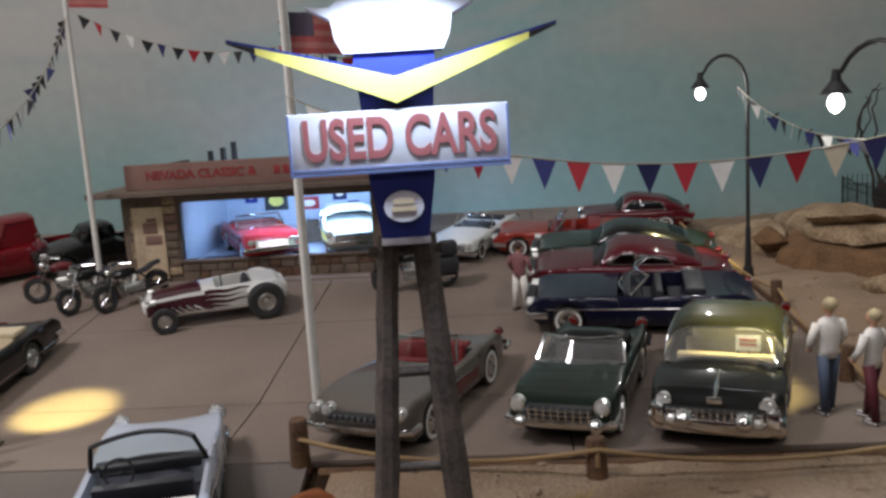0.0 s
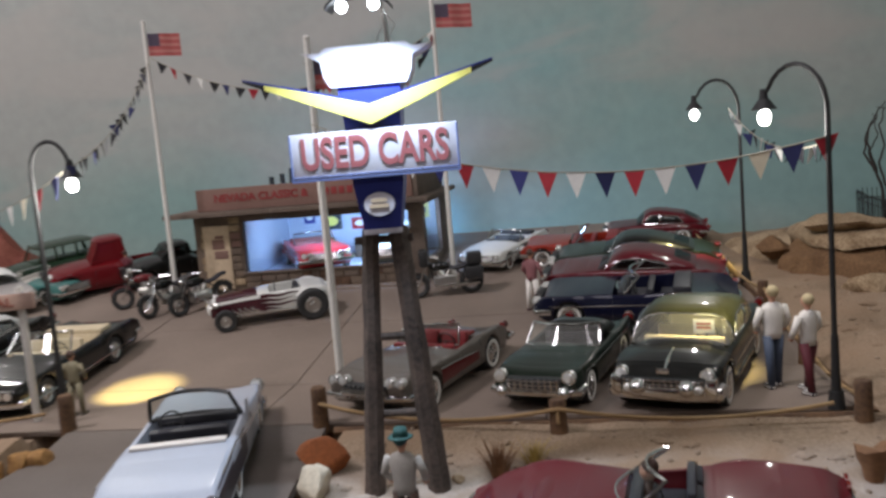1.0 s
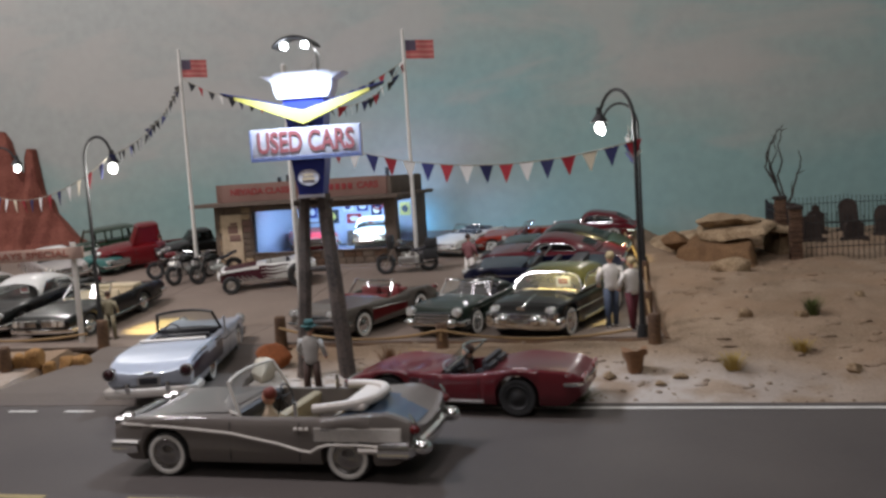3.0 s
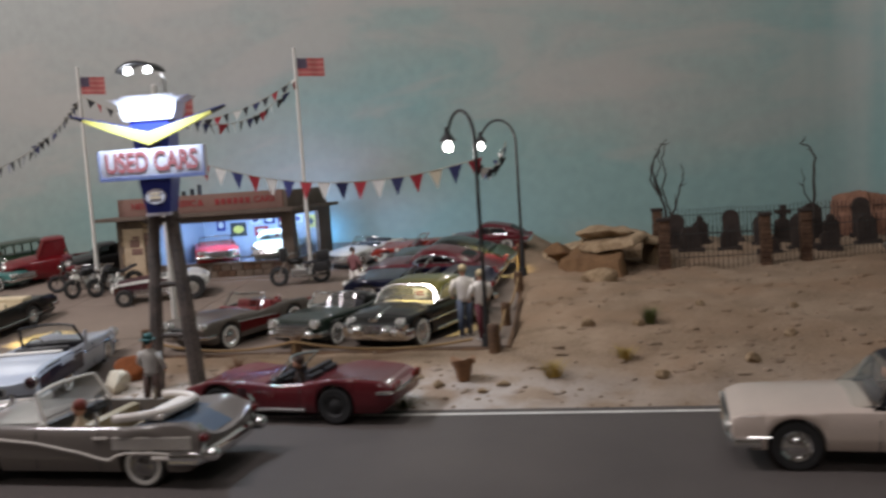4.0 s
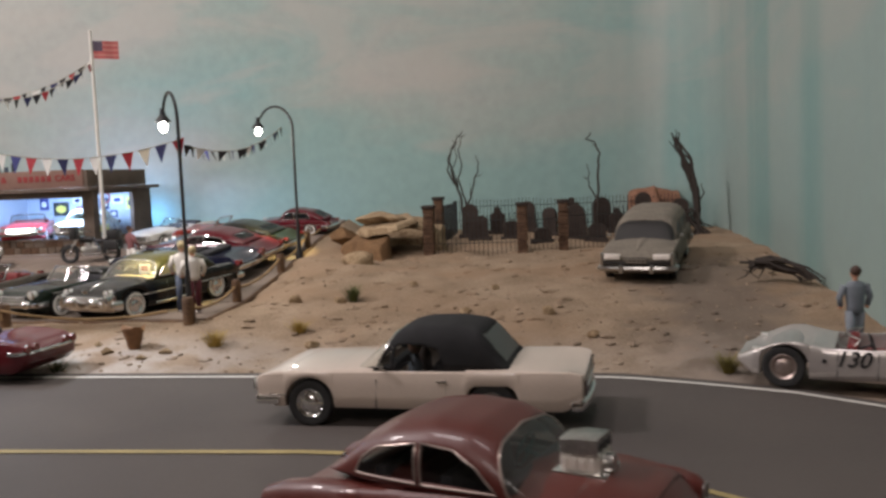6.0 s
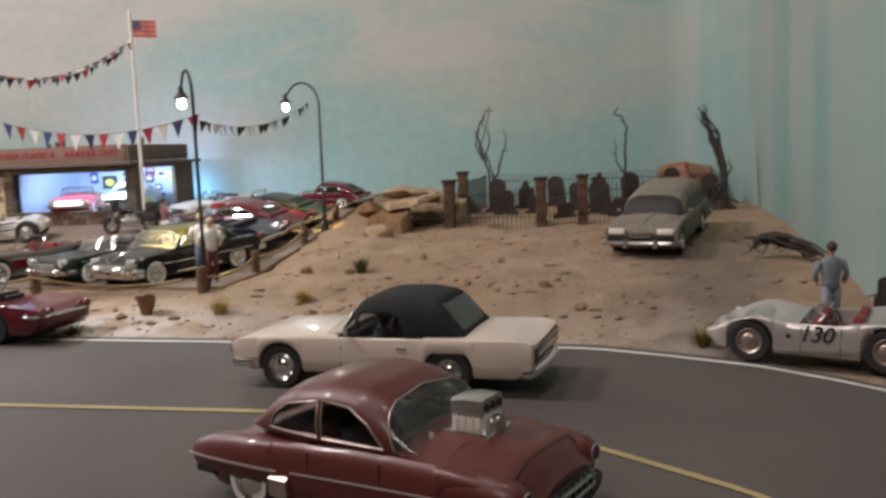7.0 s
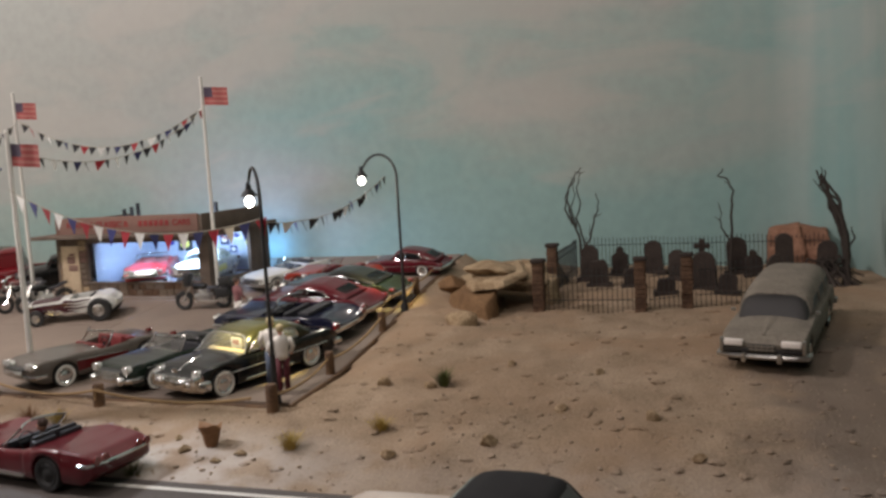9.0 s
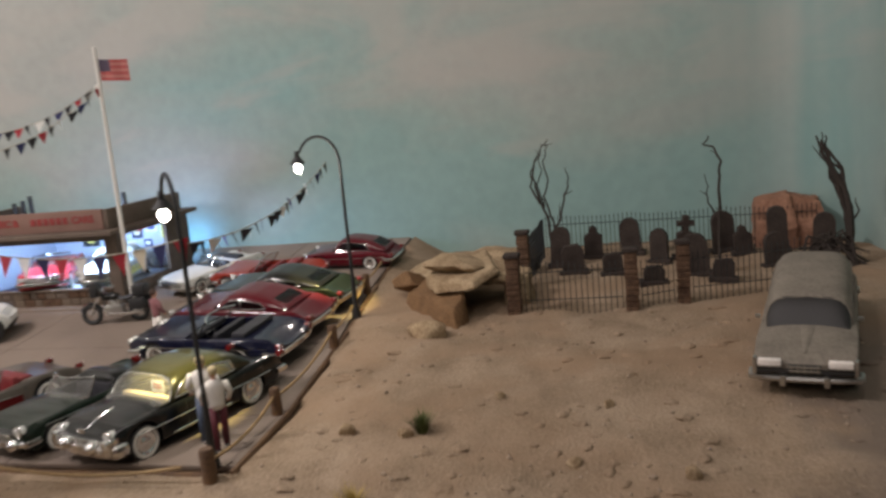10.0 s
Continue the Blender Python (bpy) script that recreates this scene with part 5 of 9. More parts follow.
def showroom():
    X0, X1, Y0, Y1, Z0, Z1 = -0.378, -0.088, 0.940, 1.125, 0.049, 0.149
    t = thing("showroom", "small flat-roofed stone showroom with a wide lit window", "building")

    def box(name, c, s, mat, parent=t, label="", bev=0.0006):
        bm = bmesh.new()
        bm_box(bm, c, s, bev)
        return part(name, bm, mat, parent, label)
    def span(name, x0, x1, y0, y1, z0, z1, mat, parent=t, label=""):
        return box(name, ((x0 + x1) / 2, (y0 + y1) / 2, (z0 + z1) / 2), (x1 - x0, y1 - y0, z1 - z0), mat, parent, label)
    w = 0.006
    wx0, wx1, wz0, wz1 = -0.316, -0.106, 0.075, 0.139
    span("front_pier", X0, wx0, Y0, Y0 + w, Z0, Z1, M["wall_stone"])
    span("front_pier", wx1, X1, Y0, Y0 + w, Z0, Z1, M["eave"], label="brown corner pier")
    sill = span("sill_wall", wx0, wx1, Y0, Y0 + w, Z0, wz0, M["wall_stone"])
    span("lintel", wx0, wx1, Y0, Y0 + w, wz1, Z1, M["eave"])
    span("side_wall", X0, X0 + w, Y0 + w, Y1, Z0, Z1, M["wall_stone"])
    span("back_wall", X0 + w, X1 - w, Y1 - w, Y1, Z0, Z1, M["inner_wall"])
    sy0, sy1 = 0.957, 1.062
    span("side_wall", X1 - w, X1, Y0 + w, sy0, Z0, Z1, M["eave"])
    span("side_wall", X1 - w, X1, sy1, Y1, Z0, Z1, M["eave"])
    span("side_wall", X1 - w, X1, sy0, sy1, Z0, wz0, M["wall_stone"])
    span("side_wall", X1 - w, X1, sy0, sy1, wz1 + 0.004, Z1, M["eave"])
    span("floor_slab", X0 + w, X1 - w, Y0 + w, Y1 - w, 0.06, 0.0685, M["inner_wall"])
    for i in range(6):
        span("floor_stripe", wx0 + 0.004, wx0 + 0.05, Y0 + 0.012 + i * 0.009, Y0 + 0.016 + i * 0.009, 0.0685, 0.069, M["p_navy"])
    span("partition", wx0 - 0.006, wx0 - 0.003, Y0 + 0.02, Y1 - w, 0.0685, Z1, M["inner_wall"])
    span("roof", X0 - 0.026, X1 + 0.012, Y0 - 0.028, Y1 + 0.01, Z1, Z1 + 0.0055, M["eave"], label="flat timber roof with wide eaves")
    board = span("sign_board", -0.366, -0.096, Y0 - 0.010, Y0 - 0.004, Z1 + 0.006, 0.182, M["fascia"], label="faded pink sign board")
    span("parapet", -0.096, -0.09, Y0 - 0.008, Y1 - 0.01, Z1 + 0.006, 0.181, M["eave"])
    span("parapet", -0.366, -0.36, Y0 - 0.004, Y1 - 0.01, Z1 + 0.006, 0.176, M["eave"])
    lettering("lettering", "NEVADA CLASSIC &", 0.0128, M["fascia_red"], board, pose(-0.283, Y0 - 0.0104, 0.1695, 90, 0, 0), 0.0003, 1.05, 0.0004)
    lettering("lettering", "CARS", 0.0128, M["fascia_red"], board, pose(-0.125, Y0 - 0.0104, 0.1695, 90, 0, 0), 0.0003, 1.05, 0.0004)
    for i in range(6):
        span("faded_mark", -0.204 + i * 0.0098, -0.197 + i * 0.0098, Y0 - 0.0106, Y0 - 0.0098, 0.165, 0.174, M["fascia_red"], board)
    for x, h in ((-0.285, 0.012), (-0.272, 0.018), (-0.30, 0.009), (-0.12, 0.014)):
        bm = bmesh.new()
        bm_cyl(bm, (x, 1.02, Z1 + 0.005), (x, 1.02, 0.18 + h), 0.004, 0.0032)
        part("roof_vent", bm, M["iron"], t)
    # glass
    for c, s in ((((wx0 + wx1) / 2, Y0 + 0.003, (wz0 + wz1) / 2), (wx1 - wx0, 0.0008, wz1 - wz0)), ((X1 - 0.003, (sy0 + sy1) / 2, (wz0 + wz1 + 0.004) / 2), (0.0008, sy1 - sy0, wz1 + 0.004 - wz0))):
        ob = box("window_pane", c, s, M["glass"], t, "clear showroom glass", 0)
        ob.visible_shadow = False
    # stones in the front pier and under the sill
    random.seed(31)
    for i in range(9):
        for x0, x1 in ((X0 + 0.010, X0 + 0.018), (wx0 - 0.016, wx0 - 0.002)):
            z = Z0 + 0.012 + i * 0.0096
            k = random.uniform(-0.003, 0.003)
            span("stone", x0 + k, x1 + k * 0.3, Y0 - 0.0022, Y0 + 0.002, z, z + 0.0078, random.choice([M["tan_rock"], M["fascia"], M["wall_stone"]]))
    for j in range(2):
        x = wx0
        while x < wx1 - 0.004:
            l = random.uniform(0.010, 0.02)
            span("stone", x + 0.0006, min(x + l, wx1) - 0.0006, Y0 - 0.0022, Y0 + 0.002, Z0 + 0.004 + j * 0.0112, Z0 + 0.0142 + j * 0.0112, random.choice([M["brick"], M["wall_stone"], M["eave"]]), sill)
            x += l
    span("sill", wx0 - 0.002, wx1 + 0.002, Y0 - 0.004, Y0 + 0.006, wz0 - 0.0015, wz0 + 0.001, M["eave"])
    span("step", X0, X1, Y0 - 0.02, Y0 - 0.001, 0.044, 0.0535, M["concrete"], label="low concrete step along the front")
    # painted notice on the pier
    notice = span("notice", X0 + 0.012, wx0 - 0.016, Y0 - 0.0032, Y0 - 0.0005, 0.056, 0.136, M["poster"], label="faded cream notice with a reddish picture")
    for c, s in (((-0.347, 0.113), (0.016, 0.012)), ((-0.344, 0.100), (0.018, 0.010)), ((-0.345, 0.122), (0.011, 0.004))):
        span("picture", c[0] - s[0] / 2, c[0] + s[0] / 2, Y0 - 0.0038, Y0 - 0.003, c[1] - s[1] / 2, c[1] + s[1] / 2, M["fascia"], notice)
    # posters inside
    back = Y1 - w
    for x, z, ww, h, mat, mark in [(-0.254, 0.117, 0.030, 0.024, "show_black", "sign_yellow"), (-0.212, 0.112, 0.026, 0.016, "p_red", "p_white"), (-0.222, 0.131, 0.018, 0.011, "p_white", "p_blue"), (-0.196, 0.131, 0.020, 0.014, "p_blue", "p_white"),
                                   (-0.172, 0.124, 0.018, 0.020, "p_navy", "p_cream"), (-0.147, 0.130, 0.022, 0.014, "p_white", "sign_blue"), (-0.122, 0.124, 0.018, 0.022, "sign_yellow", "p_navy"), (-0.286, 0.126, 0.016, 0.020, "sign_blue", "p_white"),
                                   (-0.184, 0.104, 0.014, 0.012, "p_cream", "p_red"), (-0.155, 0.106, 0.014, 0.012, "p_blue", "p_white")]:
        board2 = span("poster", x - ww / 2, x + ww / 2, back - 0.0014, back - 0.0002, z - h / 2, z + h / 2, M[mat])
        bm = bmesh.new()
        bm_loft(bm, [[(x + ww * 0.32 * math.cos(a), y, z + h * 0.28 * math.sin(a)) for a in np.linspace(0, 2 * math.pi, 16, endpoint=False)] for y in (back - 0.0018, back - 0.001)])
        part("emblem", bm, M[mark], board2)
    # a round clock and a dark counter by the back wall
    bm = bmesh.new()
    bm_torus(bm, (-0.168, back - 0.003, 0.134), 0.0085, 0.0014, "Y", 20, 6)
    part("wall_clock", bm, M["p_red"], t)
    span("counter", -0.212, -0.184, Y1 - 0.05, Y1 - 0.03, 0.0685, 0.094, M["eave"], label="brown counter at the back")
    for x, watts in ((-0.225, 0.52), (-0.145, 1.0)):
        lamp("showroom_light", "AREA", (x, Y0 + 0.020, Z1 - 0.006), watts, (0.46, 0.64, 1.0), (x, Y1 - 0.03, 0.07), 0.06)
    lamp("showroom_light", "POINT", (-0.125, 1.166, 0.098), 0.16, (0.16, 0.5, 1.0), None, 0.006)


showroom()


# ---- cars, in full-size metres: x ahead, y to the left, z up ----
def place(x, y, fx, fy, zf=None, size=1.0):
    """The pose of a vehicle that stands on the ground at x, y and heads along fx, fy."""
    zf = zf or (lambda a, b: lot_z(b))
    f = Vector((fx, fy, 0)).normalized()
    l = Vector((-f.y, f.x, 0))
    d = 0.05
    h = lambda v: zf(x + v.x, y + v.y)
    f3 = (f * 2 * d + Vector((0, 0, h(f * d) - h(-f * d)))).normalized()
    l3 = (l * 1.2 * d + Vector((0, 0, h(l * d * 0.6) - h(-l * d * 0.6)))).normalized()
    up = f3.cross(l3).normalized()
    l3 = up.cross(f3)
    z = (h(f * d) + h(-f * d) + h(l * d * 0.6) + h(-l * d * 0.6)) / 4
    m = Matrix((f3, l3, up)).transposed().to_4x4()
    return Matrix.Translation((x, y, z)) @ m @ Matrix.Scale(size, 4)


def flat(z):
    return lambda a, b: z


WHEELS = {}


def wheel_meshes(R, width, style):
    key = (R, width, style)
    if key in WHEELS:
        return WHEELS[key]
    h = width / 2
    bm = bmesh.new()
    k0 = {"fat": 0.5, "disc": 0.61, "dull_disc": 0.61}.get(style, 0.66)
    ring = [(R * k0, -h * 0.8), (R * 0.84, -h), (R * 0.95, -h * 0.92), (R, -h * 0.6), (R, h * 0.6), (R * 0.95, h * 0.92), (R * 0.84, h), (R * k0, h * 0.8)]
    n = 26
    bm_loft(bm, [[(r * math.cos(a), y, r * math.sin(a)) for r, y in ring] for a in np.linspace(0, 2 * math.pi, n + 1)], cap=False)
    tyre = mesh_of("wheel", bm, M["tyre"], True, K)
    out = [tyre]
    # rim with a domed cap
    bm = bmesh.new()
    prof = [(R * 0.67, h * 0.82), (R * 0.64, h * 0.95), (R * 0.58, h * 0.86), (R * 0.5, h * 0.7), (R * 0.34, h * 0.78), (R * 0.22, h * 0.98), (R * 0.08, h * 1.06), (0.001, h * 1.08)]
    if style == "mag":
        prof = [(R * 0.67, h * 0.85), (R * 0.62, h * 0.9), (R * 0.58, h * 0.4), (R * 0.3, h * 0.35), (R * 0.26, h * 0.7), (R * 0.16, h * 0.8), (0.001, h * 0.82)]
    if style in ("disc", "dull_disc"):
        prof = [(R * 0.62, h * 0.82), (R * 0.59, h * 0.97), (R * 0.54, h * 0.80), (R * 0.46, h * 0.55), (R * 0.40, h * 0.58), (R * 0.34, h * 0.86), (R * 0.20, h * 1.02), (0.001, h * 1.08)]
    if style == "fat":
        prof = [(R * 0.51, h * 0.85), (R * 0.46, h * 0.9), (R * 0.43, h * 0.4), (R * 0.24, h * 0.35), (R * 0.2, h * 0.7), (R * 0.12, h * 0.8), (0.001, h * 0.82)]
    bm_loft(bm, [[(r * math.cos(a), y, r * math.sin(a)) for r, y in prof] for a in np.linspace(0, 2 * math.pi, n + 1)], cap=False, closed=False)
    if style in ("mag", "wire", "disc"):
        for i in range({"mag": 5, "wire": 18, "disc": 10}[style]):
            a = 2 * math.pi * i / {"mag": 5, "wire": 18, "disc": 10}[style]
            rr = R * (0.07 if style == "mag" else 0.018)
            c = Vector((math.cos(a), 0, math.sin(a)))
            bm_cyl(bm, c * R * 0.18 + Vector((0, h * 0.86, 0)), c * R * 0.6 + Vector((0, h * 0.84, 0)), rr, n=5)
    out.append(mesh_of("rim", bm, M["iron"] if style == "dark" else M["grille"] if style == "white_wide" else M["trim_pale"] if style == "dull_disc" else M["dull_chrome"] if style in ("mag", "fat") else M["chrome"], True, K))
    if style.startswith("white") or style == "wire":
        bm = bmesh.new()
        bm_loft(bm, [[(r * math.cos(a), y, r * math.sin(a)) for r, y in ((R * 0.68, h * 0.86), (R * 0.70, h * 0.96), (R * 0.84, h * 1.03), (R * 0.88, h * 0.98))] for a in np.linspace(0, 2 * math.pi, n + 1)], cap=False, closed=False)
        out.append(mesh_of("whitewall", bm, M["whitewall"], True, K))
    WHEELS[key] = out
    return out


def add_wheel(parent, x, y, R, width, style):
    ms = wheel_meshes(R, width, style)
    turn = 0 if y > 0 else 180
    w = shared("wheel", ms[0], parent, pose(x * K, y * K, R * K, 0, 0, turn))
    shared("rim", ms[1], w, Matrix())
    if len(ms) > 2:
        shared("whitewall", ms[2], w, Matrix())


def smooth_profile(pts, ss, soft=2):
    v = np.interp(ss, [p[0] for p in pts], [p[1] for p in pts])
    for _ in range(soft):
        pad = np.concatenate([[v[0]], v, [v[-1]]])
        v = (pad[:-2] + 2 * pad[1:-1] + pad[2:]) / 4
    return v


class Car:
    """A car body lofted along its length, with wheel arches and, if open, a sunken cockpit."""

    def __init__(s, name, label, at, L, W, wb, fo, mat, hs, hc, w, R=0.33, floor=0.22, cockpit=None, seat=0.42, arch=1.16, rear_arch=None, style="white", tyre=0.2, crown=(0.25, 0.32, 0.75, 0.95), group="", category="car", wheels=True, arches=True, square=0.0):
        s.L, s.W, s.xf, s.xr, s.R, s.hsp, s.hcp, s.wp, s.cockpit = L, W, L / 2 - fo, L / 2 - fo - wb, R, hs, hc, w, cockpit
        s.t = thing(name, label, category, at, group)
        s.mat = mat
        Ra = R * arch
        xs = list(np.linspace(L / 2, -L / 2, 72))
        for xw in (s.xf, s.xr):
            xs += [xw + Ra * c for c in (-1.003, -0.997, -0.97, -0.9, -0.8, 0.8, 0.9, 0.97, 0.997, 1.003)]
        if cockpit:
            for c in cockpit:
                xs += [L / 2 - c * L - 0.004, L / 2 - c * L + 0.004]
        xs = np.array(sorted(xs, reverse=True))
        ss = (L / 2 - xs) / L
        s.ss = np.clip(ss, 0, 1)
        s.H, s.C = smooth_profile(hs, s.ss), smooth_profile(hc, s.ss)
        s.Wd = smooth_profile([(a, b * W / 2) for a, b in w], s.ss)
        rings = []
        for x, q, h, c, wd in zip(xs, s.ss, s.H, s.C, s.Wd):
            b = floor
            if q < 0.05 or q > 0.95:
                e = (0.05 - q) / 0.05 if q < 0.05 else (q - 0.95) / 0.05
                b = floor + 0.16 * e
            if arches:
                for xw, lim in ((s.xf, 9), (s.xr, rear_arch or 9)):
                    if abs(x - xw) < Ra:
                        b = max(b, min(R + math.sqrt(Ra * Ra - (x - xw) ** 2), lim, h - 0.06))
            inside = cockpit and cockpit[0] <= q <= cockpit[1]
            if inside:
                c = seat
                f = (0, 0.02, 1, 1, 1, 1)
            else:
                f = (0, *crown, 1)
            d = h - b
            k = lambda v: v + (1 - v) * 0.8 * square
            half = [(0, b), (wd * 0.78, b), (wd * 0.93, b + 0.004), (wd * 0.985, b + d * 0.12), (wd, b + d * 0.35), (wd, b + d * 0.62), (wd * k(0.988), b + d * (0.82 + 0.06 * square)), (wd * k(0.955), b + d * (0.95 + 0.035 * square))]
            half += [(wd * k(0.90), h), (wd * k(0.835), h + (c - h) * f[1]), (wd * k(0.80), h + (c - h) * f[2]), (wd * 0.55, h + (c - h) * f[3]), (wd * 0.28, h + (c - h) * f[4]), (0, c)]
            if not inside:
                half[8] = (wd * k(0.90), h + (c - h) * 0.05)
            ring = [(x, y, z) for y, z in half] + [(x, -y, z) for y, z in half[-2:0:-1]]
            rings.append(ring)
        # rounded ends
        for end, at_end in ((0, 1), (-1, -1)):
            r = rings[end]
            zc = sum(p[2] for p in r) / len(r)
            cap = [(p[0] + at_end * (0.05 - 0.02 * square), p[1] * (0.9 + 0.07 * square), zc + (p[2] - zc) * (0.82 + 0.1 * square)) for p in r]
            rings = [cap] + rings if end == 0 else rings + [cap]
        bm = bmesh.new()
        bm_loft(bm, rings)
        s.body = part("body", bm, mat, s.t, "", True, K)
        if wheels:
            for x in (s.xf, s.xr):
                for sg in (1, -1):
                    add_wheel(s.t, x, sg * (W / 2 - tyre * 0.62), R, tyre, style)

    def x(s, q):
        return s.L / 2 - q * s.L

    def wid(s, q):
        return float(np.interp(q, s.ss, s.Wd))

    def top(s, q):
        return float(np.interp(q, s.ss, s.C))

    def sh(s, q):
        return float(np.interp(q, s.ss, s.H))

    def put(s, name, bm, mat, label="", parent=None, smooth=True):
        return part(name, bm, mat, parent or s.t, label, smooth, K)

    def box(s, name, c, size, mat, bev=0.02, label="", parent=None):
        bm = bmesh.new()
        bm_box(bm, c, size, bev)
        return s.put(name, bm, mat, label, parent)

    def both(s, name, c, size, mat, bev=0.02, label=""):
        for sg in (1, -1):
            s.box(name, (c[0], sg * c[1], c[2]), size, mat, bev, label)

    def bumper(s, front, z, h=0.14, depth=0.10, wrap=0.45, frac=0.98, mat=None, bow=0.10):
        q = 0.0 if front else 1.0
        sg = 1 if front else -1
        x0 = s.x(q) + sg * (0.04 + bow * 0.4)
        wd = s.W / 2 * frac
        pts = []
        for k in range(15):
            v = -1 + 2 * k / 14
            pts.append((x0 - sg * bow * abs(v) ** 2.5, wd * v))
        pts = [(pts[0][0] - sg * wrap, pts[0][1] * 1.01)] + pts + [(pts[-1][0] - sg * wrap, pts[-1][1] * 1.01)]
        bm = bmesh.new()
        rings = []
        for i, (px, py) in enumerate(pts):
            a, b = Vector(pts[max(i - 1, 0)]), Vector(pts[min(i + 1, len(pts) - 1)])
            t = (b - a).normalized()
            n = Vector((t.y, -t.x)) * (1 if front else -1)
            if n.x * sg < 0 and 0 < i < len(pts) - 1:
                n = -n
            if i in (0, len(pts) - 1):
                n = Vector((0, math.copysign(1, py)))
            ring = []
            for a2 in np.linspace(0, 2 * math.pi, 8, endpoint=False):
                o = math.cos(a2) * depth / 2
                ring.append((px + n.x * o, py + n.y * o, z + math.sin(a2) * h / 2))
            rings.append(ring)
        bm_loft(bm, rings)
        return s.put("front_bumper" if front else "rear_bumper", bm, mat or M["chrome"])

    def lights(s, name, q, y, z, r, mat, depth=0.06, pairs=1, gap=0.0, bezel=True, dz=0.0):
        sg = 1 if q < 0.5 else -1
        x = s.x(q) + sg * 0.05
        for k in range(pairs):
            for side in (1, -1):
                yy, zz = side * (y - k * gap), z - k * dz
                bm = bmesh.new()
                rings = [[(x + sg * dx, yy + r * f * math.cos(a), zz + r * f * math.sin(a)) for a in np.linspace(0, 2 * math.pi, 14, endpoint=False)] for dx, f in ((-0.12, 0.98), (depth * 0.6, 0.98), (depth * 0.95, 0.75), (depth * 1.1, 0.35))]
                bm_loft(bm, rings)
                ob = s.put(name, bm, mat)
                if bezel:
                    bm = bmesh.new()
                    bm_torus(bm, (x + sg * depth * 0.55, yy, zz), r * 1.06, r * 0.13, "X", 16, 6)
                    s.put("bezel", bm, M["chrome"], "", ob)

    def line(s, name, pts, r, mat, sides=(1, -1), out=0.0):
        """A thin moulding along the side: points of (share of the length, height)."""
        for sg in sides:
            bm = bmesh.new()
            fine = []
            for (q0, z0), (q1, z1) in zip(pts, pts[1:]):
                for k in range(8):
                    f = k / 8
                    fine.append((q0 + (q1 - q0) * f, z0 + (z1 - z0) * f))
            fine.append(pts[-1])
            bm_tube(bm, [(s.x(q), sg * (s.wid(q) * (0.996 if z < s.sh(q) * 0.86 else 0.975) + out), z) for q, z in fine], r, 6)
            s.put(name, bm, mat)

    def panel(s, name, q0, q1, zlo, zhi, mat, out=0.006, label=""):
        """A coloured panel laid on the side; heights as functions of the length."""
        for sg in (1, -1):
            bm = bmesh.new()
            n = 18
            g = []
            for i in range(n + 1):
                q = q0 + (q1 - q0) * i / n
                a, b = zlo(q), zhi(q)
                col = []
                for k in range(5):
                    z = a + (b - a) * k / 4
                    top = s.sh(q)
                    f = (z - 0.22) / (top - 0.22)
                    wf = float(np.interp(f, [0, 0.12, 0.35, 0.62, 0.82, 0.95, 1.0], [0.95, 0.985, 1, 1, 0.988, 0.955, 0.90]))
                    col.append(bm.verts.new((s.x(q), sg * (s.wid(q) * wf + out), z)))
                g.append(col)
            for a, b in zip(g, g[1:]):
                for k in range(4):
                    bm.faces.new((a[k], a[k + 1], b[k + 1], b[k]))
            s.put(name, bm, mat, label)

    def seam(s, *qs, z0=0.3):
        for q in qs:
            s.line("door_seam", [(q, z0), (q + 0.004, s.sh(q) * 0.93)], 0.009, M["black"], out=-0.004)

    def screen(s, name, xb, xt, zb, zt, wb, wt, bow, frame=None, fr=0.022, mat=None, head_bow=None):
        """A bowed pane with its frame; head_bow where the top edge is straighter than the foot."""
        hb = bow if head_bow is None else head_bow
        n = 12
        bm = bmesh.new()
        g = []
        for j in range(5):
            f = j / 4
            row = []
            for i in range(n + 1):
                v = -1 + 2 * i / n
                row.append(Vector((xb + (xt - xb) * f - (bow + (hb - bow) * f) * v * v, (wb + (wt - wb) * f) * v, zb + (zt - zb) * f - 0.03 * v * v * f)))
            g.append(row)
        vs = [[bm.verts.new(p) for p in r] for r in g]
        for a, b in zip(vs, vs[1:]):
            for i in range(n):
                bm.faces.new((a[i], a[i + 1], b[i + 1], b[i]))
        ob = s.put(name, bm, mat or M["glass"])
        ob.visible_shadow = False
        if frame:
            edge = g[0] + [r[-1] for r in g[1:]] + g[-1][-2::-1] + [r[0] for r in g[-2:0:-1]] + [g[0][0]]
            bm = bmesh.new()
            bm_tube(bm, edge, fr, 6)
            s.put("frame", bm, frame, "", ob)
        return ob

    def roof(s, f0, f1, r1, r0, zb, zt, wb, wt, cb, ct, roof_mat, dome=0.06, ta=0.08, bpil=(), bow=0.22, rbow=-0.15, glass=None, rear_glass=None, frame=None, pillar_mat=None, rear_name="rear_window"):
        """Cabin: windscreen foot f0 and head f1, rear head r1 and foot r0 (x), rear quarter from cb (foot) and ct (head)."""
        pm, gm = pillar_mat or roof_mat, glass or M["glass"]
        s.screen("windscreen", f0, f1, zb - 0.02, zt - 0.02, wb, wt, bow, frame or M["chrome"], 0.025, gm)
        s.screen(rear_name, r0, r1, zb - 0.02, zt - 0.02, wb * 0.93, wt * 0.93, rbow, frame or M["chrome"], 0.02, rear_glass or gm)
        n, k = 14, 12
        rings = []
        x0, x1 = f1 + 0.03, r1 - 0.03
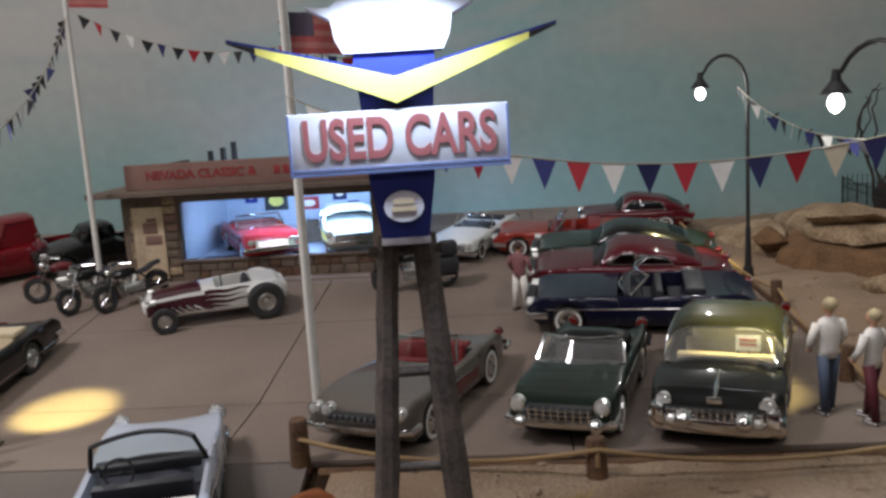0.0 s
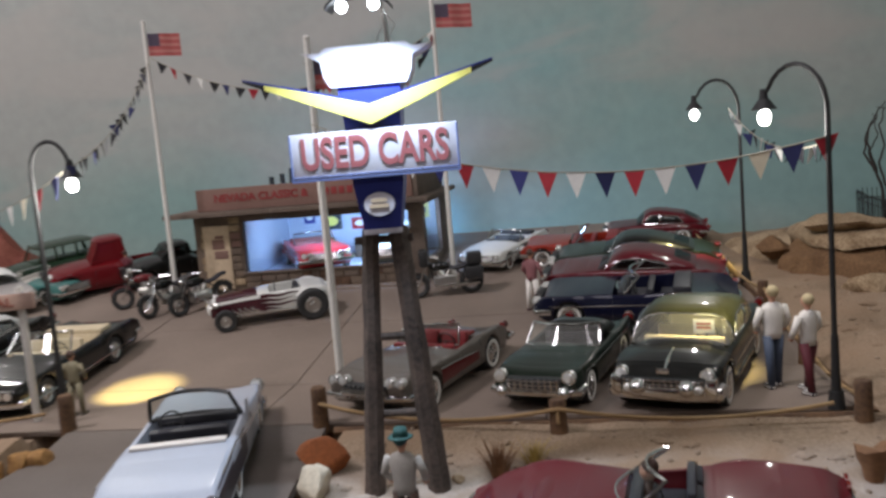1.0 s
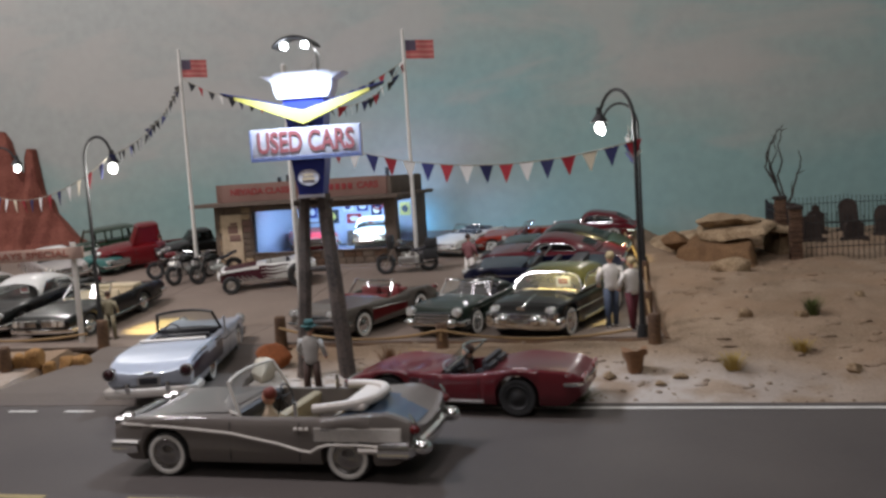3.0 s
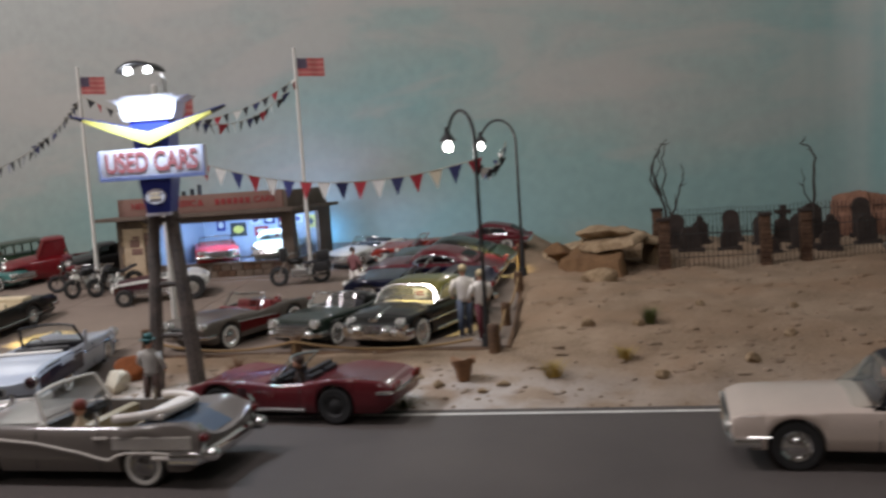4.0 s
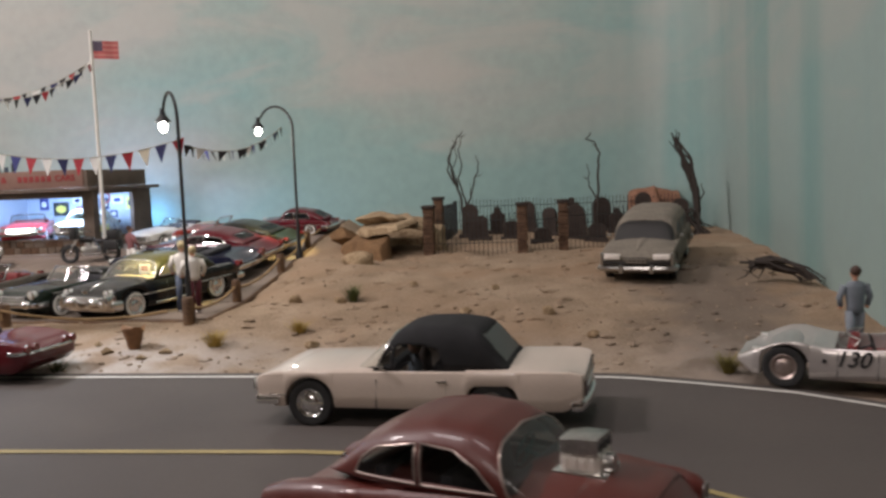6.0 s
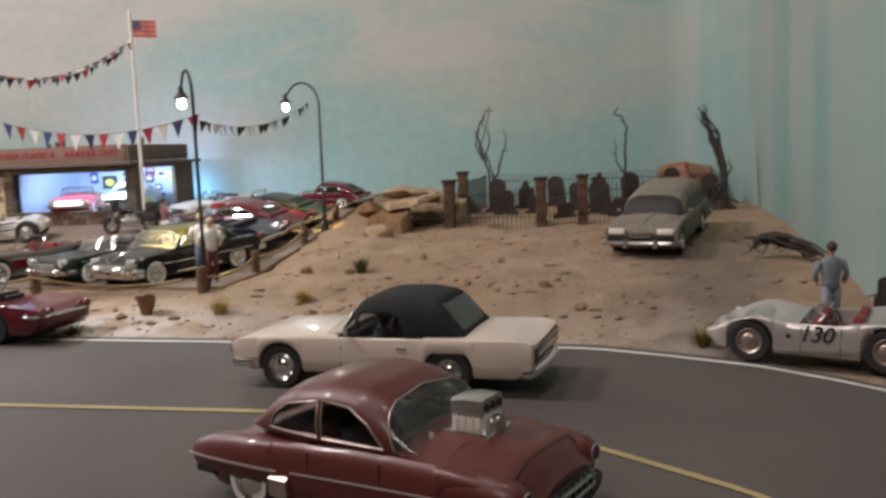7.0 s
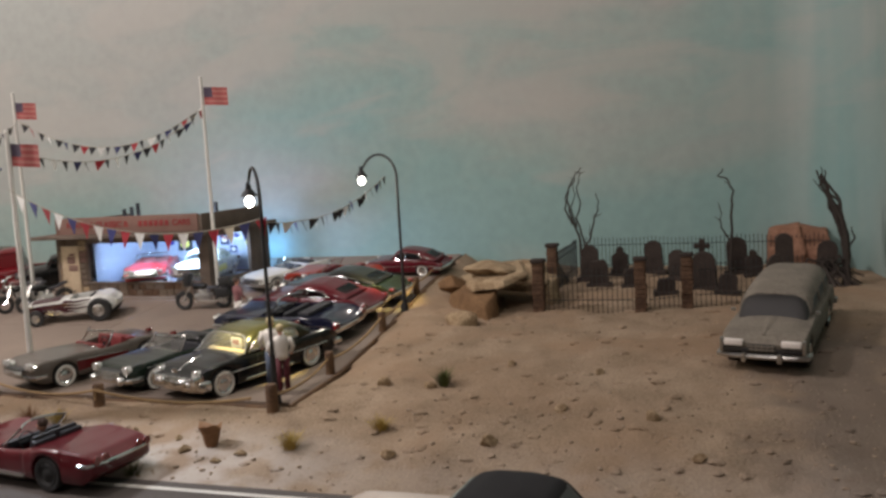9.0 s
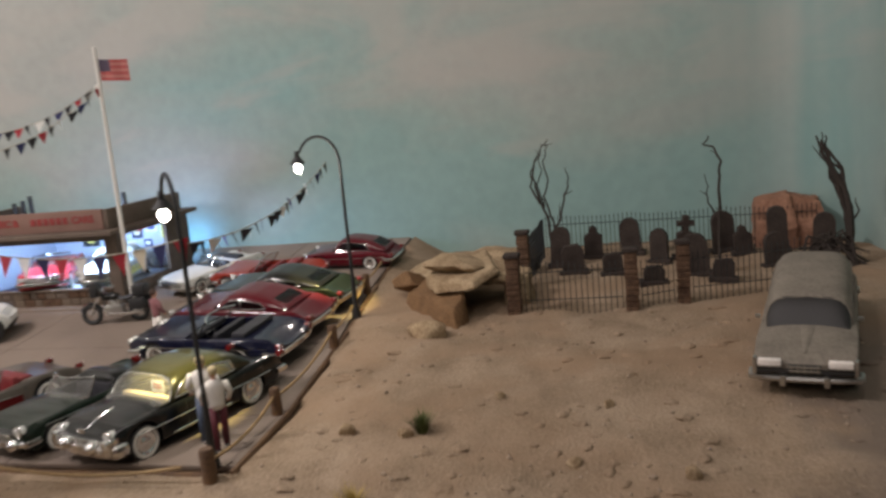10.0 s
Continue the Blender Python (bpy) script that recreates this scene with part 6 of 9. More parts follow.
        for i in range(n + 1):
            f = i / n
            x = x0 + (x1 - x0) * f
            e = 1 - abs(2 * f - 1) ** 5
            bend = (-bow if f < 0.5 else -rbow) * (abs(2 * f - 1) ** 3)
            up, dn = [], []
            for j in range(k + 1):
                v = -1 + 2 * j / k
                xx = x + bend * v * v
                z = zt + dome * (1 - abs(v) ** 2.6) * (0.35 + 0.65 * e) - 0.05 * (1 - e) - 0.04 * abs(v) ** 6
                up.append((xx, wt * 1.03 * v, z))
                dn.append((xx, wt * 1.0 * v, z - 0.035))
            rings.append(up + dn[::-1])
        bm = bmesh.new()
        bm_loft(bm, rings)
        s.put("roof", bm, roof_mat)

        def slab(name, b0, b1, t0, t1, mat):
            for sg in (1, -1):
                bm = bmesh.new()
                def pt(xb, xt, f, o):
                    return (xb + (xt - xb) * f, sg * (wb + (wt - wb) * f - o), zb - 0.03 + (zt - zb + 0.04) * f)
                ringa = [[pt(b0, t0, f, 0), pt(b1, t1, f, 0), pt(b1, t1, f, 0.04), pt(b0, t0, f, 0.04)] for f in (0, 0.33, 0.66, 1)]
                bm_loft(bm, ringa)
                s.put(name, bm, mat)
        slab("pillar", f0 - bow + 0.01, f0 - bow - ta, f1 - bow * 0.9, f1 - bow * 0.9 - ta, pm)
        slab("quarter_panel", cb, r0 - rbow, ct, r1 - rbow, pm)
        for bx in bpil:
            slab("pillar", bx + 0.04, bx - 0.04, bx + 0.04, bx - 0.04, pm)
        edges = [f0 - bow - ta] + [v for bx in bpil for v in (bx + 0.04, bx - 0.04)] + [cb]
        tops = [f1 - bow * 0.9 - ta] + [v for bx in bpil for v in (bx + 0.04, bx - 0.04)] + [ct]
        for i in range(0, len(edges), 2):
            for sg in (1, -1):
                bm = bmesh.new()
                vs = [bm.verts.new((x, sg * ((wb if lo else wt) - 0.02), (zb - 0.02) if lo else zt)) for x, lo in ((edges[i], 1), (edges[i + 1], 1), (tops[i + 1], 0), (tops[i], 0))]
                bm.faces.new(vs)
                ob = s.put("side_window", bm, gm, smooth=False)
                ob.visible_shadow = False

    def greenhouse(s, top, wb, zb, sides, screen_line, mat, glass=None, trim=None, rear=None, p=0.5, q=0.72, tr=0.018, narrow=(0.0, 0.0), frame=None, rear_glass=None, front_glass=None):
        """A rounded cabin shell: roof line (x, height), side windows as (x, height) outlines, windscreen ahead of a slanting line,
        and a rear pane given as (x limit, half width, low, high)."""
        xs = [v[0] for v in top]
        x0, x1 = xs[0], xs[-1]
        def crest(x):
            return float(np.interp(x, xs, [v[1] for v in top]))
        fine_x = np.linspace(x0, x1, 110)
        raw = np.array([crest(x) for x in fine_x])
        for _ in range(10):
            raw[1:-1] = (raw[:-2] + 2 * raw[1:-1] + raw[2:]) / 4
        def height(x):
            return max(float(np.interp(x, fine_x, raw)), zb + 0.004)
        def width(x):
            f = (x - x0) / (x1 - x0)
            return wb * (1 - narrow[0] * (1 - f) ** 6 - narrow[1] * f ** 6)
        def side(x, z):
            k = min(1.0, max(0.0, (z - zb) / (height(x) - zb))) ** (1 / q)
            return width(x) * max(0.0, 1 - k * k) ** (p / 2)
        def within(x, z, poly):
            hit = False
            for (xa, za), (xb, zc) in zip(poly, poly[1:] + poly[:1]):
                if (za > z) != (zc > z) and x < (xb - xa) * (z - za) / (zc - za) + xa:
                    hit = not hit
            return hit
        n = 56
        th = np.linspace(0, math.pi, n + 1)
        grid = []
        for x in fine_x:
            h, w = height(x), width(x)
            grid.append([Vector((x, w * math.copysign(abs(math.cos(a)) ** p, math.cos(a)), zb - 0.02 + (h - zb + 0.02) * math.sin(a) ** q)) for a in th])
        kinds = {}
        for i in range(len(grid) - 1):
            for j in range(n):
                c = (grid[i][j] + grid[i + 1][j] + grid[i][j + 1] + grid[i + 1][j + 1]) / 4
                kind = "roof"
                steep = j < n * 0.36 or j >= n * 0.64
                if screen_line and c.x > screen_line[0] + (screen_line[1] - screen_line[0]) * (c.z - zb) / (screen_line[2] - zb) and c.z < screen_line[2] + 0.3 and c.z > zb + 0.01:
                    kind = "windscreen"
                elif rear and c.x < rear[0] and abs(c.y) < rear[1] and rear[2] < c.z < rear[3]:
                    kind = "rear_window"
                elif steep:
                    for k, poly in enumerate(sides):
                        if within(c.x, c.z, poly):
                            kind = ("side_window", k, c.y > 0)
                kinds.setdefault(kind, []).append((i, j))
        for kind, cells in kinds.items():
            bm = bmesh.new()
            at = {}
            for i, j in cells:
                f = []
                for key in ((i, j), (i + 1, j), (i + 1, j + 1), (i, j + 1)):
                    if key not in at:
                        at[key] = bm.verts.new(grid[key[0]][key[1]])
                    f.append(at[key])
                bm.faces.new(f)
            name = kind if isinstance(kind, str) else kind[0]
            ob = s.put(name, bm, mat if name == "roof" else {"rear_window": rear_glass, "windscreen": front_glass}.get(name) or glass or M["glass"])
            if name == "roof":
                th_mod = ob.modifiers.new("thickness", "SOLIDIFY")
                th_mod.thickness = 0.03 * K
            else:
                ob.visible_shadow = False
        if trim:
            for poly in sides:
                for sg in (1, -1):
                    pts = []
                    for (xa, za), (xb, zc) in zip(poly, poly[1:] + poly[:1]):
                        for k in range(5):
                            x, z = xa + (xb - xa) * k / 5, za + (zc - za) * k / 5
                            pts.append((x, sg * (side(x, z) + 0.006), z))
                    bm = bmesh.new()
                    bm_tube(bm, pts + [pts[0]], tr, 6)
                    s.put("window_trim", bm, trim)
        if screen_line:
            bm = bmesh.new()
            pts = []
            for k in range(9):
                z = zb + 0.02 + (screen_line[2] - zb - 0.02) * k / 8
                x = screen_line[0] + (screen_line[1] - screen_line[0]) * (z - zb) / (screen_line[2] - zb)
                pts.append((x, side(x, z), z))
            head = [(x, -y, z) for x, y, z in pts[::-1]]
            xh = screen_line[1]
            arc = []
            for k in range(1, 12):
                y = pts[-1][1] * (1 - k / 6)
                zz = zb + (height(xh) - zb) * max(0.0, 1 - (abs(y) / width(xh)) ** (2 / p)) ** (q / 2)
                arc.append((xh, y, zz))
            bm_tube(bm, pts + arc + head, tr, 6)
            s.put("screen_frame", bm, frame or trim or mat)
        return side

    def seats(s, mat, rows, w=None, z=0.42, split=False):
        w = w or s.W * 0.72
        for x in rows:
            for yo, ww in (((w * 0.26, w * 0.44), (-w * 0.26, w * 0.44)) if split else ((0, w),)):
                bm = bmesh.new()
                bm_box(bm, (x, yo, z + 0.10), (0.50, ww, 0.18), 0.06)
                bm_box(bm, (x - 0.27, yo, z + 0.30), (0.16, ww, 0.46), 0.06, Matrix.Rotation(radians(-10), 3, "Y"))
                s.put("seat", bm, mat)

    def dash(s, x, z, mat, wheel_side=0.36):
        s.box("dashboard", (x, 0, z), (0.16, s.W * 0.76, 0.16), mat, 0.04)
        bm = bmesh.new()
        bm_torus(bm, (0, 0, 0), 0.19, 0.016, "X", 20, 6)
        bm_cyl(bm, (0, -0.18, 0), (0, 0.18, 0), 0.012, n=6)
        bm_cyl(bm, (0, 0, 0), (0.3, 0, 0), 0.02, n=6)
        bmesh.ops.transform(bm, matrix=pose(x - 0.3, wheel_side, z + 0.06, 0, 18, 0), verts=bm.verts)
        s.put("steering_wheel", bm, M["black"])

    def grille(s, z, h, w, bars=6, mat=None, q=0.0, vertical=0):
        sg = 1 if q < 0.5 else -1
        x = s.x(q) + sg * 0.05
        ob = s.box("grille", (x - sg * 0.06, 0, z), (0.18, w, h), M["black"], 0.02)
        for i in range(bars):
            zz = z - h / 2 + h * (i + 0.5) / bars
            bm = bmesh.new()
            bm_tube(bm, [(x + sg * 0.045, -w / 2 * 0.98, zz), (x + sg * 0.06, 0, zz), (x + sg * 0.045, w / 2 * 0.98, zz)], h / bars * 0.28, 6)
            s.put("bar", bm, mat or M["chrome"], "", ob)
        for i in range(vertical):
            yy = -w / 2 + w * (i + 0.5) / vertical
            s.box("bar", (x + sg * 0.05, yy, z), (0.05, 0.03, h), mat or M["chrome"], 0.01, "", ob)


GR = "cars on the lot"
P = {k: paint(k + "_paint", v) for k, v in {
    "black": (0.055, 0.058, 0.055), "green": (0.06, 0.105, 0.075), "silver_grey": (0.35, 0.325, 0.30), "deep_red": (0.32, 0.085, 0.09), "blue": (0.06, 0.07, 0.15), "maroon": (0.30, 0.05, 0.09),
    "lime": (0.065, 0.095, 0.045), "orange": (0.50, 0.16, 0.11), "white": (0.80, 0.80, 0.78), "ivory": (0.77, 0.712, 0.662), "ice": (0.66, 0.68, 0.72), "sports_red": (0.34, 0.11, 0.13),
    "teal": (0.27, 0.43, 0.41), "truck_red": (0.36, 0.05, 0.075), "wagon_green": (0.12, 0.19, 0.13), "silver": (0.76, 0.73, 0.71), "tourer_grey": (0.42, 0.395, 0.372), "tourer_blue": (0.28, 0.34, 0.41), "bonnet_grey": (0.38, 0.355, 0.335), "show_red": (0.68, 0.17, 0.2)}.items()}
P["rust_red"] = material("satin_red_oxide", lin((0.325, 0.125, 0.098)), 0.42, 0, 0.12, 700, 0.0001, 0.15, None, 40)
P["dusty"] = material("dust_covered_paint", lin((0.50, 0.47, 0.425)), 0.8, 0, 0.2, 300, 0.0002, 0, lin((0.40, 0.375, 0.34)), 50, 0.2)
P["olive_gold"] = paint("olive_gold_paint", (0.14, 0.14, 0.08))
P["plum"] = paint("plum_paint", (0.23, 0.08, 0.12))
P["silver"] = paint("silver_metal_paint", (0.74, 0.715, 0.70), 0.6, 0.3, 0.5)


def black_sedan_car():
    c = Car("black_sedan", "glossy black 1950s sedan with heavy chrome grille and price card", place(0.1828, 0.6053, -0.32, -0.947), 4.9, 1.96, 3.05, 0.70, P["black"],
            [(0, 0.70), (0.04, 0.84), (0.15, 0.88), (0.4, 0.90), (0.75, 0.92), (0.93, 0.92), (1, 0.76)], [(0, 0.66), (0.03, 0.84), (0.12, 0.95), (0.3, 1.0), (0.6, 1.0), (0.78, 0.98), (0.92, 0.84), (1, 0.62)],
            [(0, 0.86), (0.05, 0.96), (0.2, 1.0), (0.8, 1.0), (0.95, 0.93), (1, 0.84)], 0.36, rear_arch=0.5, seat=0.45, style="white", group=GR, cockpit=(0.28, 0.70), crown=(0.06, 0.16, 0.8, 0.96))
    c.greenhouse([(-1.56, 0.92), (-1.44, 1.06), (-1.12, 1.30), (-0.75, 1.44), (-0.2, 1.50), (0.38, 1.48), (0.64, 1.42), (0.78, 1.33), (1.26, 0.93)], 0.93, 0.92,
                 [[(-0.90, 0.97), (-0.80, 1.22), (-0.25, 1.31), (-0.2, 0.97)], [(-0.12, 0.97), (-0.15, 1.31), (0.38, 1.29), (0.60, 1.20), (0.86, 0.97)]],
                 (1.02, 0.72, 1.36), P["olive_gold"], glass=M["hazy"], trim=M["chrome"], rear=(-1.1, 0.5, 1.02, 1.30), tr=0.018, narrow=(0.15, 0.04), p=0.40, q=0.62)
    # cream seats and dash: lamplight inside the cabin put into their colour
    c.seats(M["cream"], (0.22, -0.72))
    c.dash(0.80, 0.88, M["cream"])
    c.bumper(True, 0.42, 0.28, 0.16, 0.25, 0.93)
    c.bumper(False, 0.5, 0.17, 0.13, 0.3, 0.98)
    c.grille(0.54, 0.28, 1.4, 4, vertical=14)
    for sg in (1, -1):
        bm = bmesh.new()
        bm_ball(bm, (c.x(0) + 0.13, sg * 0.42, 0.54), 0.15, (1.3, 1, 1))
        c.put("bumper_bullet", bm, M["chrome"])
        c.box("wing_guard", (c.x(0.005) + 0.02, sg * 0.80, 0.54), (0.34, 0.20, 0.36), M["chrome"], 0.07)
    c.lights("headlight", 0.016, 0.73, 0.72, 0.11, M["headlight"])
    c.lights("fog_light", 0.0, 0.60, 0.50, 0.085, M["headlight"], 0.1)
    c.lights("taillight", 1.0, 0.84, 0.85, 0.08, M["tail_red"])
    bm = bmesh.new()
    bm_loft(bm, [[(c.x(q), y * w, c.top(q) + h) for y, h in ((-1, -0.02), (-0.6, 0.02), (0, 0.035), (0.6, 0.02), (1, -0.02))] for q, w in ((0.02, 0.03), (0.06, 0.05), (0.16, 0.02))], closed=False, cap=False)
    c.put("bonnet_ornament", bm, M["chrome"])
    c.box("badge", (c.x(0) + 0.045, 0, 0.80), (0.03, 0.22, 0.1), M["chrome"], 0.02)
    c.line("side_moulding", [(0.1, 0.58), (0.5, 0.58), (0.9, 0.58)], 0.016, M["chrome"])
    c.line("sill_trim", [(0.28, 0.3), (0.62, 0.3)], 0.025, M["chrome"])
    c.seam(0.37, 0.55, 0.72)
    card = c.box("price_card", (0.78, 0.36, 1.14), (0.02, 0.38, 0.26), M["p_white"], 0.004, "white price card with red lettering bars")
    for z in (1.19, 1.12):
        c.box("print_bar", (0.794, 0.36, z), (0.01, 0.26, 0.05), M["p_red"], 0.0, "", card)


black_sedan_car()


def green_tourer():
    c = Car("green_roadster", "dark green 1950s two-seater with folded black top and wraparound windscreen", place(0.0865, 0.604, -0.28, -0.96, None, 0.92), 4.6, 1.8, 2.6, 0.85, P["green"],
            [(0, 0.74), (0.06, 0.86), (0.3, 0.88), (0.5, 0.86), (0.7, 0.88), (0.95, 0.92), (1, 0.75)], [(0, 0.62), (0.05, 0.8), (0.2, 0.9), (0.38, 0.93), (0.66, 0.88), (0.85, 0.84), (1, 0.6)],
            [(0, 0.9), (0.05, 0.97), (0.2, 1.0), (0.85, 1.0), (1, 0.92)], 0.34, cockpit=(0.38, 0.62), seat=0.4, style="wire", rear_arch=0.62, group=GR)
    c.screen("windscreen", 0.78, 0.44, 0.88, 1.30, 0.80, 0.72, 0.32, M["chrome"], 0.03, M["hazy"])
    c.seats(M["dark_vinyl"], (-0.08,))
    c.dash(0.48, 0.83, M["dark_vinyl"])
    c.greenhouse([(-1.45, 0.84), (-1.3, 0.95), (-1.05, 1.08), (-0.8, 1.15), (-0.55, 1.16), (-0.42, 1.12), (-0.36, 1.0)], 0.74, 0.84,
                 [], None, P["black"], narrow=(0.2, 0.1))
    c.bumper(True, 0.46, 0.15, 0.12, 0.35)
    c.bumper(False, 0.5, 0.15, 0.12, 0.35)
    c.grille(0.62, 0.24, 1.1, 3, vertical=9)
    c.lights("headlight", 0.01, 0.7, 0.76, 0.12, M["headlight"])
    for sg in (1, -1):
        bm = bmesh.new()
        bm_ball(bm, (c.x(0) + 0.14, sg * 0.62, 0.5), 0.13, (1.2, 1, 1))
        c.put("bumper_bullet", bm, M["chrome"])
    c.lights("taillight", 1.0, 0.72, 0.78, 0.11, M["tail_red"])
    c.line("side_moulding", [(0.12, 0.72), (0.45, 0.73), (0.9, 0.75)], 0.012, M["chrome"])
    c.seam(0.38, 0.62)


green_tourer()


def roadster_grey():
    c = Car("grey_roadster", "silver-grey 1950s sports roadster with red coves and red seats", place(-0.029, 0.606, -0.34, -0.94), 4.5, 1.83, 2.59, 0.85, P["silver_grey"],
            [(0, 0.72), (0.07, 0.84), (0.3, 0.84), (0.5, 0.78), (0.72, 0.86), (0.9, 0.8), (1, 0.62)], [(0, 0.6), (0.06, 0.74), (0.2, 0.82), (0.4, 0.85), (0.66, 0.8), (0.85, 0.76), (1, 0.55)],
            [(0, 0.88), (0.06, 0.97), (0.2, 1.0), (0.5, 0.97), (0.75, 1.0), (0.95, 0.9), (1, 0.8)], 0.33, cockpit=(0.45, 0.66), seat=0.38, style="white", group=GR)
    c.panel("side_cove", 0.27, 0.62, lambda q: 0.36 + 0.1 * (q - 0.27), lambda q: 0.66 - 0.22 * (q - 0.27), P["deep_red"], label="dark red painted side cove")
    c.line("cove_trim", [(0.27, 0.66), (0.45, 0.62), (0.62, 0.57)], 0.012, M["chrome"])
    c.screen("windscreen", 0.3, 0.02, 0.82, 1.22, 0.72, 0.62, 0.34, M["chrome"], 0.025)
    c.seats(M["red_vinyl"], (-0.3,), split=True)
    c.dash(0.1, 0.78, M["red_vinyl"])
    c.box("tonneau", (-0.85, 0, 0.82), (0.36, 1.2, 0.1), M["red_vinyl"], 0.04)
    c.bumper(True, 0.46, 0.11, 0.09, 0.3)
    c.bumper(False, 0.46, 0.11, 0.09, 0.3)
    c.grille(0.56, 0.26, 0.95, 1, vertical=9)
    c.lights("headlight", 0.015, 0.72, 0.72, 0.1, M["headlight"], pairs=2, gap=0.22)
    c.lights("taillight", 1.0, 0.66, 0.66, 0.07, M["tail_red"])
    c.seam(0.45, 0.64)


roadster_grey()


def generic_convertible(name, label, at, mat, seatmat, L=4.9, style="white", fin=0.9, group=GR):
    c = Car(name, label, at, L, 1.95, L * 0.57, L * 0.18, mat,
            [(0, 0.7), (0.05, 0.85), (0.3, 0.87), (0.5, 0.85), (0.7, 0.9), (0.95, fin), (1, 0.72)], [(0, 0.6), (0.05, 0.8), (0.2, 0.88), (0.36, 0.92), (0.7, 0.88), (0.88, 0.84), (1, 0.58)],
            [(0, 0.9), (0.05, 0.97), (0.2, 1.0), (0.85, 1.0), (1, 0.92)], 0.33, cockpit=(0.4, 0.7), seat=0.42, style=style, group=group)
    c.screen("windscreen", 0.45, 0.1, 0.88, 1.3, 0.8, 0.7, 0.28, M["chrome"], 0.028)
    c.seats(seatmat, (-0.1, -0.85))
    c.dash(0.28, 0.84, seatmat)
    c.box("folded_top", (-L * 0.24, 0, 0.93), (0.42, 1.5, 0.16), seatmat, 0.06)
    c.bumper(True, 0.46, 0.15, 0.11, 0.4)
    c.bumper(False, 0.48, 0.15, 0.11, 0.4)
    c.grille(0.62, 0.2, 1.3, 4)
    c.lights("headlight", 0.008, 0.78, 0.68, 0.095, M["headlight"], pairs=2, gap=0.21)
    c.lights("taillight", 1.0, 0.8, 0.68, 0.09, M["tail_red"])
    c.line("side_moulding", [(0.08, 0.6), (0.5, 0.62), (0.94, 0.64)], 0.014, M["chrome"])
    c.seam(0.4, 0.62)
    return c


def generic_coupe(name, label, at, mat, L=5.1, roofm=None, style="white", group=GR, zt=1.45, rear=0.0, glass=None, w=1.98):
    c = Car(name, label, at, L, w, L * 0.58, L * 0.175, mat,
            [(0, 0.72), (0.05, 0.87), (0.25, 0.93), (0.6, 0.93), (0.9, 0.9), (1, 0.7)], [(0, 0.62), (0.05, 0.83), (0.2, 0.95), (0.34, 0.99), (0.7, 0.98), (0.88, 0.86), (1, 0.58)],
            [(0, 0.88), (0.05, 0.96), (0.2, 1.0), (0.82, 1.0), (1, 0.88)], 0.34, style=style, group=group, rear_arch=0.62)
    f = L / 5.1
    r = rear
    c.greenhouse([((-1.5 - r) * f, 0.93), ((-1.36 - r) * f, 1.03), ((-1.0 - r * 0.6) * f, zt - 0.14), (-0.6 * f, zt + 0.01), (-0.1 * f, zt + 0.06), (0.25 * f, zt + 0.03), (0.48 * f, zt - 0.08), (0.62 * f, zt - 0.2), (0.96 * f, 0.95)], 0.88, 0.93,
                 [[((-0.95 - r * 0.5) * f, 0.97), ((-0.78 - r * 0.4) * f, zt - 0.22), (-0.24 * f, zt - 0.13), (-0.22 * f, 0.97)], [(-0.16 * f, 0.97), (-0.18 * f, zt - 0.13), (0.2 * f, zt - 0.15), (0.38 * f, zt - 0.25), (0.58 * f, 0.97)]],
                 (0.74 * f, 0.54 * f, zt - 0.12), roofm or mat, glass or M["tint"], M["chrome"], (-1.05 * f, 0.5, 1.03, zt - 0.16), tr=0.016, narrow=(0.15, 0.10))
    c.bumper(True, 0.46, 0.16, 0.12, 0.4)
    c.bumper(False, 0.48, 0.16, 0.12, 0.4)
    c.grille(0.62, 0.24, 1.2, 5)
    c.lights("headlight", 0.012, 0.76, 0.76, 0.11, M["headlight"])
    c.lights("taillight", 1.0, 0.78, 0.7, 0.08, M["tail_red"])
    c.line("side_moulding", [(0.08, 0.6), (0.5, 0.6), (0.93, 0.6)], 0.014, M["chrome"])
    c.seam(0.36, 0.56)
    return c


# second row, tails to the sand
generic_convertible("blue_convertible", "dark blue convertible parked with its tail to the rope", place(0.146, 0.757, -0.985, 0.13, None, 0.95), P["blue"], M["dark_vinyl"], 4.8)
c = generic_coupe("maroon_coupe", "low dark maroon hardtop coupe with chrome trim", place(0.148, 0.836, -0.985, 0.12, None, 0.92), P["maroon"], 4.9, zt=1.36, rear=0.3)
c = generic_coupe("green_coupe", "low black and lime green custom coupe catching the lamplight", place(0.154, 0.915, -0.985, 0.11, None, 0.88), P["lime"], 5.1, P["black"], zt=1.34, rear=0.35)
c.panel("front_flank", 0.03, 0.42, lambda q: 0.62, lambda q: c.sh(q) * 0.97, P["black"], 0.004, "black front wing")
generic_convertible("orange_convertible", "orange-red open car parked by the sky wall", place(0.098, 0.995, -0.97, 0.1, None, 0.8), P["orange"], M["red_vinyl"], 4.6)
generic_coupe("maroon_sedan", "dark maroon long-roofed car by the sky wall", place(0.190, 1.075, -0.99, 0.05, None, 0.68), P["maroon"], 4.7, zt=1.50, rear=0.75)
c = generic_convertible("white_convertible", "white open car facing out beside the showroom", place(0.000, 1.025, -0.38, -0.925, None, 0.74), P["white"], M["dark_vinyl"], 4.8, fin=0.86)


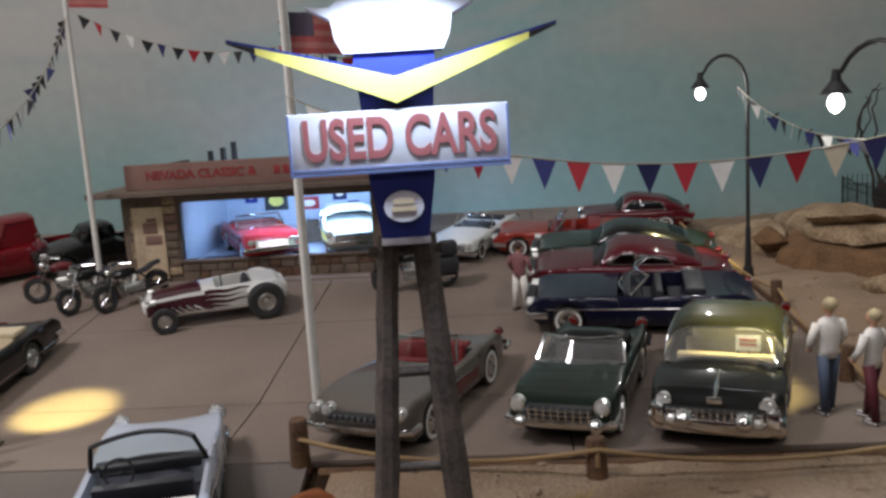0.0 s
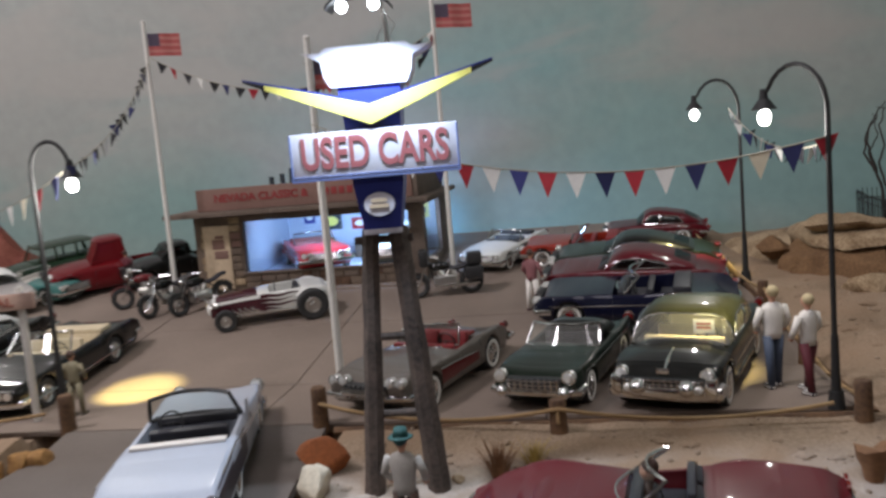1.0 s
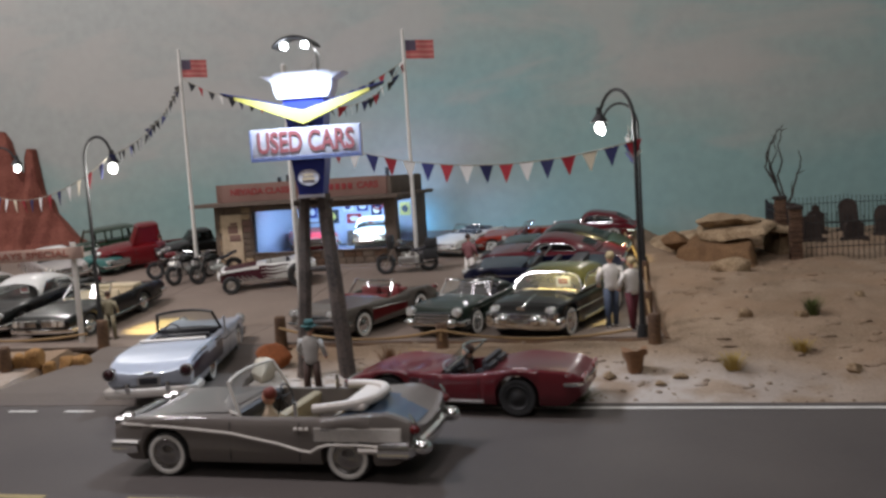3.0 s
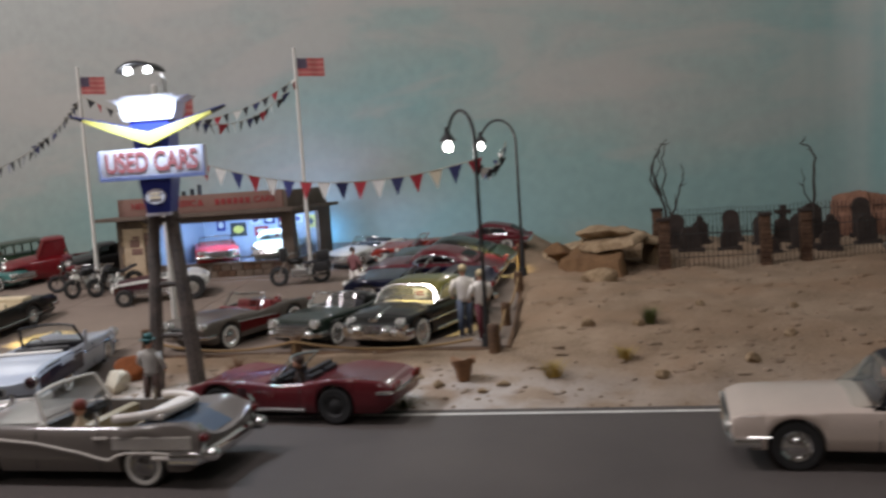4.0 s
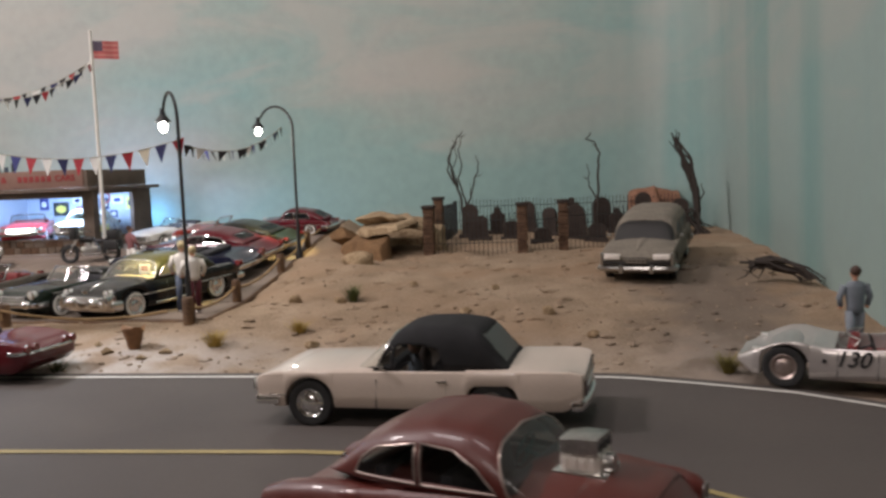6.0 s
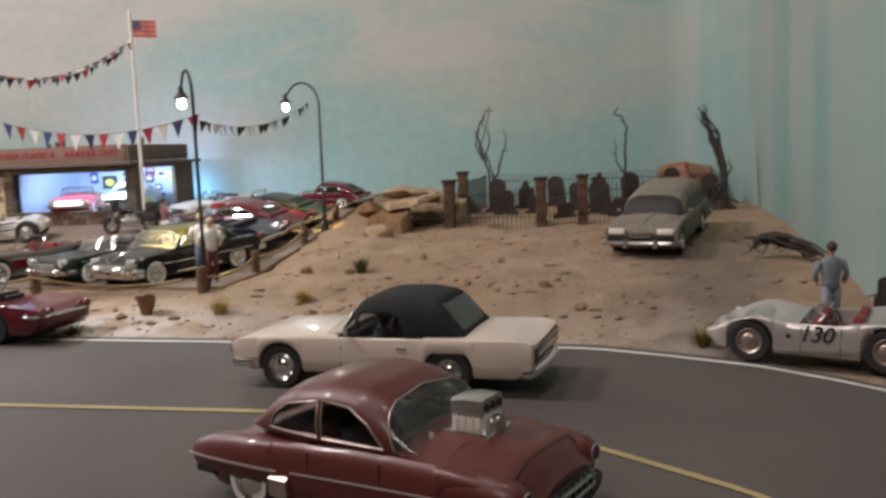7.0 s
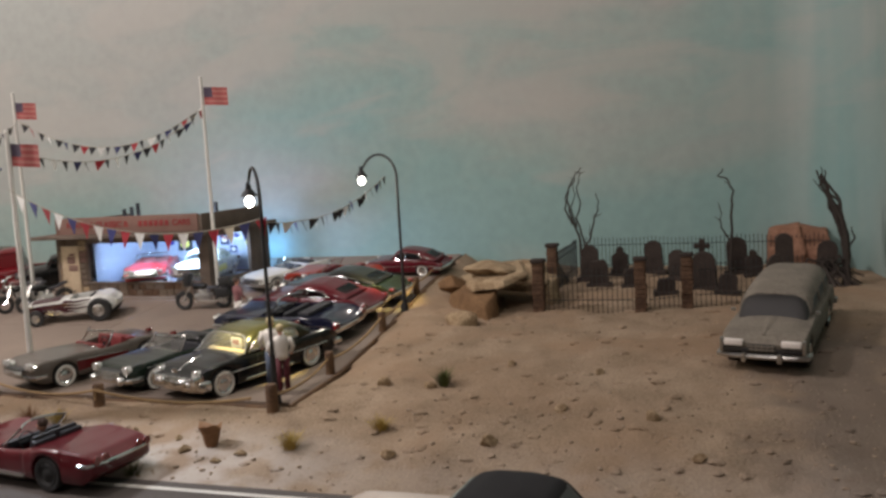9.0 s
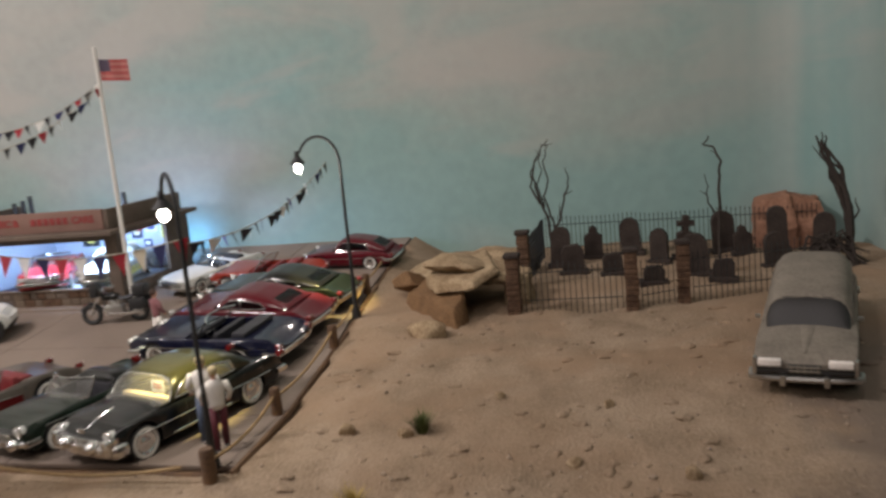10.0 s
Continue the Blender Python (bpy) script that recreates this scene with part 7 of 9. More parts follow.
def black_tourer():
    c = Car("black_convertible", "black 1960s convertible with a cream interior and split chrome grille", place(-0.397, 0.650, 0.0, -1, None, 0.97), 5.3, 2.0, 2.95, 0.95, P["black"],
            [(0, 0.74), (0.04, 0.84), (0.3, 0.86), (0.6, 0.88), (0.85, 0.9), (0.97, 0.86), (1, 0.72)], [(0, 0.68), (0.04, 0.8), (0.2, 0.88), (0.34, 0.9), (0.7, 0.88), (0.9, 0.86), (1, 0.66)],
            [(0, 0.96), (0.04, 1.0), (0.3, 1.0), (0.85, 1.0), (1, 0.94)], 0.34, cockpit=(0.38, 0.71), seat=0.42, style="disc", group=GR)
    c.screen("windscreen", 0.6, 0.2, 0.88, 1.3, 0.82, 0.7, 0.2, M["chrome"], 0.026)
    c.seats(M["cream"], (0.0, -0.85), z=0.46)
    c.dash(0.42, 0.82, M["cream"])
    c.box("boot_cover", (-1.3, 0, 0.92), (0.5, 1.55, 0.13), M["cream"], 0.05)
    c.bumper(True, 0.44, 0.16, 0.1, 0.35)
    c.bumper(False, 0.46, 0.16, 0.1, 0.35)
    for sg in (1, -1):
        g = c.box("grille", (c.x(0) + 0.02, sg * 0.46, 0.66), (0.14, 0.76, 0.2), M["grille"], 0.03, "split chrome grille half")
        for k in range(2):
            bm = bmesh.new()
            bm_cyl(bm, (c.x(0) + 0.05, sg * (0.76 - 0.22 * k), 0.66), (c.x(0) + 0.11, sg * (0.76 - 0.22 * k), 0.66), 0.085)
            c.put("headlight", bm, M["headlight"])
    c.both("taillight", (c.x(1) - 0.05, 0.62, 0.66), (0.06, 0.5, 0.1), M["tail_red"], 0.01)
    c.line("side_moulding", [(0.06, 0.36), (0.5, 0.34), (0.95, 0.38)], 0.02, M["chrome"])
    c.seam(0.38, 0.61)


black_tourer()
c = generic_coupe("black_hardtop", "black hardtop with a white roof parked beside the convertible", place(-0.505, 0.675, 0.03, -1), P["black"], 5.2, P["white"], zt=1.42, glass=M["glass"])
card = c.box("price_card", (0.50, 0.2, 1.10), (0.02, 0.3, 0.2), M["p_white"], 0.004, "white price card with red lettering bars")
for z in (1.14, 1.08):
    c.box("print_bar", (0.514, 0.2, z), (0.01, 0.22, 0.04), M["p_red"], 0.0, "", card)
c = generic_coupe("silver_hardtop", "silver hardtop at the row's far end", place(-0.612, 0.70, 0.03, -1), P["silver"], 5.2, P["silver"], zt=1.42)
c = generic_coupe("white_top_sedan", "pale sedan parked behind the banner sign", place(-0.66, 0.93, 0.75, -0.6, None, 0.85), P["silver"], 4.9, P["white"], zt=1.45)
c = generic_convertible("teal_car", "turquoise 1950s car with chrome trim", place(-0.622, 0.97, 0.95, -0.30, None, 0.82), P["teal"], M["white_vinyl"], 4.8, fin=1.0)


def truck(name, label, at, mat, bed=True, tall=1.75, pane=None):
    c = Car(name, label, at, 4.9, 1.85, 2.95, 0.75, mat,
            [(0, 0.8), (0.05, 0.95), (0.3, 1.0), (0.5, 1.02), (0.58, 0.9), (1, 0.85)], [(0, 0.9), (0.05, 1.08), (0.2, 1.18), (0.3, 1.2), (0.56, 1.2), (0.6, 0.95), (1, 0.9)],
            [(0, 0.8), (0.06, 0.95), (0.2, 1.0), (0.55, 1.0), (1, 0.97)], 0.37, style="plain", group=GR, cockpit=(0.62, 0.985) if bed else None, seat=0.6)
    c.roof(0.98, 0.66, -0.32, -0.4, 1.15, tall, 0.76, 0.64, -0.08, -0.06, mat, 0.12, 0.09, bow=0.1, rbow=-0.05, glass=pane or M["tint"], frame=mat)
    c.bumper(True, 0.5, 0.14, 0.1, 0.2)
    c.grille(0.78, 0.42, 0.8, 6)
    c.lights("headlight", 0.03, 0.68, 0.9, 0.12, M["headlight"])
    c.seam(0.33, 0.54)
    return c


truck("red_pickup", "crimson 1930s pickup truck with a closed rounded cab", place(-0.528, 1.01, -0.80, -0.60, None, 0.92), P["truck_red"], tall=1.85, pane=P["truck_red"])
truck("black_pickup", "glossy black old pickup beside the showroom", place(-0.448, 1.035, -0.72, -0.69, None, 0.80), P["black"], tall=1.56)


def wagon():
    c = Car("green_wagon", "dark green 1930s wagon with tall windows", place(-0.645, 1.04, -0.6, -0.8, None, 0.85), 4.7, 1.8, 2.8, 0.75, P["wagon_green"],
            [(0, 0.8), (0.06, 0.95), (0.3, 1.05), (0.9, 1.05), (1, 0.95)], [(0, 0.85), (0.05, 1.05), (0.2, 1.15), (0.32, 1.18), (0.95, 1.15), (1, 1.0)], [(0, 0.75), (0.08, 0.92), (0.25, 1.0), (0.9, 1.0), (1, 0.95)], 0.36, style="plain", group=GR)
    c.roof(0.85, 0.6, -1.75, -1.95, 1.12, 1.72, 0.8, 0.74, -1.75, -1.68, P["wagon_green"], 0.1, 0.08, (-0.05, -0.9), bow=0.12, rbow=-0.05, frame=P["wagon_green"])
    c.bumper(True, 0.5, 0.14, 0.1, 0.2)
    c.grille(0.78, 0.45, 0.7, 6)
    c.lights("headlight", 0.03, 0.66, 0.92, 0.12, M["headlight"])


wagon()


def hot_rod():
    """Open-wheeled roadster with flames along its bonnet."""
    c = Car("hot_rod", "white hot rod roadster with plum flames and fat rear tyres", place(-0.242, 0.820, -0.92, -0.39, None, 0.87), 3.7, 1.25, 2.65, 0.45, P["white"],
            [(0, 0.75), (0.05, 0.86), (0.3, 0.94), (0.5, 0.98), (0.8, 1.0), (0.95, 0.96), (1, 0.8)], [(0, 0.8), (0.04, 0.92), (0.3, 1.0), (0.45, 1.02), (0.8, 1.02), (0.95, 0.95), (1, 0.7)],
            [(0, 0.66), (0.3, 0.78), (0.5, 0.97), (0.85, 1.0), (1, 0.8)], 0.34, floor=0.34, cockpit=(0.5, 0.76), seat=0.55, wheels=False, arches=False, category="hot rod", group=GR)
    for sg in (1, -1):
        add_wheel(c.t, c.xf, sg * 0.72, 0.34, 0.22, "fat")
        add_wheel(c.t, c.xr, sg * 0.80, 0.48, 0.42, "fat")
        bm = bmesh.new()
        rings = [[(c.xr + r * math.cos(a), sg * (0.62 + w), 0.45 + r * math.sin(a)) for r, w in ((0.53, -0.08), (0.57, 0.0), (0.57, 0.1), (0.53, 0.16), (0.51, 0.1), (0.51, 0.0))] for a in np.linspace(radians(35), radians(175), 12)]
        bm_loft(bm, rings)
        c.put("rear_wing", bm, P["white"])
        for i in range(4):
            bm = bmesh.new()
            bm_tube(bm, [(c.x(0.18 + i * 0.05), sg * 0.42, 0.62), (c.x(0.2 + i * 0.05), sg * 0.55, 0.55), (c.x(0.26 + i * 0.05), sg * 0.56, 0.42), (c.x(0.7), sg * 0.62, 0.36)], 0.035, 6)
            c.put("exhaust_pipe", bm, M["chrome"])
        # flames: a plum nose and licking tongues
        if sg == 1:
            c.panel("flame", 0.01, 0.42, lambda q: 0.42, lambda q: c.sh(q) * 0.985, P["plum"], 0.006, "plum flame paint")
            for i, (z, l) in enumerate([(0.48, 0.60), (0.60, 0.80), (0.74, 0.70), (0.88, 0.84)]):
                c.panel("flame", 0.42, l, lambda q, z=z, l=l: z - 0.068 * (l - q) / (l - 0.42) + 0.02 * math.sin(q * 30), lambda q, z=z, l=l: z + 0.066 * (l - q) / (l - 0.42) + 0.02 * math.sin(q * 30), P["plum"], 0.007)
    bm = bmesh.new()
    bm_cyl(bm, (c.xf, -0.72, 0.34), (c.xf, 0.72, 0.34), 0.035)
    bm_cyl(bm, (c.xr, -0.75, 0.45), (c.xr, 0.75, 0.45), 0.06)
    bm_box(bm, (c.xf + 0.1, 0, 0.32), (0.3, 0.5, 0.06), 0.01)
    c.put("axle", bm, M["chrome"])
    bm = bmesh.new()
    bm_loft(bm, [[(c.x(q), c.wid(q) * 0.97 * v, c.sh(q) + (c.top(q) - c.sh(q)) * (1 - abs(v) ** 3) + 0.008) for v in np.linspace(-1, 1, 9)] for q in np.linspace(0.01, 0.40, 8)], cap=False, closed=False)
    c.put("bonnet_paint", bm, P["plum"], "plum painted bonnet top")
    c.box("grille_shell", (c.x(0) + 0.06, 0, 0.72), (0.08, 0.46, 0.5), M["chrome"], 0.05)
    c.seats(M["dark_vinyl"], (-0.55,), 0.8, 0.5)
    bm = bmesh.new()
    bm_torus(bm, (c.x(0.55), 0.22, 1.08), 0.17, 0.015, "X", 18, 6)
    c.put("steering_wheel", bm, M["black"])
    c.lights("headlight", 0.06, 0.5, 0.82, 0.09, M["headlight"])


hot_rod()


def ice_convertible():
    c = Car("pale_convertible", "pale ice-blue and white 1950s convertible with round tail lights, open top", place(-0.1550, 0.4303, -0.252, 0.9677, flat(0.0105)), 5.6, 1.76, 2.95, 0.85, P["ice"],
            [(0, 0.76), (0.05, 0.9), (0.3, 0.92), (0.5, 0.9), (0.75, 0.92), (0.88, 0.92), (0.97, 0.84), (1, 0.70)], [(0, 0.66), (0.05, 0.84), (0.2, 0.9), (0.34, 0.94), (0.66, 0.93), (0.85, 0.88), (0.96, 0.78), (1, 0.60)],
            [(0, 0.92), (0.05, 0.98), (0.2, 1.0), (0.9, 1.0), (1, 0.95)], 0.34, cockpit=(0.353, 0.641), seat=0.42, style="white", rear_arch=0.6)
    c.screen("windscreen", 0.82, 0.48, 0.92, 1.40, 0.75, 0.64, 0.28, M["iron"], 0.035)
    c.seats(M["dark_vinyl"], (0.2, -0.6))
    c.dash(0.64, 0.86, M["dark_vinyl"])
    c.box("quarter_light", (0.22, -0.90, 1.06), (0.16, 0.04, 0.36), P["ice"], 0.015, "raised pale side window frame")
    c.box("cabin_lining", (-0.02, 0, 0.47), (1.50, 1.42, 0.08), M["black"], 0.02, "dark cabin floor")
    c.box("boot_cover", (-0.9, 0, 0.95), (0.20, 1.45, 0.06), M["white_vinyl"], 0.03)
    # shadow on the pale body's side, laid on as a dark panel
    c.panel("lower_flank", 0.5, 0.97, lambda q: 0.40, lambda q: c.sh(q) * 0.93, P["blue"], 0.004, "lower flank coloured dark blue for its shaded side")
    c.line("side_moulding", [(0.06, 0.7), (0.45, 0.7), (0.66, 0.88), (0.9, 0.87)], 0.014, M["chrome"])
    c.lights("taillight", 1.0, 0.77, 0.66, 0.115, M["dark_lens"], 0.09)
    c.bumper(True, 0.46, 0.17, 0.12, 0.4)
    c.bumper(False, 0.25, 0.20, 0.16, 0.5, 1.0, M["bright_trim"])
    for y in (0.40, -0.40):
        c.box("bumper_guard", (c.x(1) - 0.15, y, 0.38), (0.09, 0.10, 0.20), M["chrome"], 0.03)
    c.box("plate_frame", (c.x(1) - 0.055, 0, 0.48), (0.05, 0.46, 0.19), M["dull_chrome"], 0.02)
    c.box("number_plate", (c.x(1) - 0.085, 0, 0.48), (0.02, 0.36, 0.13), M["dark_vinyl"], 0.005, "dark number plate")
    c.box("trunk_badge", (c.x(1) - 0.03, 0, 0.64), (0.05, 0.20, 0.05), M["dull_chrome"], 0.02)
    c.grille(0.6, 0.22, 1.3, 4)
    c.lights("headlight", 0.008, 0.74, 0.76, 0.12, M["headlight"])
    c.seam(0.36, 0.58)


ice_convertible()


def grey_tourer():
    c = Car("grey_convertible", "long grey and blue 1950s convertible with chrome sweepspears and white seats", place(0.0330, 0.216, -1, 0.035, flat(0.003)), 4.92, 2.02, 3.02, 0.92, P["tourer_grey"],
            [(0, 0.78), (0.04, 0.93), (0.3, 0.97), (0.5, 0.95), (0.75, 0.96), (0.93, 1.04), (1, 0.9)], [(0, 0.7), (0.05, 0.88), (0.2, 0.95), (0.36, 0.99), (0.7, 0.95), (0.9, 0.9), (1, 0.66)],
            [(0, 0.93), (0.05, 0.98), (0.2, 1.0), (0.9, 1.0), (1, 0.95)], 0.355, cockpit=(0.4155, 0.755), seat=0.45, style="white_wide", floor=0.24)
    c.screen("windscreen", 0.92, 0.58, 0.97, 1.48, 0.90, 0.78, 0.66, M["bright_trim"], 0.026, M["streaked"], 0.10)
    c.seats(M["tan_vinyl"], (-0.05, -0.98))
    c.dash(0.36, 0.9, M["dark_vinyl"], -0.36)
    # folded hood
    bm = bmesh.new()
    pts = []
    for k in range(17):
        a = math.pi * (k / 16)
        pts.append((-1.40 - 0.34 * math.sin(a) ** 0.8 + 0.5 * abs(math.cos(a)) ** 4, 0.78 * math.cos(a), 1.04 + 0.05 * math.sin(a)))
    bm_tube(bm, pts, 0.075, 9)
    bm_box(bm, (-1.46, 0, 1.02), (0.40, 1.25, 0.10), 0.045)
    c.put("folded_top", bm, M["white_vinyl"], "white folded convertible top")
    for sg in (1, -1):
        c.box("quarter_window", (-0.65, sg * 0.86, 1.06), (0.06, 0.03, 0.24), M["chrome"], 0.01)
    # blue boot lid
    bm = bmesh.new()
    qs = np.linspace(0.775, 0.985, 9)
    ring = []
    for q in qs:
        ring.append([(c.x(q), c.wid(q) * 0.86 * v, c.top(q) + 0.014 + (c.sh(q) - c.top(q)) * 0.5 * abs(v) ** 3) for v in np.linspace(-1, 1, 9)])
    bm_loft(bm, ring, cap=False, closed=False)
    c.put("boot_lid", bm, P["tourer_blue"], "grey-blue boot lid")
    bm = bmesh.new()
    ring = [[(c.x(q), c.wid(q) * 0.8 * v, c.top(q) + 0.012 + (c.sh(q) - c.top(q)) * 0.3 * abs(v) ** 3) for v in np.linspace(-1, 1, 9)] for q in np.linspace(0.02, 0.39, 9)]
    bm_loft(bm, ring, cap=False, closed=False)
    c.put("bonnet", bm, P["bonnet_grey"], "grey bonnet")
    c.line("sweepspear", [(0.03, 0.83), (0.2, 0.81), (0.42, 0.72), (0.58, 0.57), (0.655, 0.47), (0.685, 0.45), (0.71, 0.52), (0.74, 0.565), (0.85, 0.57), (0.96, 0.53)], 0.026, M["bright_trim"], out=0.004)
    c.panel("chrome_panel", 0.70, 0.975, lambda q: 0.62, lambda q: 0.83, M["bright_trim"], 0.008, "ribbed chrome rear quarter panel")
    for z in (0.64, 0.68, 0.72, 0.76, 0.80):
        c.line("rib", [(0.70, z), (0.97, z)], 0.008, M["dull_chrome"], out=0.012)
    c.line("bumper_line", [(0.84, 0.49), (0.97, 0.49)], 0.045, M["bright_trim"], out=0.0)
    for i in range(3):
        c.line("vent", [(0.635 + i * 0.018, 0.80), (0.647 + i * 0.018, 0.80)], 0.03, M["bright_trim"], out=0.0)
    c.bumper(True, 0.48, 0.22, 0.14, 0.45, 1.0)
    c.bumper(False, 0.48, 0.22, 0.16, 0.45, 1.0)
    c.grille(0.68, 0.3, 1.4, 4, vertical=16)
    c.lights("headlight", 0.008, 0.80, 0.82, 0.085, M["dull_chrome"], 0.03, pairs=2, gap=0.2, bezel=False)
    for sg in (1, -1):
        bm = bmesh.new()
        bm_loft(bm, [[(c.x(1) - 0.02 + dx, sg * (0.88 + r * 0.8 * math.cos(a)), z + r * math.sin(a) * 0.4) for a in np.linspace(0, 2 * math.pi, 10, endpoint=False)] for dx, z, r in ((0.0, 0.58, 0.1), (-0.05, 0.72, 0.09), (-0.05, 0.88, 0.075), (0.03, 1.0, 0.05))])
        c.put("tail_tower", bm, M["chrome"])
        bm = bmesh.new()
        bm_ball(bm, (c.x(1) - 0.14, sg * 0.86, 0.52), 0.13, (1.3, 1, 1))
        c.put("taillight", bm, M["chrome"], "round chrome tail pod")
        bm = bmesh.new()
        bm_ball(bm, (c.x(1) - 0.05, sg * 0.88, 0.78), 0.08, (1.2, 1, 1))
        c.put("taillight", bm, M["tail_red"])
    c.seam(0.415, 0.648)
    c.box("door_handle", (c.x(0.615), -1.005, 0.86), (0.2, 0.03, 0.03), M["chrome"], 0.01)
    return c


grey_tourer()


def sports_red():
    c = Car("red_sports_car", "dark red 1970s open sports car with swelling wings, top down", place(0.130, 0.346, -0.985, 0.11, lambda a, b: 0.004), 4.64, 1.78, 2.49, 1.02, P["sports_red"],
            [(0, 0.52), (0.06, 0.66), (0.16, 0.80), (0.22, 0.83), (0.32, 0.80), (0.48, 0.72), (0.6, 0.76), (0.74, 0.87), (0.84, 0.86), (0.97, 0.8), (1, 0.7)], [(0, 0.48), (0.05, 0.60), (0.2, 0.72), (0.4, 0.80), (0.62, 0.78), (0.8, 0.80), (0.97, 0.77), (1, 0.62)],
            [(0, 0.62), (0.04, 0.78), (0.12, 0.94), (0.22, 1.0), (0.48, 0.9), (0.6, 0.94), (0.75, 1.0), (0.95, 0.93), (1, 0.86)], 0.345, cockpit=(0.44, 0.62), seat=0.34, style="dark", tyre=0.24, floor=0.2)
    c.screen("windscreen", 0.42, 0.02, 0.78, 1.14, 0.68, 0.56, 0.26, M["chrome"], 0.025)
    c.seats(M["dark_vinyl"], (-0.28,), split=True, z=0.36)
    c.dash(0.15, 0.74, M["dark_vinyl"])
    c.box("roll_hoop", (-0.52, 0, 0.86), (0.12, 1.1, 0.2), M["dark_vinyl"], 0.06)
    c.line("sill_trim", [(0.33, 0.26), (0.62, 0.26)], 0.035, M["dull_chrome"])
    c.bumper(False, 0.6, 0.07, 0.06, 0.25, 0.94)
    c.bumper(True, 0.48, 0.06, 0.06, 0.25, 0.7)
    for sg in (1, -1):
        for k in (0.44, 0.66):
            bm = bmesh.new()
            bm_cyl(bm, (c.x(1) - 0.03, sg * k, 0.68), (c.x(1) - 0.075, sg * k, 0.68), 0.085)
            c.put("taillight", bm, M["tail_red"])
        for i in range(3):
            c.box("side_vent", (c.x(0.32 + 0.014 * i), sg * (c.wid(0.33) + 0.0), 0.6), (0.03, 0.02, 0.16), M["black"], 0.004)
    c.seam(0.41, 0.6, z0=0.28)


sports_red()


def cream_top_coupe():
    c = Car("cream_coupe", "cream-white 1960s convertible with a raised black cloth top", place(0.553, 0.236, -0.993, 0.07, flat(0.003)), 5.05, 1.97, 2.87, 0.86, P["ivory"],
            [(0, 0.74), (0.01, 0.81), (0.05, 0.845), (0.3, 0.875), (0.6, 0.885), (0.93, 0.90), (0.99, 0.90), (1, 0.84)], [(0, 0.74), (0.015, 0.83), (0.12, 0.90), (0.34, 0.96), (0.7, 0.93), (0.92, 0.90), (1, 0.82)],
            [(0, 0.95), (0.02, 0.985), (0.2, 1.0), (0.9, 1.0), (1, 0.97)], 0.365, style="disc", tyre=0.2, floor=0.295, arch=1.10, rear_arch=0.655, seat=0.45, cockpit=(0.375, 0.66), square=0.55)
    c.greenhouse([(-1.46, 0.90), (-1.40, 0.98), (-1.06, 1.40), (-0.96, 1.47), (-0.55, 1.53), (0.0, 1.52), (0.27, 1.46), (0.44, 1.32), (0.90, 0.92)], 0.90, 0.90,
                 [[(-0.46, 0.93), (-0.40, 1.20), (-0.16, 1.27), (0.22, 1.28), (0.28, 1.22), (0.32, 0.93)], [(0.37, 0.93), (0.34, 1.20), (0.64, 0.93)]],
                 (0.60, 0.36, 1.34), M["black_cloth"], front_glass=M["hazy"], glass=M["tint"], rear=(-1.0, 0.62, 0.99, 1.38), p=0.36, q=0.60, tr=0.016, narrow=(0.10, 0.12), frame=M["chrome"], rear_glass=M["grey_plastic"])
    for sg in (1, -1):
        bm = bmesh.new()
        bm_tube(bm, [(0.36, sg * 0.86, 0.92), (0.32, sg * 0.83, 1.24)], 0.014, 6)
        c.put("vent_window_frame", bm, M["chrome"])
    c.line("side_crease", [(0.02, 0.80), (0.3, 0.80), (0.6, 0.79), (0.97, 0.80)], 0.012, P["ivory"], out=0.002)
    c.line("sill_shadow_line", [(0.04, 0.50), (0.10, 0.50)], 0.012, M["chrome"])
    c.seats(M["dark_vinyl"], (-0.05, -0.8))
    c.dash(0.4, 0.86, M["dark_vinyl"])
    c.bumper(True, 0.42, 0.14, 0.10, 0.35, 0.99)
    c.bumper(False, 0.40, 0.16, 0.12, 0.12, 0.97)
    c.box("taillight", (c.x(1) - 0.04, 0, 0.66), (0.06, 1.80, 0.24), M["dark_lens"], 0.02, "full-width dark red tail lamp")
    c.box("tail_trim", (c.x(1) - 0.065, 0, 0.66), (0.05, 1.5, 0.03), M["chrome"], 0.005)
    c.grille(0.62, 0.2, 1.5, 4)
    c.lights("headlight", 0.0, 0.82, 0.64, 0.085, M["headlight"], pairs=2, gap=0.2)
    c.seam(0.385, 0.60)
    for sg in (1, -1):
        c.box("door_handle", (c.x(0.59), sg * 0.985, 0.74), (0.16, 0.03, 0.03), M["chrome"], 0.01)
        c.box("wing_mirror", (c.x(0.41), sg * 1.0, 0.96), (0.08, 0.1, 0.07), M["chrome"], 0.02)


cream_top_coupe()


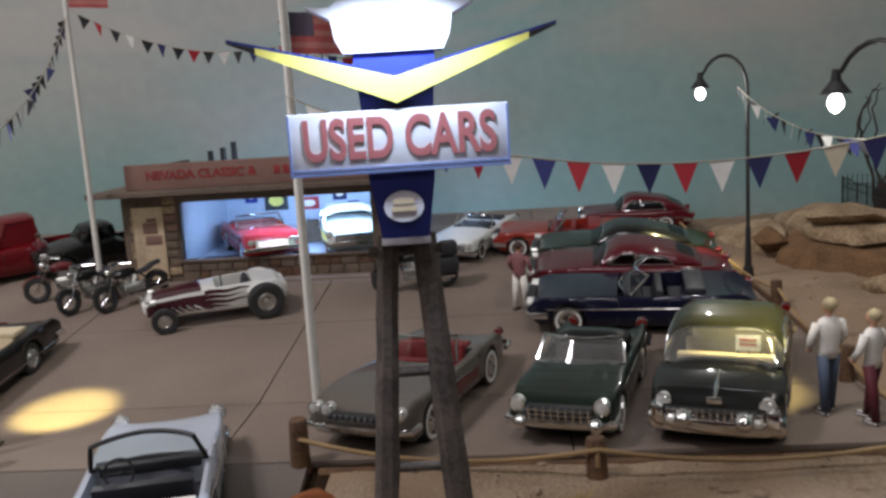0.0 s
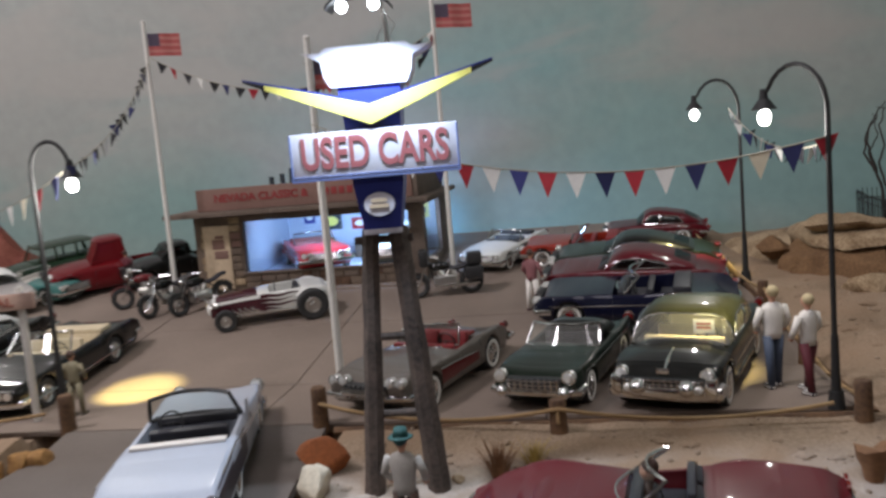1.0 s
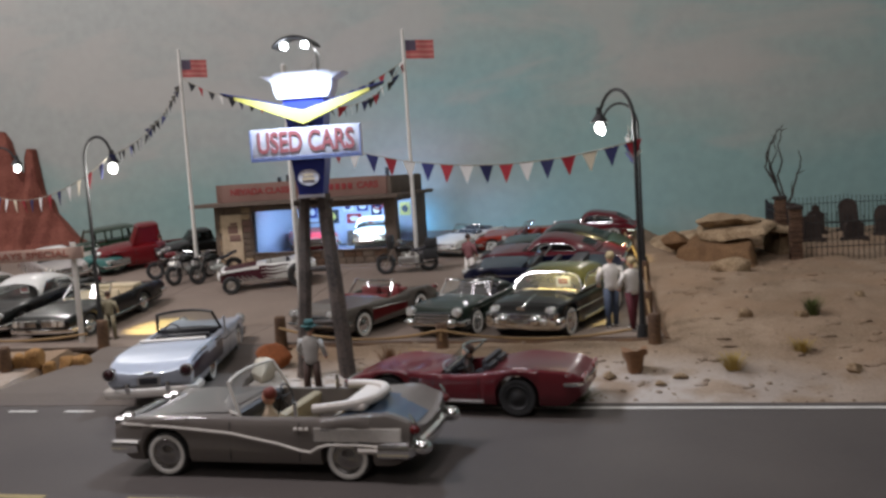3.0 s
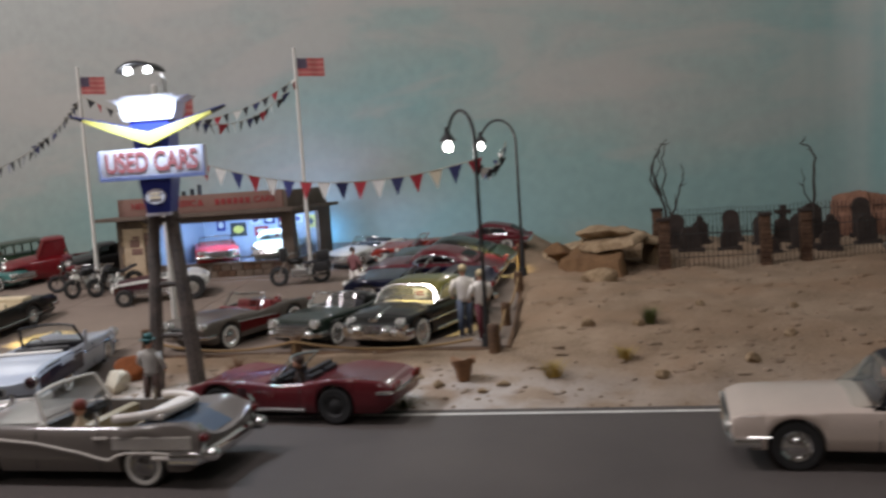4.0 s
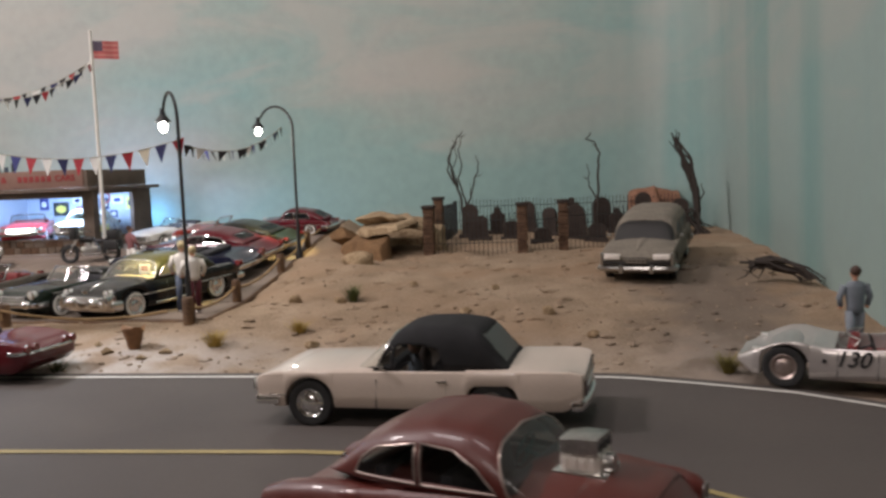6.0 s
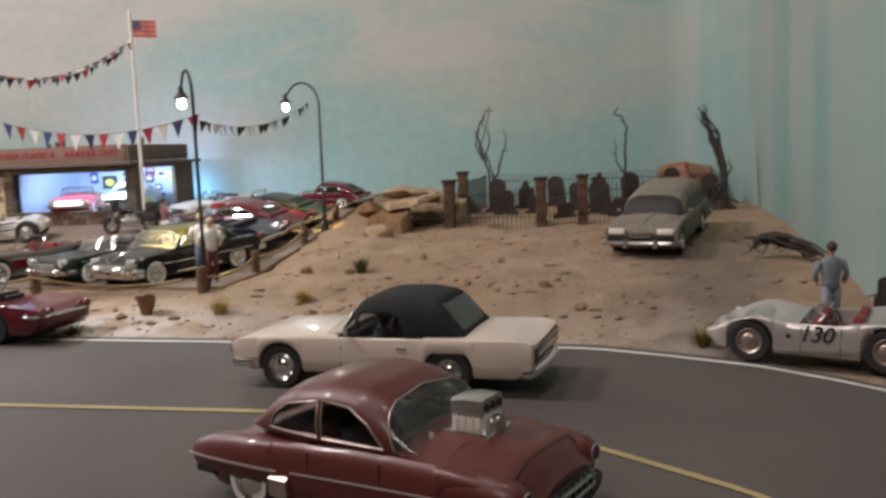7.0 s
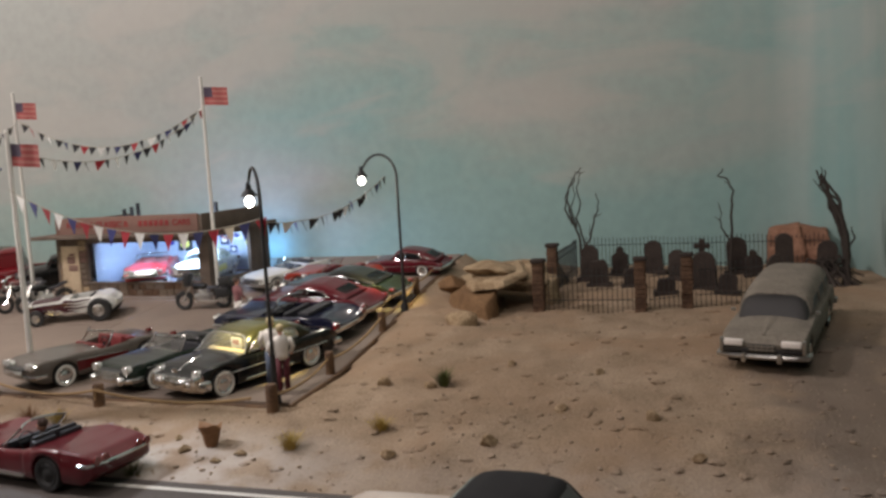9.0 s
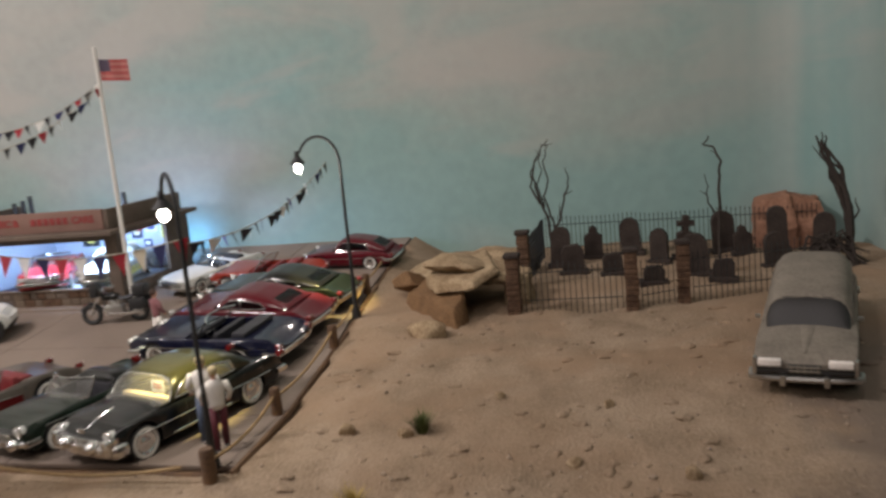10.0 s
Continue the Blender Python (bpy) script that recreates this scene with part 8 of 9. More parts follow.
def red_coupe():
    up = lambda pts: [(x, z * 1.06) for x, z in pts]
    c = Car("red_oxide_coupe", "satin red-oxide 1950s custom coupe with a chrome bonnet supercharger", place(0.6105, 0.0330, 0.94, -0.34, flat(0.003), 0.965), 4.34, 1.95, 2.9, 0.56, P["rust_red"],
            up([(0, 0.56), (0.02, 0.70), (0.06, 0.80), (0.2, 0.86), (0.45, 0.86), (0.6, 0.82), (0.75, 0.78), (0.9, 0.68), (1, 0.5)]), up([(0, 0.66), (0.015, 0.82), (0.05, 0.92), (0.16, 0.98), (0.30, 0.99), (0.62, 0.94), (0.8, 0.82), (0.93, 0.66), (1, 0.46)]),
            [(0, 0.66), (0.02, 0.80), (0.07, 0.94), (0.2, 1.0), (0.8, 1.0), (0.94, 0.90), (1, 0.76)], 0.32, style="white", rear_arch=0.42, seat=0.45, cockpit=(0.36, 0.60), floor=0.17, crown=(0.04, 0.12, 0.80, 0.97))
    c.greenhouse(up([(-1.46, 0.82), (-1.26, 1.04), (-1.0, 1.26), (-0.66, 1.41), (-0.2, 1.47), (0.25, 1.44), (0.52, 1.33), (0.98, 0.94)]), 0.88, 0.93,
                 [up([(-1.02, 0.92), (-0.94, 1.07), (-0.76, 1.19), (-0.30, 1.27), (-0.27, 0.91)]), up([(-0.21, 0.91), (-0.24, 1.275), (0.12, 1.25), (0.38, 1.12), (0.60, 0.91)])],
                 (0.72, 0.50, 1.43), P["rust_red"], glass=M["smoke"], front_glass=M["faint_sheen"], trim=M["trim_pale"], tr=0.014, narrow=(0.25, 0.10), frame=M["trim_pale"])
    c.seats(M["dark_vinyl"], (0.27, -0.5), z=0.5)
    c.dash(0.66, 0.96, M["dark_vinyl"])
    # supercharger: finned case, carburettor plate, scoop with butterflies
    b = c.box("supercharger", (1.18, 0, 1.12), (0.42, 0.38, 0.24), M["bright_trim"], 0.05, "polished chrome supercharger")
    for i in range(6):
        c.box("fin", (1.02 + i * 0.063, 0, 1.22), (0.024, 0.41, 0.03), M["dull_chrome"], 0.004, "", b)
    for y in (-0.20, 0.20):
        for i in range(4):
            c.box("badge_bar", (1.04 + i * 0.09, y, 1.14), (0.055, 0.02, 0.11), M["bright_trim"], 0.005, "", b)
    c.box("manifold", (1.18, 0, 1.02), (0.56, 0.52, 0.09), M["chrome"], 0.03, "", b)
    bm = bmesh.new()
    bm_loft(bm, [[(x, y, z) for y, z in ((-w, 1.23), (-w, 1.27 + h), (-w * 0.8, 1.29 + h), (w * 0.8, 1.29 + h), (w, 1.27 + h), (w, 1.23))] for x, w, h in ((0.97, 0.18, 0.08), (1.15, 0.20, 0.11), (1.37, 0.20, 0.11))])
    c.put("scoop", bm, M["dull_chrome"], "", b)
    for y in (-0.13, 0.0, 0.13):
        bm = bmesh.new()
        bm_cyl(bm, (1.36, y, 1.305), (1.385, y, 1.305), 0.045)
        c.put("butterfly", bm, M["black"], "", b)
    bm = bmesh.new()
    bm_cyl(bm, (1.38, 0, 1.11), (1.47, 0, 1.11), 0.11)
    c.put("pulley", bm, M["dull_chrome"], "", b)
    # swelling rear wings
    for sg in (1, -1):
        bm = bmesh.new()
        bm_loft(bm, [[(x, sg * (0.80 + w * math.cos(a)), z + h * math.sin(a)) for a in np.linspace(0, 2 * math.pi, 18, endpoint=False)]
                     for x, w, z, h in ((-0.55, 0.05, 0.52, 0.10), (-0.70, 0.16, 0.55, 0.24), (-1.0, 0.21, 0.565, 0.29), (-1.5, 0.215, 0.55, 0.29), (-1.9, 0.19, 0.53, 0.24), (-2.18, 0.14, 0.50, 0.17), (-2.28, 0.06, 0.49, 0.10))])
        c.put("rear_wing", bm, P["rust_red"], "swelling rear wing")
        bm = bmesh.new()
        bm_tube(bm, [(x, sg * (0.80 + w + 0.006), z) for x, w, z in ((-0.80, 0.185, 0.54), (-1.0, 0.21, 0.545), (-1.5, 0.215, 0.54), (-1.95, 0.19, 0.53), (-2.25, 0.135, 0.515))], 0.018, 6)
        c.put("side_moulding", bm, M["trim_pale"])
        bm = bmesh.new()
        bm_loft(bm, [[(x, sg * (0.985 + o), z) for z, o in ((0.24, -0.02), (0.26, 0.03), (0.46, 0.04), (0.50, 0.0))] for x in (-0.64, -0.76, -0.90)], cap=True)
        c.put("stone_guard", bm, M["trim_pale"], "bright metal rear wing guard")
        # front wing, standing proud of the bonnet
        bm = bmesh.new()
        bm_loft(bm, [[(x, sg * (0.76 + w * math.cos(a)), z + h * math.sin(a)) for a in np.linspace(0, 2 * math.pi, 18, endpoint=False)]
                     for x, w, z, h in ((0.5, 0.05, 0.68, 0.14), (0.9, 0.19, 0.68, 0.22), (1.5, 0.22, 0.68, 0.23), (1.88, 0.20, 0.68, 0.21), (2.08, 0.16, 0.67, 0.17), (2.16, 0.10, 0.66, 0.11))])
        c.put("front_wing", bm, P["rust_red"], "rounded front wing")
        bm = bmesh.new()
        bm_torus(bm, (2.165, sg * 0.76, 0.67), 0.095, 0.014, "X", 18, 6)
        c.put("headlight_ring", bm, M["dull_chrome"])
    c.line("side_moulding", [(0.12, 0.62), (0.25, 0.615), (0.42, 0.59), (0.64, 0.55)], 0.016, M["trim_pale"])
    c.bumper(True, 0.38, 0.14, 0.10, 0.25, 0.90, M["iron"])
    c.bumper(False, 0.34, 0.11, 0.09, 0.3, 0.9, M["iron"])
    c.grille(0.52, 0.22, 0.95, 2, M["grille"], vertical=7)
    c.lights("taillight", 1.0, 0.70, 0.52, 0.04, M["dark_lens"])
    c.seam(0.36, 0.58)


red_coupe()


def open_racer():
    c = Car("silver_racer", "low silver open racing car with black race number 130", place(0.837, 0.308, -0.95, 0.312, lambda a, b: 0.004 + max(0, b - 0.3) * 0.04), 3.75, 1.58, 2.1, 0.72, P["silver"],
            [(0, 0.46), (0.06, 0.6), (0.18, 0.78), (0.25, 0.80), (0.38, 0.70), (0.55, 0.70), (0.72, 0.80), (0.85, 0.78), (1, 0.55)], [(0, 0.44), (0.08, 0.56), (0.2, 0.62), (0.36, 0.70), (0.62, 0.72), (0.75, 0.78), (0.9, 0.72), (1, 0.5)],
            [(0, 0.7), (0.06, 0.88), (0.2, 1.0), (0.5, 0.96), (0.78, 1.0), (0.95, 0.88), (1, 0.74)], 0.35, cockpit=(0.40, 0.60), seat=0.3, style="dull_disc", tyre=0.19, floor=0.17, arch=1.12)
    c.screen("windscreen", 0.36, 0.22, 0.68, 0.86, 0.6, 0.52, 0.22, M["dull_chrome"], 0.014)
    c.seats(M["red_vinyl"], (-0.2,), split=True, z=0.3)
    c.box("rear_deck_pad", (-0.46, 0, 0.70), (0.16, 1.1, 0.08), M["red_vinyl"], 0.03)
    c.dash(0.12, 0.66, M["red_vinyl"])
    for sg, rz in ((1, 0), (-1, 180)):
        lettering("race_number", "130", 0.37 * K, M["black"], c.t, pose(c.x(0.47) * K, sg * (c.wid(0.47) + 0.008) * K, 0.54 * K, 90, 0, 180 if sg > 0 else 0), 0.0002, 0.95, 0.0002, 0.3)
        bm = bmesh.new()
        bm_cyl(bm, (c.x(0.36), sg * (c.wid(0.36) - 0.01), 0.5), (c.x(0.36), sg * (c.wid(0.36) + 0.012), 0.5), 0.04)
        c.put("vent", bm, M["black"])
    c.lights("headlight", 0.07, 0.56, 0.57, 0.075, M["headlight"], 0.02, bezel=False)
    c.lights("taillight", 1.0, 0.5, 0.55, 0.05, M["tail_red"])
    c.seam(0.41, 0.57, z0=0.24)


open_racer()


M["pale_metal"] = material("dusty_bright_metal", lin((0.88, 0.85, 0.82)), 0.35, 0.0, 0.15, 300)


def old_limousine():
    zf = lambda a, b: float(np.interp(b, [0.5, 0.6, 0.8, 0.95], [0.026, 0.031, 0.0425, 0.047]))
    c = Car("dusty_limousine", "abandoned dust-covered 1970s hearse on the sand slope", place(0.7305, 0.737, -0.19, -0.982, zf, 0.93), 6.4, 2.04, 3.9, 0.95, P["dusty"],
            [(0, 0.76), (0.03, 0.92), (0.2, 0.98), (0.6, 1.0), (0.95, 0.98), (1, 0.78)], [(0, 0.72), (0.025, 0.92), (0.12, 1.03), (0.24, 1.08), (0.8, 1.05), (0.95, 0.95), (1, 0.7)],
            [(0, 0.94), (0.03, 0.99), (0.2, 1.0), (0.9, 1.0), (1, 0.95)], 0.35, style="plain", floor=0.24, crown=(0.06, 0.14, 0.75, 0.95), square=0.7)
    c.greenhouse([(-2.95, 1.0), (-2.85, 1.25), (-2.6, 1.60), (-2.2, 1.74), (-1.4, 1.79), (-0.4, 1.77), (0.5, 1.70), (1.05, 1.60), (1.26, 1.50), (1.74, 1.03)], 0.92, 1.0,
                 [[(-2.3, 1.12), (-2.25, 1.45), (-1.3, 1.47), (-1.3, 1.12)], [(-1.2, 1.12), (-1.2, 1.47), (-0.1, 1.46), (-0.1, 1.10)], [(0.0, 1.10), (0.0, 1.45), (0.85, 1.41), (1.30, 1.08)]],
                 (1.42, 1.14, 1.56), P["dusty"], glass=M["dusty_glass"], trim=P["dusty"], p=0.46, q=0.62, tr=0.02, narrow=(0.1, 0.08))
    c.bumper(True, 0.44, 0.15, 0.14, 0.3, 1.03, M["dull_chrome"])
    c.bumper(False, 0.46, 0.17, 0.12, 0.3, 1.0, M["dull_chrome"])
    for sg in (1, -1):
        c.box("bumper_guard", (c.x(0) + 0.17, sg * 0.42, 0.44), (0.12, 0.12, 0.24), M["dull_chrome"], 0.03)
        c.box("headlight", (c.x(0) + 0.03, sg * 0.68, 0.77), (0.14, 0.46, 0.15), M["pale_metal"], 0.03, "paired dusty headlights")
        c.box("wing_tip", (c.x(0) + 0.02, sg * 0.97, 0.70), (0.16, 0.07, 0.36), M["dull_chrome"], 0.02)
        c.box("wing_mirror", (1.3, sg * 1.06, 1.12), (0.08, 0.12, 0.09), M["dull_chrome"], 0.02)
    c.grille(0.66, 0.16, 0.62, 2, P["dusty"], vertical=5)
    # slot's shade made as a solid dark bar
    c.box("lower_grille", (c.x(0) + 0.05, 0, 0.59), (0.10, 1.86, 0.10), M["dusty_glass"], 0.02, "solid dark bar for the shaded slot under the headlights")
    bm = bmesh.new()
    bm_loft(bm, [[(c.x(q), y * w, c.top(q) + 0.012 + (0.03 if y == 0 else 0)) for y in (-1, 0, 1)] for q, w in ((0.03, 0.05), (0.12, 0.09), (0.22, 0.14))], closed=False, cap=False)
    c.put("bonnet_crease", bm, P["dusty"])
    c.seam(0.30, 0.48, 0.66)
    return c


old_limousine()

# cars inside the showroom
generic_convertible("show_car", "glossy pinkish red 1950s open car on the showroom floor", place(-0.250, 1.016, 0.45, -0.89, flat(0.0688), 0.86), P["show_red"], M["red_vinyl"], 4.9, group="showroom cars", fin=0.95)
c = generic_coupe("show_car", "white and yellow 1950s coupe on the showroom floor", place(-0.146, 1.022, 0.25, -0.97, flat(0.0688), 0.88), P["white"], 4.4, zt=1.4, group="showroom cars", glass=M["glass"], w=1.8)
c.panel("front_flank", 0.04, 0.5, lambda q: 0.42, lambda q: 0.7, M["sign_yellow"], 0.005, "yellow flank")


# ---- motorcycles ----
def motorcycle(x, y, fx, fy, mat, label, box=False, lean=7):
    t = thing("motorcycle", label, "motorcycle", place(x, y, fx, fy) @ pose(0, 0, 0, lean, 0, 0), "motorcycles")
    k = lambda bm, n, m, l="": part(n, bm, m, t, l, True, K)
    for wx in (0.78, -0.72):
        bm = bmesh.new()
        bm_torus(bm, (wx, 0, 0.33), 0.265, 0.075, "Y", 24, 8)
        w = k(bm, "wheel", M["tyre"])
        bm = bmesh.new()
        bm_torus(bm, (wx, 0, 0.33), 0.215, 0.016, "Y", 20, 6)
        for i in range(10):
            a = math.pi * i / 5
            bm_cyl(bm, (wx, 0, 0.33), (wx + 0.21 * math.cos(a), 0, 0.33 + 0.21 * math.sin(a)), 0.006, n=4)
        part("rim", bm, M["chrome"], w, "", True, K)
        bm = bmesh.new()
        bm_loft(bm, [[(wx + r * math.cos(a), y2, 0.33 + r * math.sin(a)) for r, y2 in ((0.36, -0.08), (0.385, 0), (0.36, 0.08), (0.35, 0))] for a in np.linspace(radians(20), radians(165), 10)])
        k(bm, "mudguard", mat)
    for sg in (1, -1):
        bm = bmesh.new()
        bm_tube(bm, [(0.78, sg * 0.09, 0.33), (0.52, sg * 0.09, 0.85), (0.42, sg * 0.1, 1.02)], 0.026, 6)
        k(bm, "fork", M["chrome"])
        bm = bmesh.new()
        bm_tube(bm, [(0.3, sg * 0.14, 0.42), (0.2, sg * 0.16, 0.3), (-0.3, sg * 0.17, 0.28), (-0.95, sg * 0.17, 0.3)], 0.038, 7, 0.05)
        k(bm, "exhaust_pipe", M["chrome"])
    bm = bmesh.new()
    bm_tube(bm, [(0.12, -0.42, 1.1), (0.34, -0.25, 1.14), (0.44, 0, 1.02), (0.34, 0.25, 1.14), (0.12, 0.42, 1.1)], 0.018, 6)
    k(bm, "handlebar", M["chrome"])
    bm = bmesh.new()
    bm_loft(bm, [[(x2, w2 * math.cos(a), 0.84 + h2 * math.sin(a)) for a in np.linspace(0, 2 * math.pi, 12, endpoint=False)] for x2, w2, h2 in ((0.4, 0.05, 0.06), (0.3, 0.15, 0.12), (0.05, 0.16, 0.13), (-0.15, 0.1, 0.07))])
    k(bm, "fuel_tank", mat)
    bm = bmesh.new()
    bm_loft(bm, [[(x2, w2 * math.cos(a), z2 + 0.06 * math.sin(a)) for a in np.linspace(0, 2 * math.pi, 10, endpoint=False)] for x2, w2, z2 in ((-0.12, 0.08, 0.8), (-0.25, 0.16, 0.76), (-0.5, 0.17, 0.78), (-0.7, 0.14, 0.86), (-0.9, 0.1, 0.88))])
    k(bm, "saddle", M["dark_vinyl"])
    bm = bmesh.new()
    bm_box(bm, (0.02, 0, 0.42), (0.62, 0.30, 0.32), 0.06)
    bm_cyl(bm, (0.04, 0, 0.5), (0.16, 0, 0.72), 0.1, n=10)
    bm_cyl(bm, (-0.04, 0, 0.5), (-0.16, 0, 0.72), 0.1, n=10)
    k(bm, "engine", M["dull_chrome"])
    bm = bmesh.new()
    bm_tube(bm, [(0.42, 0, 0.98), (0.3, 0, 0.4), (-0.2, 0, 0.26), (-0.72, 0, 0.33), (-0.3, 0, 0.72), (0.4, 0, 0.92)], 0.03, 6)
    k(bm, "frame", M["black"])
    bm = bmesh.new()
    bm_ball(bm, (0.56, 0, 0.96), 0.09, (1.1, 1, 1))
    k(bm, "headlamp", M["chrome"])
    if box:
        bm = bmesh.new()
        bm_box(bm, (-0.85, 0, 0.98), (0.42, 0.5, 0.34), 0.06)
        k(bm, "top_box", M["black"])
        for sg in (1, -1):
            bm = bmesh.new()
            bm_box(bm, (-0.8, sg * 0.3, 0.6), (0.5, 0.2, 0.36), 0.06)
            k(bm, "saddlebag", M["black"])
        bm = bmesh.new()
        bm_box(bm, (0.56, 0, 1.1), (0.26, 0.5, 0.5), 0.1)
        k(bm, "fairing", M["black"])


motorcycle(-0.428, 0.905, -0.86, -0.5, P["truck_red"], "red cruiser motorcycle with chrome forks on its stand")
motorcycle(-0.384, 0.872, -0.45, -0.89, P["black"], "black and chrome chopper motorcycle on its stand")
motorcycle(-0.344, 0.872, -0.55, -0.83, P["black"], "black motorcycle with a large spoked front wheel")
motorcycle(-0.055, 0.872, -0.98, -0.2, P["black"], "black touring motorcycle with top box and saddlebags", True)


# ---- toy figures, each one plain mesh ----
def figure(x, y, z, turn, shirt, trousers, hair, label, h=0.070, arms=0.25, stride=0.05, hat=None):
    bm = bmesh.new()
    tags = []

    def grab(slot, start):
        for f in list(bm.faces)[start:]:
            f.material_index = slot
    u = h / 1.78
    def limb(slot, pts, r, taper):
        n = len(bm.faces)
        bm_tube(bm, [Vector(p) * u for p in pts], r * u, 8, taper * u)
        bm.faces.ensure_lookup_table()
        grab(slot, n)
    for sg in (1, -1):
        limb(1, [(0.10 * sg, 0, 0.92), (0.11 * sg, stride * sg, 0.5), (0.11 * sg, stride * sg * 1.6, 0.06)], 0.095, 0.065)
        n = len(bm.faces)
        bm_box(bm, Vector((0.11 * sg, stride * sg * 1.6 - 0.06, 0.035)) * u, Vector((0.1, 0.26, 0.07)) * u, 0.02 * u)
        bm.faces.ensure_lookup_table()
        grab(3, n)
        limb(0, [(0.21 * sg, 0, 1.42), (0.30 * sg, -0.02, 1.18), (0.26 * sg, -arms, 1.02)], 0.07, 0.05)
        n = len(bm.faces)
        bm_ball(bm, Vector((0.26 * sg, -arms, 1.0)) * u, 0.055 * u, n=1)
        bm.faces.ensure_lookup_table()
        grab(2, n)
    n = len(bm.faces)
    bm_loft(bm, [[Vector((w * math.cos(a), d * math.sin(a), zz)) * u for a in np.linspace(0, 2 * math.pi, 12, endpoint=False)] for zz, w, d in ((0.88, 0.17, 0.11), (1.0, 0.165, 0.11), (1.2, 0.19, 0.12), (1.38, 0.22, 0.12), (1.47, 0.16, 0.09), (1.51, 0.06, 0.055))])
    bm.faces.ensure_lookup_table()
    grab(0, n)
    n = len(bm.faces)
    bm_cyl(bm, Vector((0, 0, 1.48)) * u, Vector((0, 0, 1.58)) * u, 0.05 * u)
    bm_ball(bm, Vector((0, -0.01, 1.66)) * u, 0.105 * u, (0.88, 1, 1.15))
    bm.faces.ensure_lookup_table()
    grab(2, n)
    n = len(bm.faces)
    bm_ball(bm, Vector((0, 0.025, 1.70)) * u, 0.11 * u, (0.95, 1, 1.0))
    if hat:
        bm_cyl(bm, Vector((0, 0, 1.72)) * u, Vector((0, 0, 1.74)) * u, 0.19 * u, 0.17 * u, 16)
        bm_cyl(bm, Vector((0, 0, 1.74)) * u, Vector((0, 0, 1.86)) * u, 0.12 * u, 0.09 * u, 14)
    bm.faces.ensure_lookup_table()
    grab(4, n)
    mats = [shirt, trousers, M["skin"], M["dark_vinyl"], hair]
    me = bpy.data.meshes.new("figurine")
    bmesh.ops.recalc_face_normals(bm, faces=bm.faces)
    bm.to_mesh(me)
    bm.free()
    for m in mats:
        me.materials.append(m)
    me.shade_smooth()
    ob = new("figurine", me)
    ob.matrix_basis = pose(x, y, z, 0, 0, turn)
    return tagged(ob, label, "figurine", "toy figures")


F = {k: material("figure_" + k, lin(v), 0.7, 0, 0.1, 600) for k, v in {"white": (0.84, 0.82, 0.79), "denim": (0.25, 0.29, 0.36), "maroon": (0.33, 0.1, 0.14), "blond": (0.68, 0.62, 0.48), "grey": (0.44, 0.47, 0.5), "shirt": (0.66, 0.64, 0.61), "brown": (0.25, 0.17, 0.13), "teal": (0.13, 0.30, 0.29), "pink": (0.5, 0.32, 0.33), "cream": (0.7, 0.62, 0.52), "olive": (0.46, 0.43, 0.34), "auburn": (0.42, 0.16, 0.1)}.items()}
figure(0.233, 0.562, 0.02, 200, F["white"], F["denim"], F["blond"], "toy figure in pale shirt and blue trousers beside the black sedan", 0.074, 0.1)
figure(0.253, 0.545, 0.02, 215, F["white"], F["maroon"], F["blond"], "toy figure in white blouse and maroon trousers by the street lamp", 0.070, 0.15, 0.09)
figure(0.006, 0.340, 0.006, 175, F["shirt"], F["brown"], F["teal"], "toy figure in pale shirt, brown trousers and teal hat", 0.064, 0.2, 0.04, True)
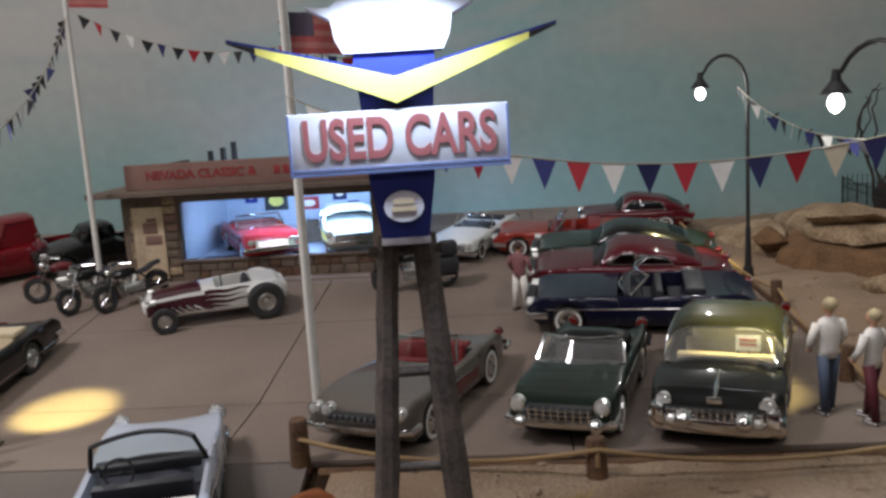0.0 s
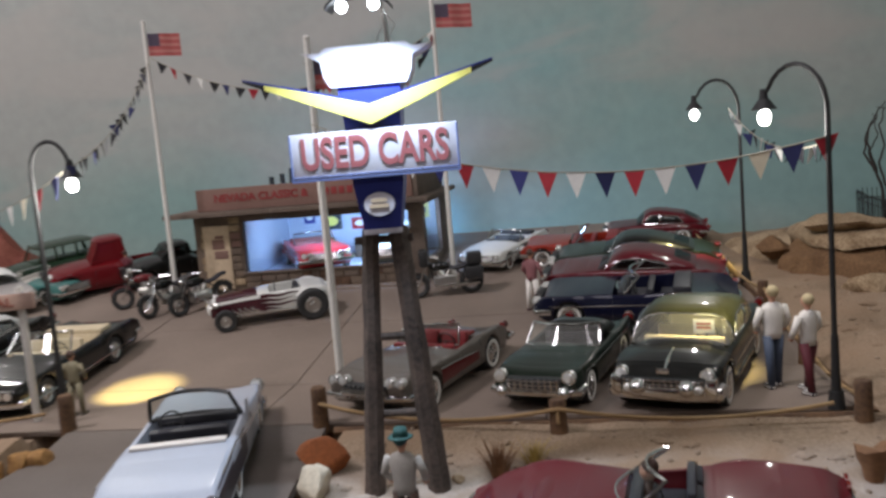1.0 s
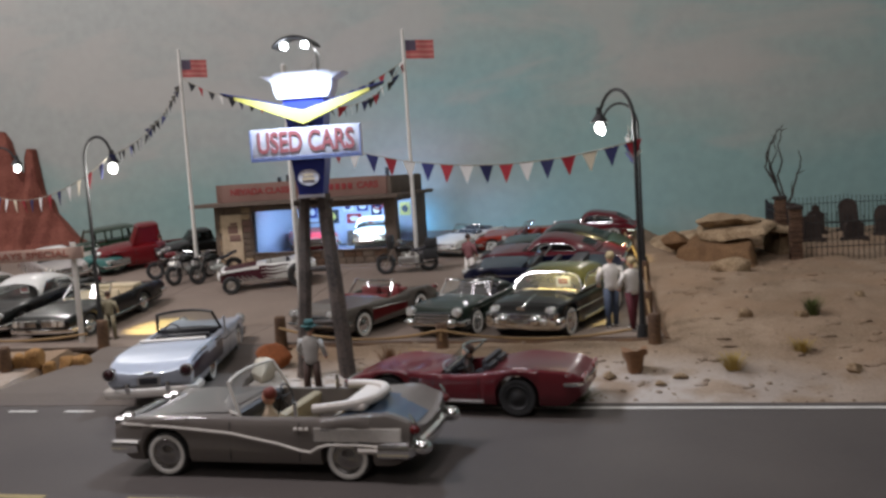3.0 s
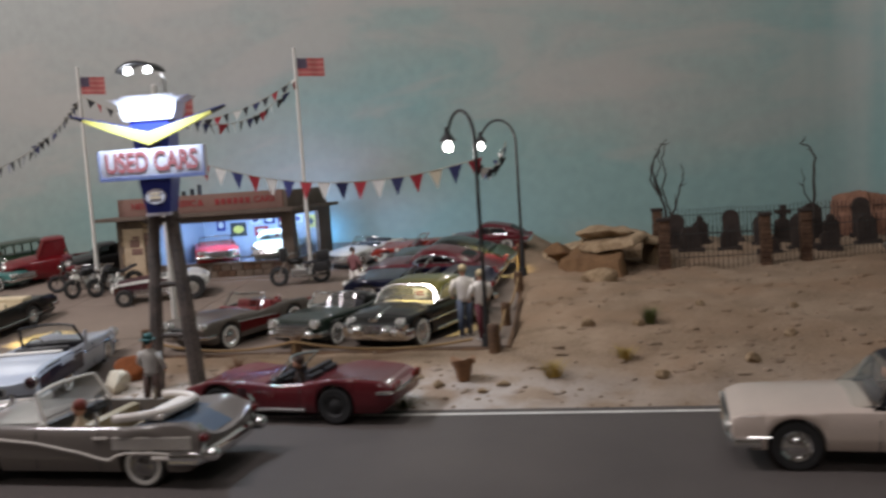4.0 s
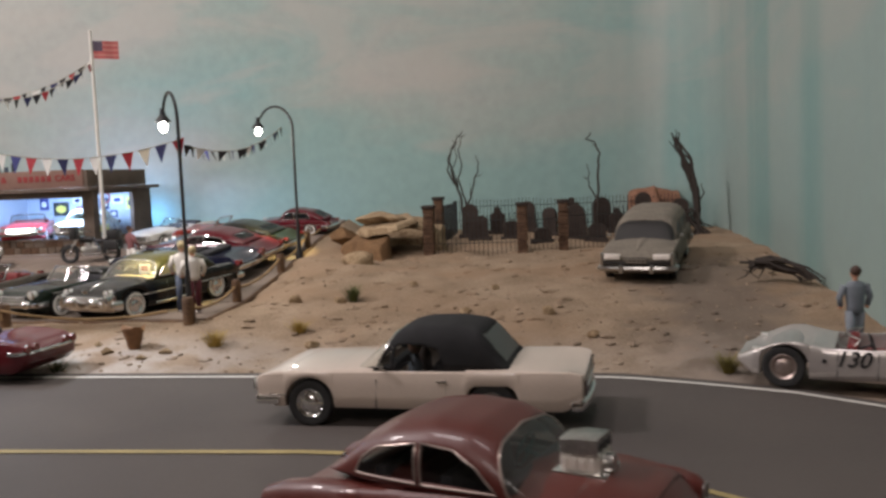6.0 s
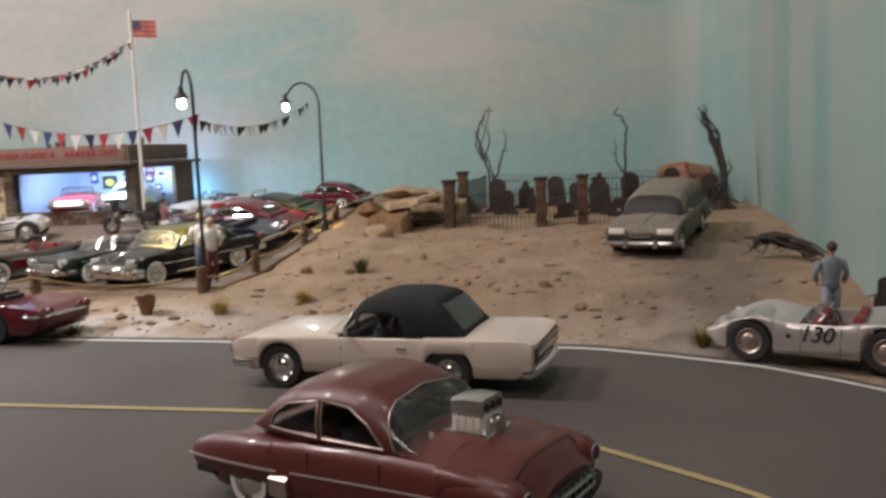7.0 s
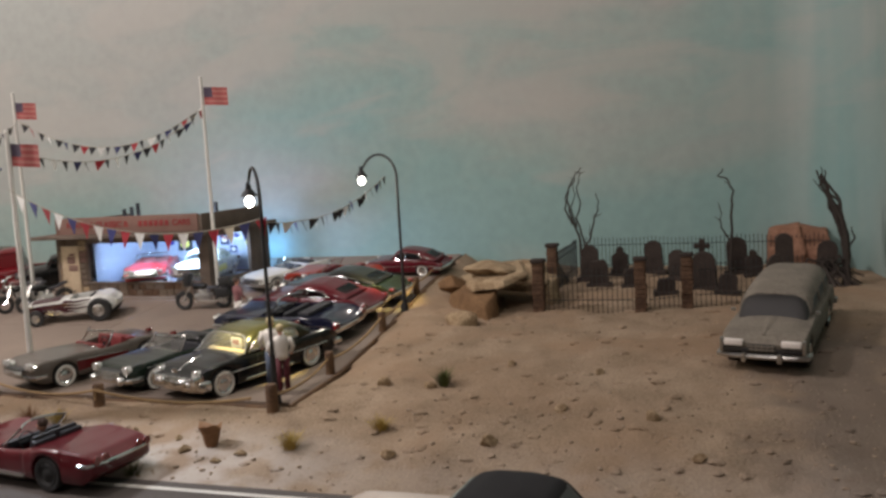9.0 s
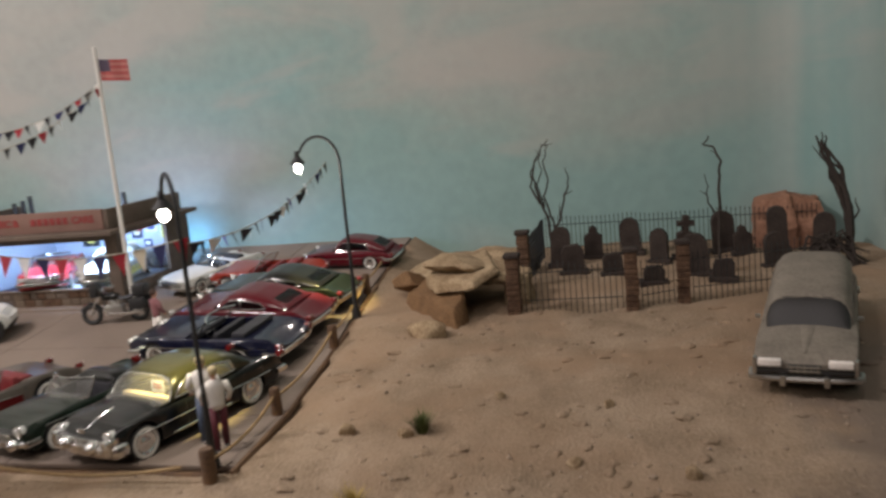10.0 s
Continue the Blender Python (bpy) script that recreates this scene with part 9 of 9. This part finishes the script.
figure(0.046, 0.800, lot_z(0.80), 150, F["pink"], F["white"], F["brown"], "toy figure in pink top and white trousers by the maroon coupe", 0.062, 0.15)
figure(0.845, 0.350, 0.012, 190, F["grey"], F["grey"], F["brown"], "toy figure in grey overalls behind the silver racer", 0.066, 0.05)
figure(-0.313, 0.552, 0.02, 180, F["olive"], F["olive"], F["brown"], "toy figure in olive clothes beside the drive lamp", 0.054, 0.15)
figure(-0.500, 0.985, lot_z(0.985), 170, F["maroon"], F["grey"], F["brown"], "toy figure in dark jacket and grey trousers by the red pickup", 0.052, 0.15)


def bust(x, y, z, turn, shirt, hair, label):
    """A seated toy driver, from the waist up."""
    bm = bmesh.new()
    u = 0.04
    bm_loft(bm, [[Vector((w * math.cos(a), d * math.sin(a), zz)) * u for a in np.linspace(0, 2 * math.pi, 12, endpoint=False)] for zz, w, d in ((-0.25, 0.18, 0.12), (0.1, 0.2, 0.12), (0.32, 0.21, 0.11), (0.42, 0.07, 0.06), (0.5, 0.05, 0.05))])
    n = len(bm.faces)
    bm_ball(bm, Vector((0, 0, 0.6)) * u, 0.11 * u, (0.9, 1, 1.15))
    bm_ball(bm, Vector((0, 0.03, 0.66)) * u, 0.115 * u)
    bm.faces.ensure_lookup_table()
    for i, f in enumerate(bm.faces):
        f.material_index = 0 if i < n else (1 if i < n + 80 else 2)
    bmesh.ops.recalc_face_normals(bm, faces=bm.faces)
    me = bpy.data.meshes.new("figurine")
    bm.to_mesh(me)
    bm.free()
    for m in (shirt, M["skin"], hair):
        me.materials.append(m)
    me.shade_smooth()
    ob = new("figurine", me)
    ob.matrix_basis = pose(x, y, z, 0, 0, turn)
    tagged(ob, label, "figurine", "toy figures")


bust(0.0305, 0.203, 0.023, -90, F["cream"], F["auburn"], "seated toy driver with auburn hair in the grey convertible")
bust(0.548, 0.222, 0.025, -90, F["grey"], F["blond"], "seated toy driver in the cream car")
bust(0.548, 0.254, 0.024, -90, F["brown"], F["brown"], "seated toy passenger in the cream car")
bust(0.130, 0.352, 0.018, -90, F["brown"], F["brown"], "seated toy driver in the red sports car")
